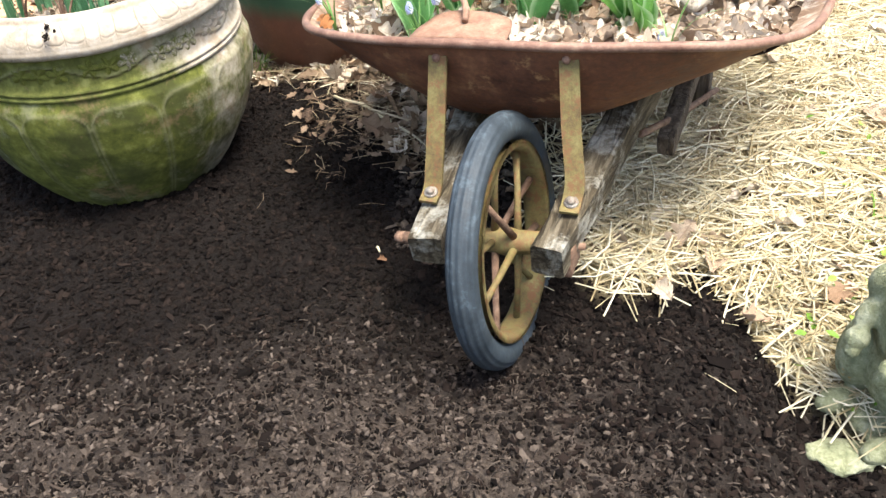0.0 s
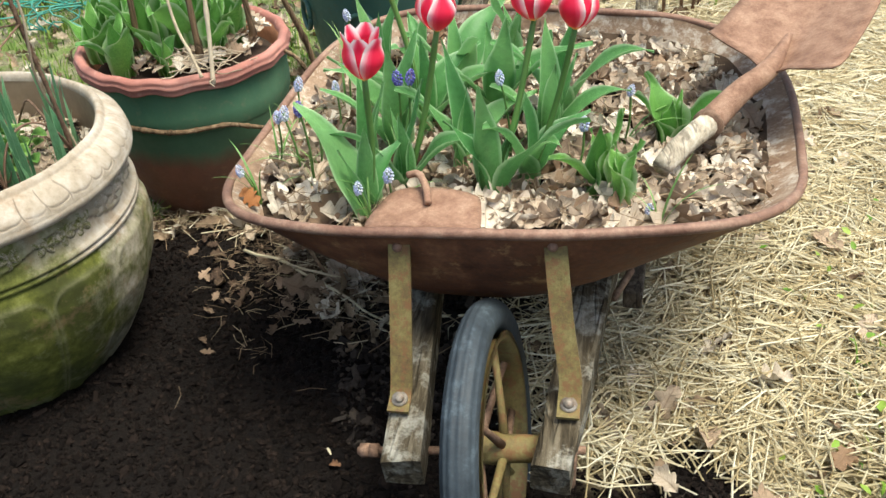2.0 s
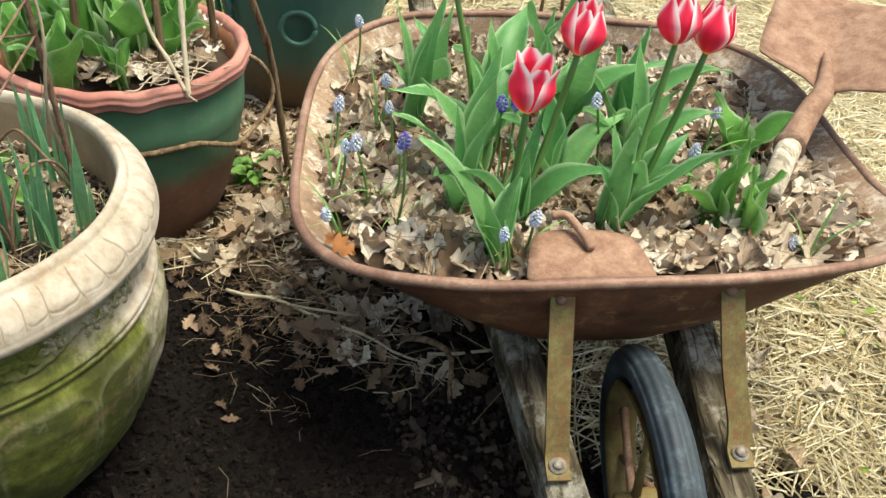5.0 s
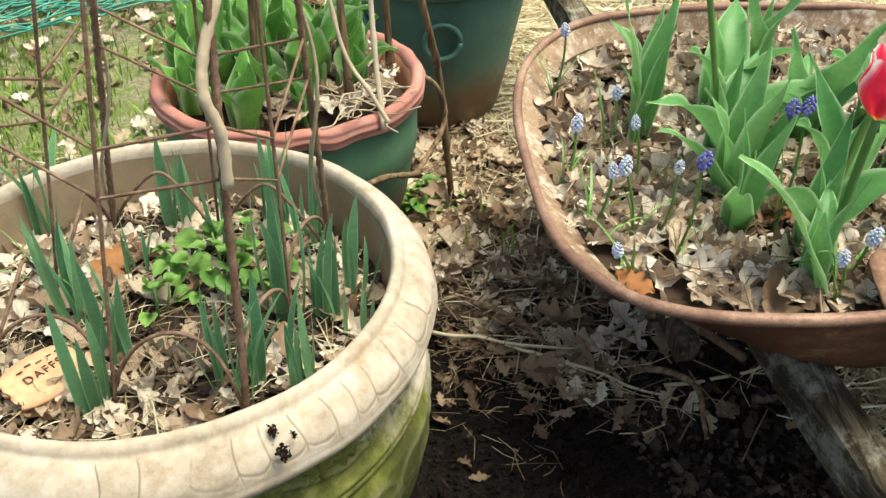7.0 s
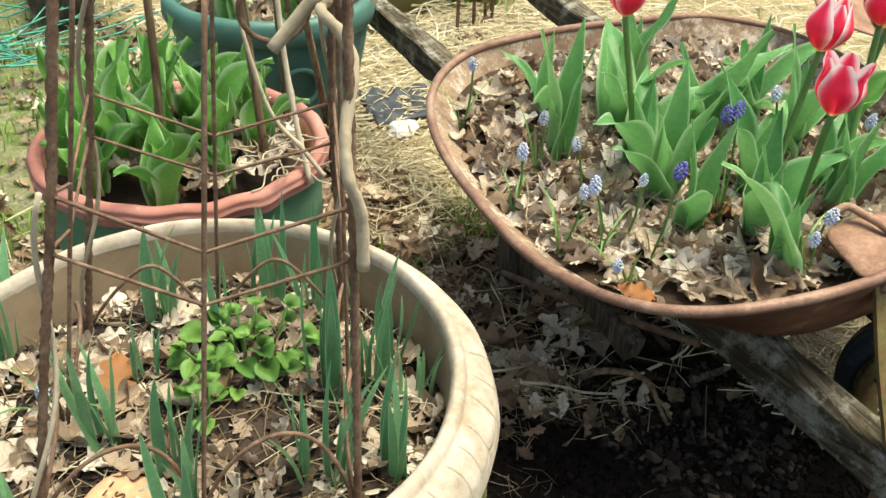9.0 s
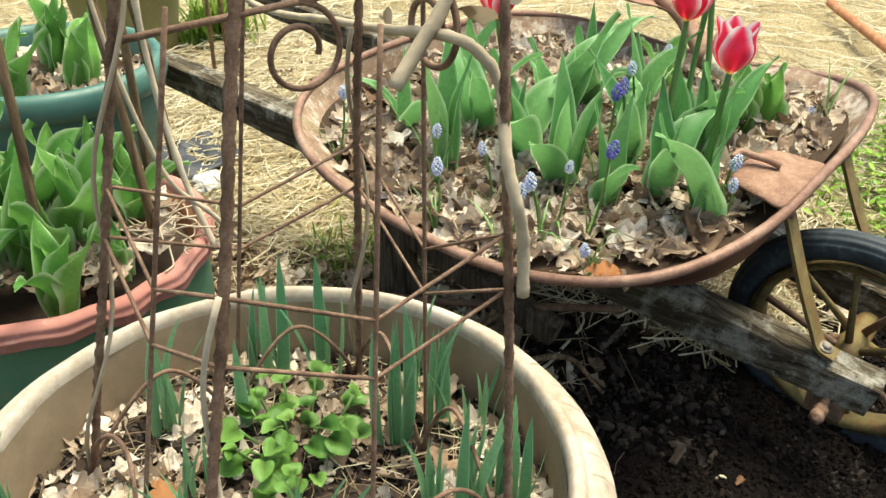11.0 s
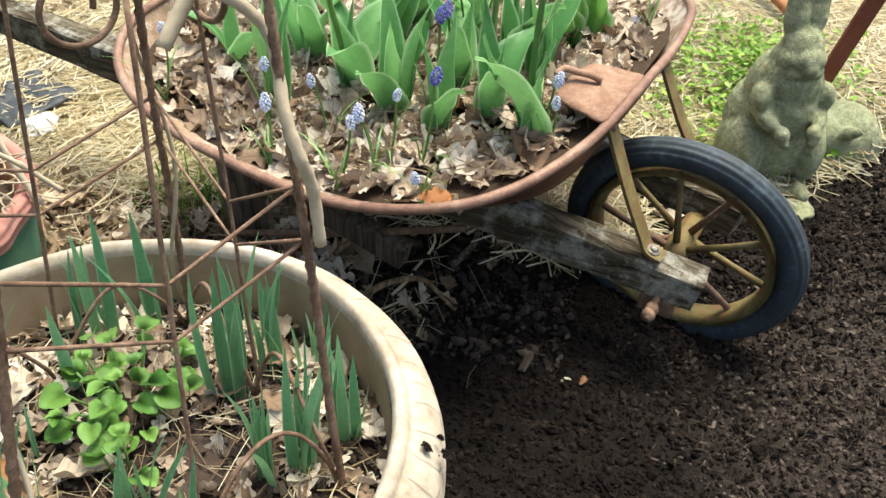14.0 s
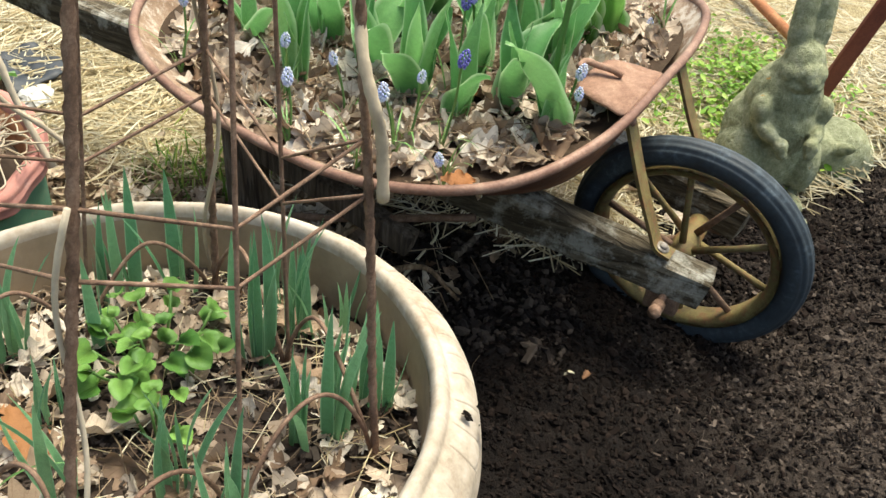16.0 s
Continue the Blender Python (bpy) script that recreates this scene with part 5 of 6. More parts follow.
ROUND_POT = [(POT2[0] + 0.207 * math.cos(radians(a)), POT2[1] + 0.207 * math.sin(radians(a)), 0.214 - 0.05 * step(-75, -35, a) + 0.004 * math.sin(a * 0.09)) for a in range(-150, -24, 12)]
build_cane(ROUND_POT + [(0.07, 2.42, 0.188), (0.088, 2.435, 0.212), (0.088, 2.44, 0.243), (0.073, 2.44, 0.274), (0.05, 2.435, 0.296)], 0.0052, "curved bare vine stem wound round the outside of the pot")


def build_roots():
    g = thing("root_tangle", Matrix.Translation((-0.09, 2.34, 0.315)), "tangle of bleached fine dry roots", "roots")
    for i in range(26):
        a = rng.uniform(0, 6.28)
        p = [Vector((rng.uniform(-0.03, 0.03), rng.uniform(-0.03, 0.03), rng.uniform(0, 0.02)))]
        for j in range(4):
            a += rng.uniform(-0.9, 0.9)
            p.append(p[-1] + Vector((0.018 * math.cos(a), 0.018 * math.sin(a), rng.uniform(-0.006, 0.008))))
        tube("root", smooth_line(p, 3), 0.0011, M_VINE, g, "", 5)


build_roots()


# ---- plant marker ----
def build_marker():
    g = thing("plant_marker", pose(-0.54, 1.915, 0.335, 12, 6, 32) @ Matrix.Scale(0.82, 4), "broken terracotta shard with hand-lettered words", "plant marker")
    vs, fs, n = [], [], 22
    for j in range(9):
        for i in range(n + 1):
            x = -0.05 + 0.1 * i / n
            y = (-0.032 + 0.064 * j / 8) * (1 - 0.35 * abs(x / 0.05) ** 3)
            z = -2.2 * x * x - 0.8 * y * y + (0.0035 if -0.012 < y < -0.004 else 0) + 0.012
            vs.append((x + 0.003 * math.sin(j * 2.1), y, z))
    m = n + 1
    fs = [(j * m + i, j * m + i + 1, (j + 1) * m + i + 1, (j + 1) * m + i) for j in range(8) for i in range(n)]
    sh = ob_of("shard", vs, fs, M_TERRALIGHT, g)
    so = sh.modifiers.new("thickness", "SOLIDIFY")
    so.thickness, so.offset = 0.006, -1
    for x in (-0.026, -0.014, -0.002, 0.01, 0.022):
        part("lettering", box_bm((0.0075, 0.0016, 0.0012), (x, 0.018 + 0.002 * math.sin(x * 300), 0.0128), 0.0003), M_INK, g, "worn hand-drawn letter")
    for text, y in (("DAFFS", -0.0015),):
        cu = bpy.data.curves.new("lettering", "FONT")
        cu.body, cu.size, cu.align_x, cu.extrude = text, 0.0145, "CENTER", 0.0006
        cu.space_character = 1.25
        ob = new("lettering", cu)
        ob.parent = g
        cu.materials.append(M_INK)
        ob.matrix_basis = pose(-0.006, y, 0.0128, 0, 0, 4)


build_marker()


# ---- tools ----
def build_hoe():
    """A rusted blade with a bent tang, lying on the front of the tray."""
    a, b, c, d = Vector((0.167, 1.645, 0.39)), Vector((0.303, 1.598, 0.396)), Vector((0.32, 1.675, 0.4)), Vector((0.21, 1.718, 0.395))
    g = thing("hoe_blade", Matrix.Translation((a + b + c + d) / 4), "rusty flat hoe blade with a bent tang in the tray", "garden tool")
    o = (a + b + c + d) / 4
    vs, n = [], 10
    for k6 in (0, -0.0035):
        for j in range(n + 1):
            for i in range(n + 1):
                u, v = i / n, j / n
                cu, cv = (u - 0.5) * 2, (v - 0.5) * 2
                r = 1 - 0.03 * (abs(cu) ** 6) * (abs(cv) ** 6) * 2
                if v > 0.5:
                    r -= 0.05 * max(0, abs(cu) - 0.55) * max(0, cv) * 2
                uu, vv = 0.5 + cu * r / 2, 0.5 + cv * r / 2
                p = lerp(lerp(a, b, uu), lerp(d, c, uu), vv) - o
                vs.append(p + Vector((0, 0, k6 - 0.006 * cu * cu + 0.002 * noise.noise((u * 4, v * 4, 2)))))
    m = n + 1
    fs = [(j * m + i, j * m + i + 1, (j + 1) * m + i + 1, (j + 1) * m + i) for j in range(n) for i in range(n)]
    off = m * m
    fs += [tuple(off + q for q in f[::-1]) for f in fs[:]]
    edge = [i for i in range(m)] + [j * m + n for j in range(1, m)] + [n * m + i for i in range(n - 1, -1, -1)] + [j * m for j in range(n - 1, 0, -1)]
    fs += [(edge[i], off + edge[i], off + edge[(i + 1) % len(edge)], edge[(i + 1) % len(edge)]) for i in range(len(edge))]
    ob_of("blade", vs, fs, M_PLATE, g, "pitted rusty blade")
    p0 = Vector((0.25, 1.658, 0.4)) - o
    tube("tang", smooth_line([p0, p0 + Vector((0.001, 0.015, 0.005)), p0 + Vector((0.0, 0.034, 0.008)), p0 + Vector((-0.006, 0.05, 0.013)), p0 + Vector((-0.018, 0.058, 0.008))], 5), 0.0048, M_PLATE, g, "bent rusty tang", 8)


build_hoe()


def build_shovel():
    tip, collar, neck = Vector((0.565, 1.729, 0.375)), Vector((0.656, 1.805, 0.391)), Vector((0.77, 1.88, 0.43))
    g = thing("shovel", Matrix.Translation(tip), "old shovel with a rusted blade and a broken pale wooden haft", "shovel")
    z = lambda p: p - tip
    tube("haft", smooth_line([z(tip), z(lerp(tip, collar, 0.5)) + Vector((0, 0, 0.004)), z(collar)], 5), [0.013, 0.0145, 0.0155, 0.016, 0.016, 0.016, 0.016, 0.0165, 0.017, 0.017, 0.017], M_HAFT, g, "broken pale wooden haft", 12)
    tube("socket", smooth_line([z(collar), z(lerp(collar, neck, 0.5)) + Vector((0, 0, 0.006)), z(neck), z(neck) + Vector((0.06, 0.07, 0.018))], 5), [0.0195, 0.019, 0.0185, 0.018, 0.0175, 0.017, 0.017, 0.0165, 0.016, 0.0155, 0.015, 0.013, 0.011, 0.009, 0.007, 0.005], M_PLATE, g, "rusted iron socket", 12)
    ring = bmesh.new()
    v, f = tube_data([z(collar) - Vector((0.005, 0.006, 0)), z(collar) + Vector((0.004, 0.005, 0))], 0.0215, 14)
    ob_of("collar", v, f, M_IRON, g, "dark collar")
    ring.free()
    along = Vector((0.69, 0.70, 0.19)).normalized()
    across = Vector((0.46, -0.86, 0.06)).normalized()
    nrm = across.cross(along).normalized()
    if nrm.z < 0:
        nrm = -nrm
    vs, n, L, W = [], 12, 0.27, 0.215
    base = z(neck) - along * 0.005 + nrm * 0.004
    for k7 in (0.0, -0.003):
        for j in range(n + 1):
            t = j / n
            for i in range(n + 1):
                s = (i / n - 0.5) * 2
                w = W / 2 * (1 - 0.12 * t ** 3) * (0.96 + 0.04 * min(1, t * 8))
                dish = 0.022 * s * s - 0.018 * math.exp(-(s / 0.22) ** 2) * (1 - t) + (0.01 * (1 - t * 9) if t < 0.11 else 0)
                vs.append(base + along * (L * t * (1 - 0.1 * s * s * t)) + across * (s * w) + nrm * (dish + k7))
    m = n + 1
    fs = [(j * m + i, j * m + i + 1, (j + 1) * m + i + 1, (j + 1) * m + i) for j in range(n) for i in range(n)]
    off = m * m
    fs += [tuple(off + q for q in f2[::-1]) for f2 in fs[:]]
    edge = [i for i in range(m)] + [j * m + n for j in range(1, m)] + [n * m + i for i in range(n - 1, -1, -1)] + [j * m for j in range(n - 1, 0, -1)]
    fs += [(edge[i], off + edge[i], off + edge[(i + 1) % len(edge)], edge[(i + 1) % len(edge)]) for i in range(len(edge))]
    ob_of("blade", vs, fs, M_PLATE, g, "broad rusty brown blade")


build_shovel()


# ---- garden statues ----
def blob(bm, at, size, turn=(0, 0, 0), u=20, v=14):
    m = pose(*at, *turn) @ Matrix.Diagonal((*size, 1))
    bmesh.ops.create_uvsphere(bm, u_segments=u, v_segments=v, radius=1.0, matrix=m)


def statue(name, m, blobs, label, voxel=0.006):
    bm = bmesh.new()
    for b in blobs:
        blob(bm, *b)
    me = bpy.data.meshes.new(name)
    bm.to_mesh(me)
    bm.free()
    me.materials.append(M_RABBIT)
    ob = new(name, me)
    ob.matrix_basis = m
    r = ob.modifiers.new("skin", "REMESH")
    r.mode, r.voxel_size, r.use_smooth_shade = "VOXEL", voxel, True
    s = ob.modifiers.new("soften", "SMOOTH")
    s.factor, s.iterations = 0.5, 5
    d = ob.modifiers.new("weathering", "DISPLACE")
    d.texture, d.strength = PITTED, 0.0025
    return tagged(ob, label, "statue")


PITTED = bpy.data.textures.new("pitted", "CLOUDS")
PITTED.noise_scale, PITTED.noise_depth = 0.016, 4
RAB = pose(0.836, 1.33, -0.045, 0, 0, -70) @ Matrix.Diagonal((0.92, 0.92, 0.97, 1))
statue("rabbit_statue", RAB, [
    # haunches, belly, chest and back
    ((0, 0.025, 0.09), (0.098, 0.098, 0.1)), ((0, 0.0, 0.165), (0.082, 0.078, 0.1)), ((0, -0.014, 0.225), (0.066, 0.06, 0.07)), ((0, 0.05, 0.15), (0.07, 0.06, 0.1)),
    ((-0.07, -0.005, 0.075), (0.045, 0.075, 0.078)), ((0.07, -0.005, 0.075), (0.045, 0.075, 0.078)),
    ((0, -0.006, 0.262), (0.052, 0.05, 0.05)), ((0, 0.008, 0.205), (0.08, 0.07, 0.085)), ((0, 0.03, 0.13), (0.1, 0.085, 0.1)),
    # feet and base
    ((-0.05, -0.085, 0.01), (0.02, 0.034, 0.018)), ((0.05, -0.085, 0.01), (0.02, 0.034, 0.018)), ((0, 0.01, 0.002), (0.098, 0.1, 0.02)), ((0, 0.12, 0.06), (0.03, 0.03, 0.03)),
    # wedge-shaped head with a ruff under the chin
    ((0, -0.02, 0.3), (0.042, 0.045, 0.045)), ((0, -0.045, 0.288), (0.033, 0.04, 0.03)), ((0, -0.068, 0.279), (0.02, 0.022, 0.018)), ((-0.026, -0.03, 0.282), (0.024, 0.034, 0.026)), ((0.026, -0.03, 0.282), (0.024, 0.034, 0.026)), ((0, -0.026, 0.262), (0.052, 0.052, 0.014)),
    # broad ears held up side by side, a slit between them
    ((-0.019, -0.004, 0.355), (0.025, 0.024, 0.05), (-6, -4, -8)), ((0.019, -0.004, 0.355), (0.025, 0.024, 0.05), (-6, 4, 8)), ((-0.02, 0.002, 0.395), (0.024, 0.021, 0.06), (-8, 2, -8)), ((0.02, 0.002, 0.395), (0.024, 0.021, 0.06), (-8, -2, 8)), ((-0.012, 0.01, 0.43), (0.014, 0.012, 0.036), (-8, 12, -8)), ((0.012, 0.01, 0.43), (0.014, 0.012, 0.036), (-8, -12, 8)),
    # forelegs bent across the chest, paws hanging
    ((-0.066, -0.035, 0.2), (0.022, 0.03, 0.036), (25, 0, -15)), ((0.066, -0.035, 0.2), (0.022, 0.03, 0.036), (25, 0, 15)), ((-0.056, -0.068, 0.168), (0.016, 0.034, 0.016), (14, 0, 30)), ((0.056, -0.068, 0.168), (0.016, 0.034, 0.016), (14, 0, -30)), ((-0.034, -0.1, 0.152), (0.016, 0.019, 0.018)), ((0.034, -0.1, 0.152), (0.016, 0.019, 0.018)), ((-0.03, -0.108, 0.138), (0.012, 0.012, 0.012)), ((0.03, -0.108, 0.138), (0.012, 0.012, 0.012))],
    "mossy grey concrete rabbit statue sitting upright on the ground", 0.0034)
statue("small_statue", pose(0.97, 1.185, -0.06, 0, 0, -60), [
    ((0, 0, 0.06), (0.1, 0.075, 0.075)), ((-0.06, -0.02, 0.085), (0.05, 0.05, 0.045)), ((-0.1, -0.02, 0.08), (0.03, 0.032, 0.028)), ((0.06, 0.0, 0.04), (0.06, 0.06, 0.05)), ((0, 0, 0.012), (0.12, 0.09, 0.02)), ((-0.03, -0.06, 0.1), (0.016, 0.045, 0.016), (-30, 0, 20)), ((-0.07, -0.06, 0.03), (0.045, 0.02, 0.012), (0, 10, 0))],
    "low rounded mossy concrete animal statue beside the rabbit")


def build_stone(x, y, sx, sy, sz, seed, label):
    bm = bmesh.new()
    bmesh.ops.create_icosphere(bm, subdivisions=4, radius=1.0)
    for v in bm.verts:
        p = wobble(v.co, 1.6, 0.28, seed)
        p = wobble(p, 5, 0.06, seed)
        v.co = Vector((p.x * sx, p.y * sy, p.z * sz))
    me = bpy.data.meshes.new("stone")
    bm.to_mesh(me)
    bm.free()
    me.materials.append(M_RABBIT)
    me.shade_smooth()
    ob = new("stone", me)
    ob.matrix_basis = pose(x, y, ground_z(x, y) + sz * 0.55)
    tagged(ob, label, "stone")


build_stone(0.735, 1.262, 0.045, 0.03, 0.012, 3, "flat grey-green mossy stone beside the statues")


# ---- iron frame lying in the straw ----
def build_frame():
    g = thing("iron_bedstead", Matrix.Translation((0.98, 1.215, 0.0)), "rusty iron bedstead rails with ball joints standing in the straw", "metal frame")
    o = Vector((0.98, 1.215, 0.0))
    part("flat_post", box_bm((0.04, 0.01, 0.66), (0, 0, 0), 0.002, m=Matrix.Translation((0.04, -0.03, 0.25)) @ pose(0, 0, 0, 14, 7, -70)), M_POST, g, "flat red-brown iron post")
    tube("rail", [Vector((1.33, 1.235, 0.09)) - o, Vector((1.7, 1.37, 0.1)) - o, Vector((2.3, 1.59, 0.09)) - o], 0.0145, M_FENCE, g, "round rust-orange rail", 10)
    tube("rail_post", [Vector((1.25, 1.255, 0.0)) - o, Vector((1.256, 1.243, 0.31)) - o, Vector((1.27, 1.215, 0.65)) - o], 0.0155, M_FENCE, g, "round rusty post", 10)
    for p, r in (((1.256, 1.243, 0.308), 0.027), ((1.38, 1.33, 0.334), 0.017), ((1.5, 1.4, 0.337), 0.016)):
        b = bmesh.new()
        bmesh.ops.create_uvsphere(b, u_segments=14, v_segments=10, radius=r)
        bmesh.ops.scale(b, vec=(1, 1, 0.85), verts=b.verts)
        bmesh.ops.translate(b, vec=Vector(p) - o, verts=b.verts)
        part("ball_joint", b, M_FENCE, g, "rusty iron ball joint")
    tube("thin_rod", [Vector((1.256, 1.243, 0.3)) - o, Vector((1.38, 1.33, 0.33)) - o, Vector((1.5, 1.4, 0.337)) - o, Vector((1.9, 1.63, 0.35)) - o], 0.004, M_IRON, g, "", 6)
    for x, y, z in ((1.38, 1.33, 0.33), (1.5, 1.4, 0.335)):
        tube("spindle", [Vector((x, y, z)) - o, Vector((x + 0.01, y - 0.01, 0.65)) - o], 0.008, M_FENCE, g, "", 8)


build_frame()


# ---- things lying about ----
def build_fabric():
    vs, fs, n = [], [], 14
    for j in range(n + 1):
        for i in range(n + 1):
            u, v = i / n - 0.5, j / n - 0.5
            x, y = 0.598 + u * 0.15 + v * 0.06, 2.86 + v * 0.15 - u * 0.07
            vs.append((x + 0.012 * noise.noise((u * 5, v * 5, 1)), y + 0.012 * noise.noise((u * 5, v * 5, 4)), ground_z(x, y) + 0.028 + 0.012 * noise.noise((u * 6, v * 6, 9))))
    m = n + 1
    fs = [(j * m + i, j * m + i + 1, (j + 1) * m + i + 1, (j + 1) * m + i) for j in range(n) for i in range(n)]
    ob = ob_of("landscape_fabric", vs, fs, M_BLACKFILM)
    so = ob.modifiers.new("thickness", "SOLIDIFY")
    so.thickness = 0.002
    tagged(ob, "torn piece of dull black landscape fabric on straw", "fabric")
    bm = bmesh.new()
    bmesh.ops.create_icosphere(bm, subdivisions=3, radius=1.0)
    for v in bm.verts:
        p = wobble(v.co, 2.2, 0.35)
        v.co = Vector((p.x * 0.045, p.y * 0.032, p.z * 0.014))
    me = bpy.data.meshes.new("crumpled_paper")
    bm.to_mesh(me)
    bm.free()
    me.materials.append(M_WHITE)
    ob = new("crumpled_paper", me)
    ob.matrix_basis = pose(0.525, 2.768, ground_z(0.525, 2.768) + 0.026, 0, 0, 30)
    tagged(ob, "crumpled white paper lying on the straw", "paper")


build_fabric()


def build_net():
    """A heap of netting: loose wavy strands."""
    vs, fs = [], []
    r = random.Random(4)
    for i in range(210):
        along = i % 2
        y0, x0 = 3.5 + r.random() * 0.9, -1.9 + r.random() * 1.9
        n = 16
        L = r.uniform(0.6, 1.3)
        ph = r.uniform(0, 6)
        pts = []
        for k8 in range(n):
            t = k8 / (n - 1)
            x = x0 + (t - 0.5) * L if along else x0 + 0.05 * math.sin(t * 7 + ph)
            y = y0 + 0.05 * math.sin(t * 8 + ph) if along else y0 + (t - 0.5) * 0.5
            h = 0.06 + 0.09 * noise.noise((x * 2.5, y * 2.5, 3)) + 0.035 * noise.noise((x * 9, y * 9, i * 0.1))
            pts.append((x, max(3.42, y), max(0.02, h + ground_z(x, y))))
        v, f = tube_data(pts, 0.0026, 4, caps=False)
        b = len(vs)
        vs += v
        fs += [tuple(b + q for q in ff) for ff in f]
    ob = ob_of("garden_netting", vs, fs, M_NET)
    tagged(ob, "loose heap of teal green plastic garden netting", "netting", kind="stuff")


build_net()


def build_log():
    pts = smooth_line([(0.22, 3.84, 0.1), (0.3, 4.0, 0.1), (0.42, 4.25, 0.1)], 8)
    g = thing("log", Matrix.Translation(pts[0]), "dark brown fallen log in the grass", "log")
    v, f = tube_data([p - pts[0] for p in pts], [0.085 + 0.006 * math.sin(i) for i in range(len(pts))], 22)
    ob_of("trunk", [wobble(p, 14, 0.014) for p in v], f, M_WOODDARK, g)


build_log()


def build_stake(x, y, lean, h):
    g = thing("garden_stake", pose(x, y, ground_z(x, y) - 0.02), "thin dark rusty stake standing in the straw", "stake", "garden stakes")
    tube("rod", [(0, 0, 0), (lean * 0.5, lean * 0.2, h / 2), (lean, lean * 0.4, h)], 0.0052, M_IRON, g, "", 7)


for x, y, lean in ((1.0, 3.08, 0.0), (1.074, 3.086, -0.07), (1.131, 3.095, -0.11), (1.16, 3.1, 0.02), (1.19, 3.13, 0.0)):
    build_stake(x, y, lean, 0.75)


def build_far_pot():
    g = thing("olive_pot", pose(1.06, 3.4, 0), "weathered olive green plastic pot standing on straw", "plant pot")
    v, f = lathe_data([(0.06, 0), (0.12, 0.003), (0.14, 0.15), (0.165, 0.3), (0.178, 0.305), (0.18, 0.33), (0.168, 0.332), (0.16, 0.3), (0.1, 0.28)], 48)
    ob_of("pot_body", v, f, M_OLIVE, g)


M_OLIVE = mat_glaze("olive_plastic", (0.17, 0.16, 0.06), (0.22, 0.2, 0.09), (0.28, 0.26, 0.14), 0.5)
build_far_pot()


def build_twig(points, r, label, mat=None):
    o = Vector(points[0])
    g = thing("twig", Matrix.Translation(o), label, "twig", "fallen twigs")
    pts = [wobble(p, 16, 0.008) - o for p in smooth_line(points, 5)]
    tube("stick", pts, [r * (1 - 0.5 * i / len(pts)) for i in range(len(pts))], mat or M_STICK, g, "", 7)


for pts, r, mt in (([(0.18, 1.98, 0.012), (0.22, 1.93, 0.03), (0.215, 1.88, 0.035), (0.2, 1.83, 0.01)], 0.006, M_STICK), ([(0.0, 2.13, 0.015), (0.12, 1.99, 0.02), (0.2, 1.9, 0.012)], 0.003, M_STRAW),
                   ([(-0.06, 2.16, 0.02), (0.08, 2.06, 0.022), (0.2, 2.02, 0.012)], 0.003, M_STRAW), ([(0.2, 1.93, 0.012), (0.32, 1.9, 0.018), (0.4, 1.91, 0.012)], 0.003, M_STRAW),
                   ([(0.24, 2.06, 0.014), (0.26, 2.02, 0.06), (0.275, 2.0, 0.075)], 0.006, M_STICK), ([(0.085, 1.645, 0.012), (0.088, 1.64, 0.018), (0.092, 1.632, 0.014)], 0.003, M_STRAW),
                   ([(0.03, 2.2, 0.012), (0.07, 2.12, 0.03), (0.1, 2.06, 0.01)], 0.006, M_STICK), ([(0.3, 1.86, 0.012), (0.36, 1.83, 0.02), (0.42, 1.84, 0.01)], 0.007, M_WOODDARK)):
    build_twig(pts, r, "short dry twig lying on the mulch", mt)


M_STEMS = mat_varied("brown_broken_stems", (0.14, 0.09, 0.055), (0.3, 0.21, 0.13), (0.5, 0.39, 0.26), 0.8, 0.2, 40)


# ---- litter: dead leaves, straw, bark chips, grass ----
def oak_leaf(seed):
    """Vertices and faces of a lobed, curled oak leaf about 1 long."""
    r = random.Random(seed)
    n, vs, fs = 20, [], []
    c1, c2, tw, ph = r.uniform(-0.8, 1.0), r.uniform(-0.8, 2.2), r.uniform(-0.9, 0.9), r.uniform(0, 1)
    for i in range(n + 1):
        t = i / n
        env = 0.31 * math.sin(math.pi * min(1, t * 0.94 + 0.04)) ** 0.7
        for s in (-1, -0.5, 0, 0.5, 1):
            lobe = 0.4 + 0.6 * abs(math.cos((t * 3.6 + ph + (0.1 if s > 0 else 0)) * math.pi)) ** 0.75
            w = env * (lobe if abs(s) == 1 else 0.5 + 0.5 * lobe)
            x = s * w + (0.04 * math.sin(t * 5 + ph) if s == 0 else 0)
            z = c1 * (t - 0.5) ** 2 * 0.7 + c2 * x * x * 1.6 + tw * x * (t - 0.5) * 1.3 + 0.04 * math.sin(9 * t + 5 * s + ph * 6) + 0.035 * math.sin(17 * t + 3 * s * s + ph * 9) * abs(s) - (0.035 if s == 0 else 0)
            vs.append((x, t - 0.5, z))
    for i in range(n):
        for j in range(4):
            a = i * 5 + j
            fs.append((a, a + 1, a + 6, a + 5))
    return np.array(vs), fs


OAKS = [oak_leaf(i) for i in range(14)]


LEAF_UV = np.array([(0.5 + s / 2, i / 20) for i in range(21) for s in (-1, -0.5, 0, 0.5, 1)])


def leaf_uv(me):
    """Across and along each leaf; every leaf has the same run of vertices."""
    idx = np.zeros(len(me.loops), dtype=np.int32)
    me.loops.foreach_get("vertex_index", idx)
    me.uv_layers.new(name="UVMap").data.foreach_set("uv", LEAF_UV[idx % len(LEAF_UV)].ravel())


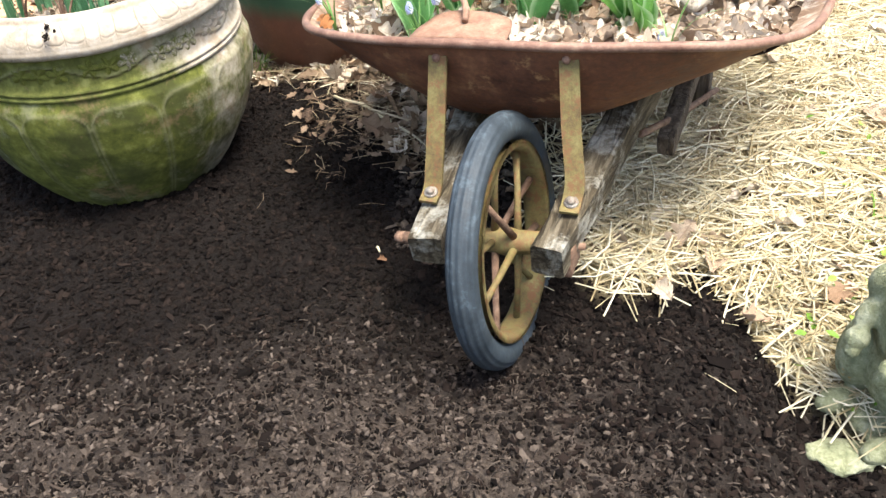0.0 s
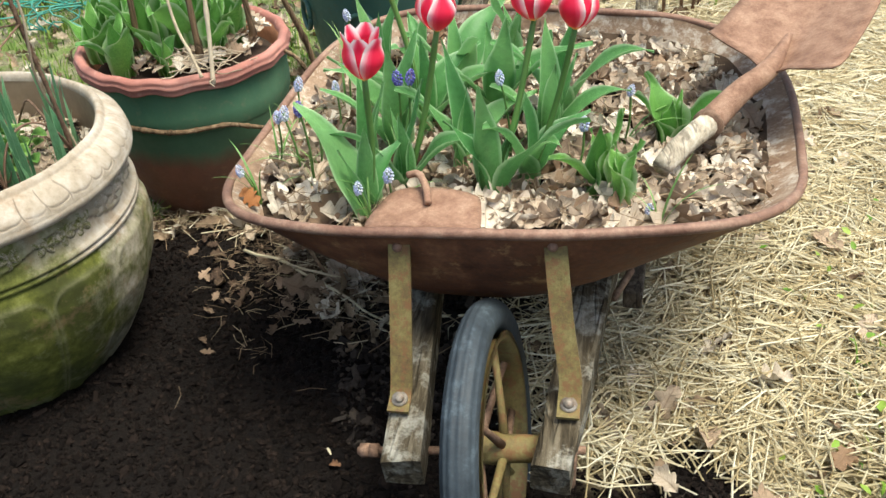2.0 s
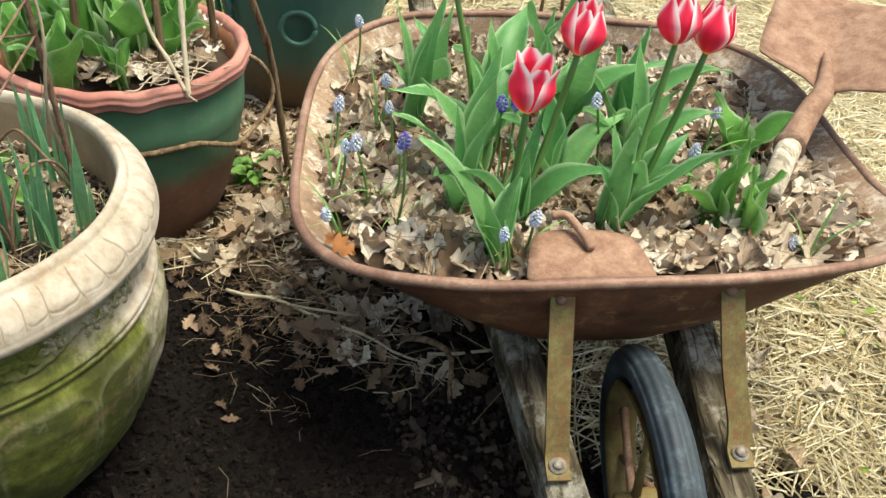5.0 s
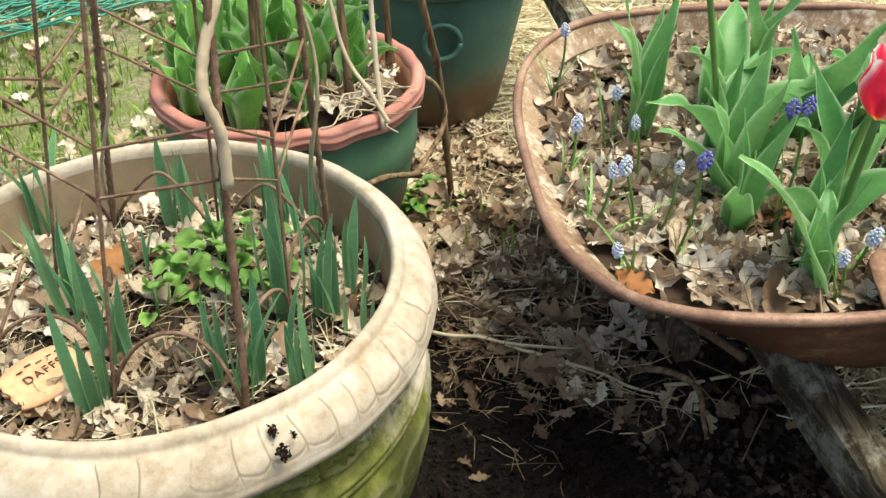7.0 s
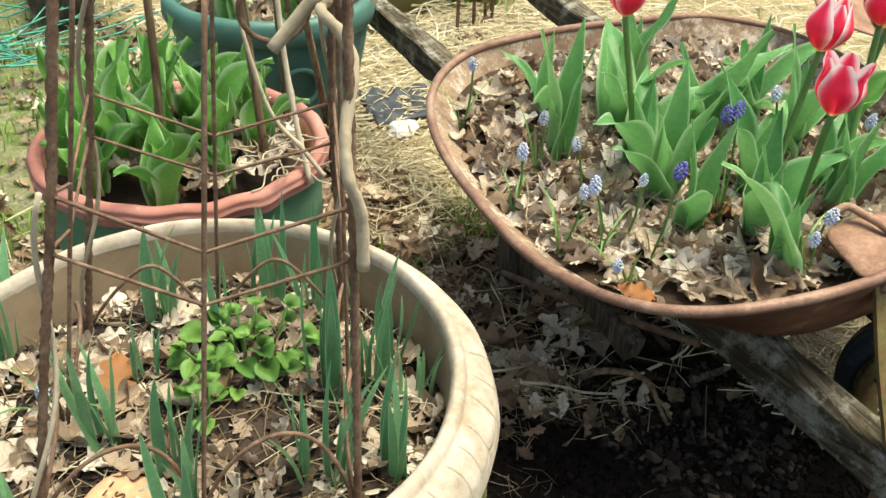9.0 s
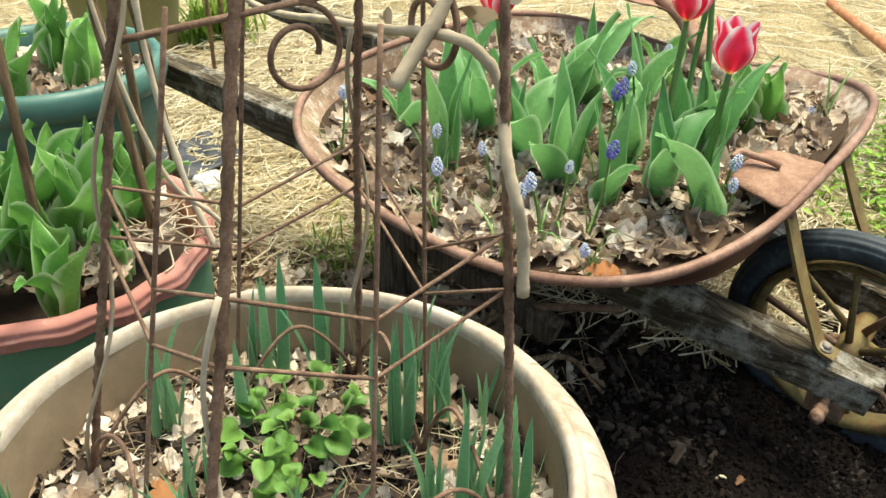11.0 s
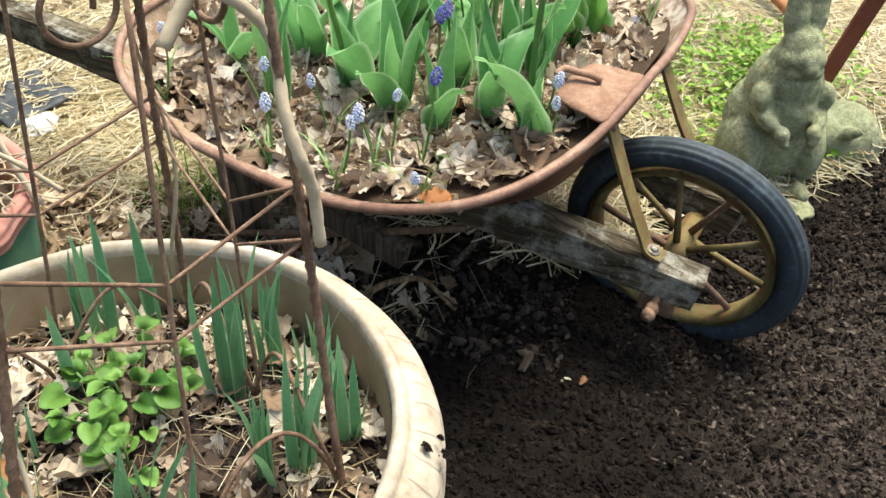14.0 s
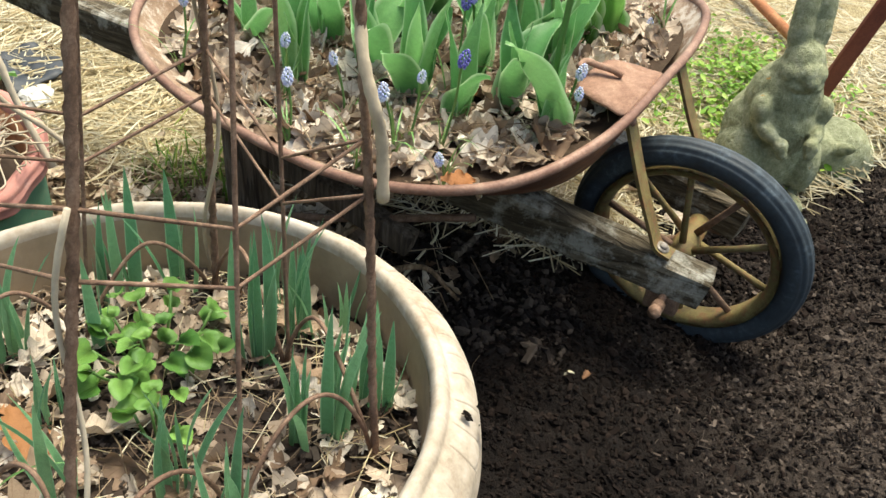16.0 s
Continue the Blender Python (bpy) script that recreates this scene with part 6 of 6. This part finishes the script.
def scatter_leaves(name, places, mat, label, parent=None):
    """Many leaves as one mesh; places: x, y, z, size, tilt."""
    V, Fc, b = [], [], 0
    for x, y, z, size, tilt in places:
        v, f = rng.choice(OAKS)
        e = Euler((rng.gauss(0, tilt), rng.gauss(0, tilt), rng.uniform(0, 6.28))).to_matrix()
        q = v @ np.array(e).T * size + np.array((x, y, z))
        V.append(q)
        Fc += [tuple(b + k9 for k9 in ff) for ff in f]
        b += len(v)
    ob = ob_of(name, np.concatenate(V).tolist(), Fc, mat, parent)
    leaf_uv(ob.data)
    return tagged(ob, label, "leaf litter", kind="stuff")


def in_tray():
    while True:
        q = (rng.uniform(-0.4, 0.42), rng.uniform(0.07, 0.81))
        ex, ey = abs(q[0] - TRAY_C[0]) / (TRAY_A - 0.05), abs(q[1] - TRAY_C[1]) / (TRAY_B - 0.05)
        if ex ** 3.2 + ey ** 3.2 < 1:
            w = BARROW @ Vector((q[0], q[1], tray_fill_z(*q)))
            return w


places = []
for i in range(1150):
    w = in_tray()
    places.append((w.x, w.y, w.z + rng.uniform(0.0, 0.016), rng.uniform(0.034, 0.072), 0.5))
scatter_leaves("leaf_litter", places, M_OAK, "layer of dead brown oak leaves in the wheelbarrow")
places = []
for i in range(330):
    a, r = rng.uniform(0, 6.28), 0.226 * math.sqrt(rng.random())
    x, y = URN[0] + r * math.cos(a), URN[1] + r * math.sin(a)
    places.append((x, y, urn_z(x, y) + rng.uniform(0, 0.006), rng.uniform(0.022, 0.05), 0.4))
scatter_leaves("leaf_litter", places, M_OAK, "dead oak leaves on the soil of the planter")
places = []
for i in range(110):
    a, r = rng.uniform(0, 6.28), 0.17 * math.sqrt(rng.random())
    places.append((POT3[0] + r * math.cos(a), POT3[1] + r * math.sin(a), 0.31 + rng.uniform(0, 0.01), rng.uniform(0.04, 0.07), 0.4))
scatter_leaves("leaf_litter", places, M_OAK, "dead leaves on the soil of the teal pot")
places = []
for i in range(130):
    a, r = rng.uniform(0, 6.28), 0.16 * math.sqrt(rng.random())
    x, y = POT2[0] + r * math.cos(a), POT2[1] + r * math.sin(a)
    places.append((x, y, 0.314 + rng.uniform(0, 0.01), rng.uniform(0.035, 0.06), 0.3))
scatter_leaves("leaf_litter", places, M_OAK, "dead leaves on the soil of the clay pot")
places, tries = [], 0
while len(places) < 3000 and tries < 40000:
    tries += 1
    x, y = rng.uniform(-1.6, 1.3), rng.uniform(1.2, 3.9)
    s, l, g, d = covers(x, y)
    if rng.random() < l + 0.09 * s + 0.2 * g:
        places.append((x, y, ground_z(x, y) + rng.uniform(0.003, 0.022), rng.uniform(0.028, 0.06), 0.5))
scatter_leaves("leaf_litter", places, M_OAKGROUND, "brown oak leaf litter on the ground between the pots")

places = []
for i in range(150):
    x, y = rng.gauss(0.0, 0.08), rng.gauss(2.12, 0.1)
    if math.hypot(x - URN[0], y - URN[1]) > 0.3:
        places.append((x, y, ground_z(x, y) + 0.008, rng.uniform(0.012, 0.035), 0.3))
scatter_leaves("leaf_litter", places, M_OAKDAMP, "broken bits of dead leaves on the dark soil")

# single leaves lying on top
LEAF_MESHES = []
for v, f in OAKS:
    me = bpy.data.meshes.new("oak_leaf")
    me.from_pydata(v.tolist(), [], f)
    me.materials.append(M_OAK1)
    leaf_uv(me)
    me.shade_smooth()
    LEAF_MESHES.append(me)


def single_leaf(x, y, z, size, tilt, where, mat=None):
    me = rng.choice(LEAF_MESHES)
    if mat:
        me = me.copy()
        me.materials.clear()
        me.materials.append(mat)
    ob = new("oak_leaf", me)
    ob.matrix_basis = Matrix.Translation((x, y, z)) @ Euler((rng.gauss(0, tilt), rng.gauss(0, tilt), rng.uniform(0, 6.28))).to_matrix().to_4x4() @ Matrix.Scale(size, 4)
    tagged(ob, "dry curled brown oak leaf lying " + where if not mat else "orange-brown curled dead leaf lying " + where, "leaf", "fallen oak leaves")


for i in range(130):
    w = in_tray()
    single_leaf(w.x, w.y, w.z + 0.012, rng.uniform(0.038, 0.066), 0.4, "in the wheelbarrow")
for i in range(26):
    a, r = rng.uniform(0, 6.28), 0.2 * math.sqrt(rng.random())
    x, y = URN[0] + r * math.cos(a), URN[1] + r * math.sin(a)
    single_leaf(x, y, urn_z(x, y) + 0.008, rng.uniform(0.034, 0.058), 0.35, "in the stone planter")
for i in range(90):
    x, y = rng.uniform(-0.2, 0.3), rng.uniform(1.95, 2.75)
    if covers(x, y)[1] > 0.4 and math.hypot(x - POT2[0], y - POT2[1]) > 0.2 and math.hypot(x - URN[0], y - URN[1]) > 0.29:
        single_leaf(x, y, ground_z(x, y) + 0.022, rng.uniform(0.05, 0.085), 0.35, "on the ground")
for x, y in ((0.93, 1.72), (0.8, 1.52), (0.62, 1.58), (0.98, 1.95), (0.75, 1.66), (1.1, 2.3), (0.53, 1.5), (0.66, 1.47), (0.85, 2.2), (0.58, 1.64), (0.7, 1.75)):
    single_leaf(x, y, ground_z(x, y) + 0.03, rng.uniform(0.05, 0.07), 0.35, "on the straw")
single_leaf(0.02, 1.82, tray_z(0.02, 1.82) + 0.026, 0.045, 0.3, "in the wheelbarrow", M_ORANGELEAF)
single_leaf(-0.47, 2.05, urn_z(-0.47, 2.05) + 0.012, 0.06, 0.3, "in the stone planter", M_ORANGELEAF)
single_leaf(0.096, 1.617, ground_z(0.096, 1.617) + 0.012, 0.018, 0.2, "on the mulch", M_CURLED)
single_leaf(0.25, 1.86, tray_z(0.25, 1.86) + 0.02, 0.05, 0.6, "in the wheelbarrow", M_ORANGELEAF)


def sticks(name, spots, mat, label, category, bend=0.2, lift=0.03, height=ground_z, rmin=0.0007, rmax=0.0016, lmin=0.05, lmax=0.19):
    """Thin three-sided stalks thrown at random, as one mesh."""
    V, Fc, b = [], [], 0
    for x, y, sc in spots:
        a = rng.uniform(0, 6.28)
        L, r = rng.uniform(lmin, lmax) * sc, rng.uniform(rmin, rmax) * sc
        d = Vector((math.cos(a), math.sin(a), 0))
        s = Vector((-d.y, d.x, 0))
        k10 = rng.uniform(-bend, bend) * L
        z1, z2, z3 = (rng.uniform(0.003, lift * sc) for _ in range(3))
        z2 = (z1 + z3) / 2 + rng.uniform(0, 0.006)
        P = []
        for q, zz, off in ((-0.5, z1, 0), (0, z2, k10), (0.5, z3, 0)):
            p = Vector((x, y, 0)) + d * (L * q) + s * off
            P.append((p.x, p.y, zz))
        gz = height(x, y)
        for p in P:
            z = gz + p[2]
            V += [(p[0] + s.x * r, p[1] + s.y * r, z - r * 0.4), (p[0] - s.x * r, p[1] - s.y * r, z - r * 0.4), (p[0], p[1], z + r * 0.9)]
        for i in (0, 3):
            for j in range(3):
                Fc.append((b + i + j, b + i + (j + 1) % 3, b + i + 3 + (j + 1) % 3, b + i + 3 + j))
        b += 9
    ob = ob_of(name, V, Fc, mat, smooth=False)
    return tagged(ob, label, category, kind="stuff")


spots = []
while len(spots) < 19000:
    x, y = rng.uniform(0.2, 1.7), rng.uniform(1.0, 3.2)
    s = covers(x, y)[0]
    near = 1.0 if y < 2.3 else 0.6
    if rng.random() < s * near:
        spots.append((x, y, 1.0))
for i in range(5500):
    x, y = rng.uniform(0.4, 3.4), rng.uniform(0.6, 5.0)
    s = covers(x, y)[0]
    if rng.random() < s and (x > 1.6 or y > 3.1):
        spots.append((x, y, 1.5))
sticks("straw", spots, M_STRAW, "loose pale yellow straw covering the ground", "straw")
spots = []
while len(spots) < 700:
    x, y = rng.uniform(-0.7, 0.75), rng.uniform(1.3, 3.0)
    s, l, g, d = covers(x, y)
    if rng.random() < l * 0.8 + (0.5 if 0.3 < x < 0.7 and 1.3 < y < 1.65 else 0) * (1 - s) * 0.12:
        spots.append((x, y, 0.42 if y < 1.95 else 0.8))
dark_spots = []
while len(dark_spots) < 1300:
    x, y = rng.uniform(-0.5, 0.5), rng.uniform(1.7, 2.8)
    if rng.random() < covers(x, y)[1]:
        dark_spots.append((x, y, 0.8))
for i in range(260):
    x, y = rng.gauss(0.0, 0.07), rng.gauss(2.1, 0.1)
    if math.hypot(x - URN[0], y - URN[1]) > 0.29:
        dark_spots.append((x, y, 0.35))
sticks("dry_stems", dark_spots, M_STEMS, "thin broken brown stems among the leaf litter", "dry stems")
sticks("straw", spots, M_STRAW, "scattered single straws on leaf litter and mulch", "straw")


def chips(name, count, region, mat, label, smin, smax, want, height=ground_z, crumb=False):
    V, Fc, b, n = [], [], 0, 0
    g5 = (1 + 5 ** 0.5) / 2
    ball = np.array([(-1, g5, 0), (1, g5, 0), (-1, -g5, 0), (1, -g5, 0), (0, -1, g5), (0, 1, g5), (0, -1, -g5), (0, 1, -g5), (g5, 0, -1), (g5, 0, 1), (-g5, 0, -1), (-g5, 0, 1)]) / 1.9
    tris = ((0, 11, 5), (0, 5, 1), (0, 1, 7), (0, 7, 10), (0, 10, 11), (1, 5, 9), (5, 11, 4), (11, 10, 2), (10, 7, 6), (7, 1, 8), (3, 9, 4), (3, 4, 2), (3, 2, 6), (3, 6, 8), (3, 8, 9), (4, 9, 5), (2, 4, 11), (6, 2, 10), (8, 6, 7), (9, 8, 1))
    cube = np.array([(x, y, z) for z in (-1, 1) for y in (-1, 1) for x in (-1, 1)], float)
    quads = ((0, 2, 3, 1), (4, 5, 7, 6), (0, 1, 5, 4), (2, 6, 7, 3), (0, 4, 6, 2), (1, 3, 7, 5))
    nr = np.random.RandomState(count)
    tries = 0
    while n < count and tries < count * 12:
        tries += 1
        x, y = rng.uniform(region[0], region[1]), rng.uniform(region[2], region[3])
        s, l, g, d = covers(x, y)
        if rng.random() > want(s, l, g, d, x, y):
            continue
        k11 = rng.uniform(smin, smax) * (1 if rng.random() < 0.85 else 1.7)
        size = np.array((k11 * rng.uniform(0.6, 1.2), k11 * rng.uniform(0.5, 0.9), k11 * rng.uniform(0.4, 0.8)) if crumb and rng.random() < 0.75 else (k11 * rng.uniform(0.8, 1.6), k11 * rng.uniform(0.25, 0.6), k11 * rng.uniform(0.15, 0.4)))
        e = np.array(Euler((rng.gauss(0, 0.5), rng.gauss(0, 0.5), rng.uniform(0, 6.28))).to_matrix())
        lump = crumb and size[2] > 0.38 * k11
        shape, faces = (ball, tris) if lump else (cube, quads)
        q = (shape * nr.uniform(0.55, 1.15, (len(shape), 3)) * size) @ e.T + np.array((x, y, height(x, y) + k11 * 0.25))
        V += q.tolist()
        Fc += [tuple(b + i for i in f) for f in faces]
        b += len(shape)
        n += 1
    ob = ob_of(name, V, Fc, mat, smooth=False)
    return tagged(ob, label, "mulch", kind="stuff")


bare = lambda s, l, g, d, x, y: max(0.0, 1 - s - l - g)
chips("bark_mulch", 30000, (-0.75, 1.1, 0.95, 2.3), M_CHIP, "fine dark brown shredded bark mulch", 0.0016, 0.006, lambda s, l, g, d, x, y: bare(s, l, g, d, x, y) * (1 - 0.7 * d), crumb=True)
chips("bark_mulch", 17000, (-0.7, 1.0, 0.85, 1.75), M_BARKPALE, "pale greyed crumbs of bark on the mulch", 0.001, 0.0048, lambda s, l, g, d, x, y: bare(s, l, g, d, x, y) * d, crumb=True)
in_urn = lambda s, l, g, d, x, y: 1.0 if math.hypot(x - URN[0], y - URN[1]) < 0.228 else 0.0
chips("soil_crumbs", 2600, (URN[0] - 0.23, URN[0] + 0.23, URN[1] - 0.23, URN[1] + 0.23), M_BARKMID, "dark crumbs of soil and bark in the planter", 0.0015, 0.005, in_urn, urn_z)
chips("soil_crumbs", 1500, (URN[0] - 0.23, URN[0] + 0.23, URN[1] - 0.23, URN[1] + 0.23), M_BARKPALE, "dry crumbs of bark in the planter", 0.0015, 0.0045, in_urn, urn_z)
spots = []
while len(spots) < 520:
    a, r = rng.uniform(0, 6.28), 0.21 * math.sqrt(rng.random())
    spots.append((URN[0] + r * math.cos(a), URN[1] + r * math.sin(a), 0.4))
sticks("dry_stems", spots[:320], M_STEMS, "thin broken stems on the soil of the planter", "dry stems", height=urn_z, lift=0.02)
sticks("straw", spots[320:], M_STRAW, "short bits of straw on the soil of the planter", "straw", height=urn_z, lift=0.02)
spots = []
while len(spots) < 420:
    w = in_tray()
    spots.append((w.x, w.y, 0.55))
sticks("dry_stems", spots, M_STEMS, "thin dry stems among the leaves in the wheelbarrow", "dry stems", height=lambda x, y: tray_z(x, y) + 0.012, lift=0.03)
spots = []
while len(spots) < 6000:
    x, y = rng.uniform(-0.75, 0.8), rng.uniform(0.85, 1.8)
    s, l, g, d = covers(x, y)
    if rng.random() < bare(s, l, g, d, x, y) * d:
        spots.append((x, y, 1.0))
sticks("bark_shreds", spots[:2600], M_BARKPALE, "fine pale shreds of bark on the mulch", "mulch", lift=0.007, rmin=0.0003, rmax=0.0008, lmin=0.004, lmax=0.016, bend=0.06)
sticks("bark_shreds", spots[2600:], M_BARKMID, "fine dark shreds of bark on the mulch", "mulch", lift=0.007, rmin=0.0004, rmax=0.0012, lmin=0.006, lmax=0.022, bend=0.06)
chips("bark_mulch", 2600, (-0.6, 0.75, 0.95, 1.75), M_CHIP, "dark crumbly clods of mulch", 0.003, 0.008, lambda s, l, g, d, x, y: bare(s, l, g, d, x, y) * (1.0 if x > 0.33 else 0.3), crumb=True)
chips("bark_mulch", 2600, (0.1, 0.5, 1.65, 2.1), M_BARKMID, "coarse dark bark pieces under the wheelbarrow", 0.003, 0.009, lambda s, l, g, d, x, y: 0.8, crumb=True)


def blades(name, spots, mat, label, category, hmin, hmax, wide):
    V, Fc, b = [], [], 0
    for x, y, sc in spots:
        a, ln = rng.uniform(0, 6.28), rng.uniform(0.1, 0.9)
        h, w = rng.uniform(hmin, hmax) * sc, rng.uniform(0.6, 1.0) * wide * sc
        d = Vector((math.cos(a), math.sin(a), 0))
        s = Vector((-d.y, d.x, 0))
        z = ground_z(x, y)
        for t, ww in ((0, 0.8), (0.4, 1.0), (0.75, 0.7), (1.0, 0.08)):
            p = Vector((x, y, z - 0.003)) + d * (h * ln * t * t) + Vector((0, 0, h * t * (1 - 0.3 * ln * t)))
            V += [tuple(p + s * w * ww), tuple(p - s * w * ww)]
        Fc += [(b + i, b + i + 1, b + i + 3, b + i + 2) for i in (0, 2, 4)]
        b += 8
    ob = ob_of(name, V, Fc, mat)
    return tagged(ob, label, category, kind="stuff")


spots = []
while len(spots) < 14000:
    x, y = rng.uniform(-2.2, 0.6), rng.uniform(2.7, 5.2)
    if rng.random() < covers(x, y)[2] * 0.9 * (0.25 + 0.75 * step(-0.2, 0.25, noise.noise((x * 3, y * 3, 8)))):
        spots.append((x, y, 1.0))
blades("grass", spots, M_GRASS, "thin patchy spring grass", "grass", 0.02, 0.06, 0.0022)
spots = []
for cx, cy, n, r in ((0.37, 2.36, 110, 0.045), (-0.28, 2.37, 60, 0.03), (0.93, 1.52, 40, 0.05), (0.15, 2.3, 14, 0.05), (0.4, 2.3, 50, 0.05)):
    for i in range(n):
        spots.append((rng.gauss(cx, r), rng.gauss(cy, r), 1.3))
spots.extend((rng.gauss(1.25, 0.05), rng.gauss(3.25, 0.05), 2.7) for i in range(330))
blades("grass", spots, M_GRASS, "small tufts of bright green grass", "grass", 0.025, 0.07, 0.0018)


def weeds():
    V, Fc, b = [], [], 0
    n = 0
    while n < 2800:
        x, y = rng.gauss(1.1, 0.14), rng.gauss(1.35, 0.11)
        if n > 2650:
            x, y = rng.uniform(0.85, 1.7), rng.uniform(1.2, 2.1)
        if covers(x, y)[0] + covers(x, y)[2] < 0.5:
            n += 0.2
            continue
        n += 1
        h, a, s = rng.uniform(0.008, 0.05), rng.uniform(0, 6.28), rng.uniform(0.004, 0.009)
        e = Euler((rng.gauss(0, 0.45), rng.gauss(0, 0.45), a)).to_matrix()
        o = Vector((x, y, ground_z(x, y) + h))
        for p in ((0, -1.3, 0), (0.75, -0.3, 0.15), (0.55, 0.8, 0.1), (0, 1.5, -0.1), (-0.55, 0.8, 0.1), (-0.75, -0.3, 0.15)):
            V.append(tuple(o + e @ (Vector(p) * s)))
        Fc += [(b, b + 1, b + 2, b + 3), (b, b + 3, b + 4, b + 5)]
        b += 6
    tagged(ob_of("weeds", V, Fc, M_WEED), "patch of bright green low weeds in the straw", "weeds", kind="stuff")


weeds()


def build_soil_clump(x, y, z, size, seed):
    """A smear of soil crumbs stuck on the rim."""
    r = random.Random(seed)
    bm = bmesh.new()
    for i in range(110):
        m = Matrix.Translation((r.gauss(0, size * 0.24), r.gauss(0, size * 0.34), r.uniform(-0.001, 0.001))) @ Matrix.Diagonal((r.uniform(0.05, 0.17) * size, r.uniform(0.05, 0.17) * size, 0.0009, 1))
        bmesh.ops.create_icosphere(bm, subdivisions=1, radius=1.0, matrix=m)
    me = bpy.data.meshes.new("soil_clump")
    bm.to_mesh(me)
    bm.free()
    me.materials.append(M_CHIP)
    out = Vector((x - URN[0], y - URN[1], 0)).normalized()
    ob = new("soil_clump", me)
    ob.matrix_basis = Matrix.Translation((x, y, z)) @ (out + Vector((0, 0, 1.2))).to_track_quat("Z", "Y").to_matrix().to_4x4()
    tagged(ob, "dark smear of soil on the planter's pale rim", "soil")


RIM_DIRT = -1.4
for rad, z, size, seed in ((0.249, 0.3862, 0.007, 1), (0.2655, 0.3775, 0.009, 2), (0.259, 0.383, 0.004, 5)):
    a = RIM_DIRT + (0.05 if seed == 5 else 0.0)
    build_soil_clump(URN[0] + rad * math.cos(a), URN[1] + rad * math.sin(a), z, size, seed)
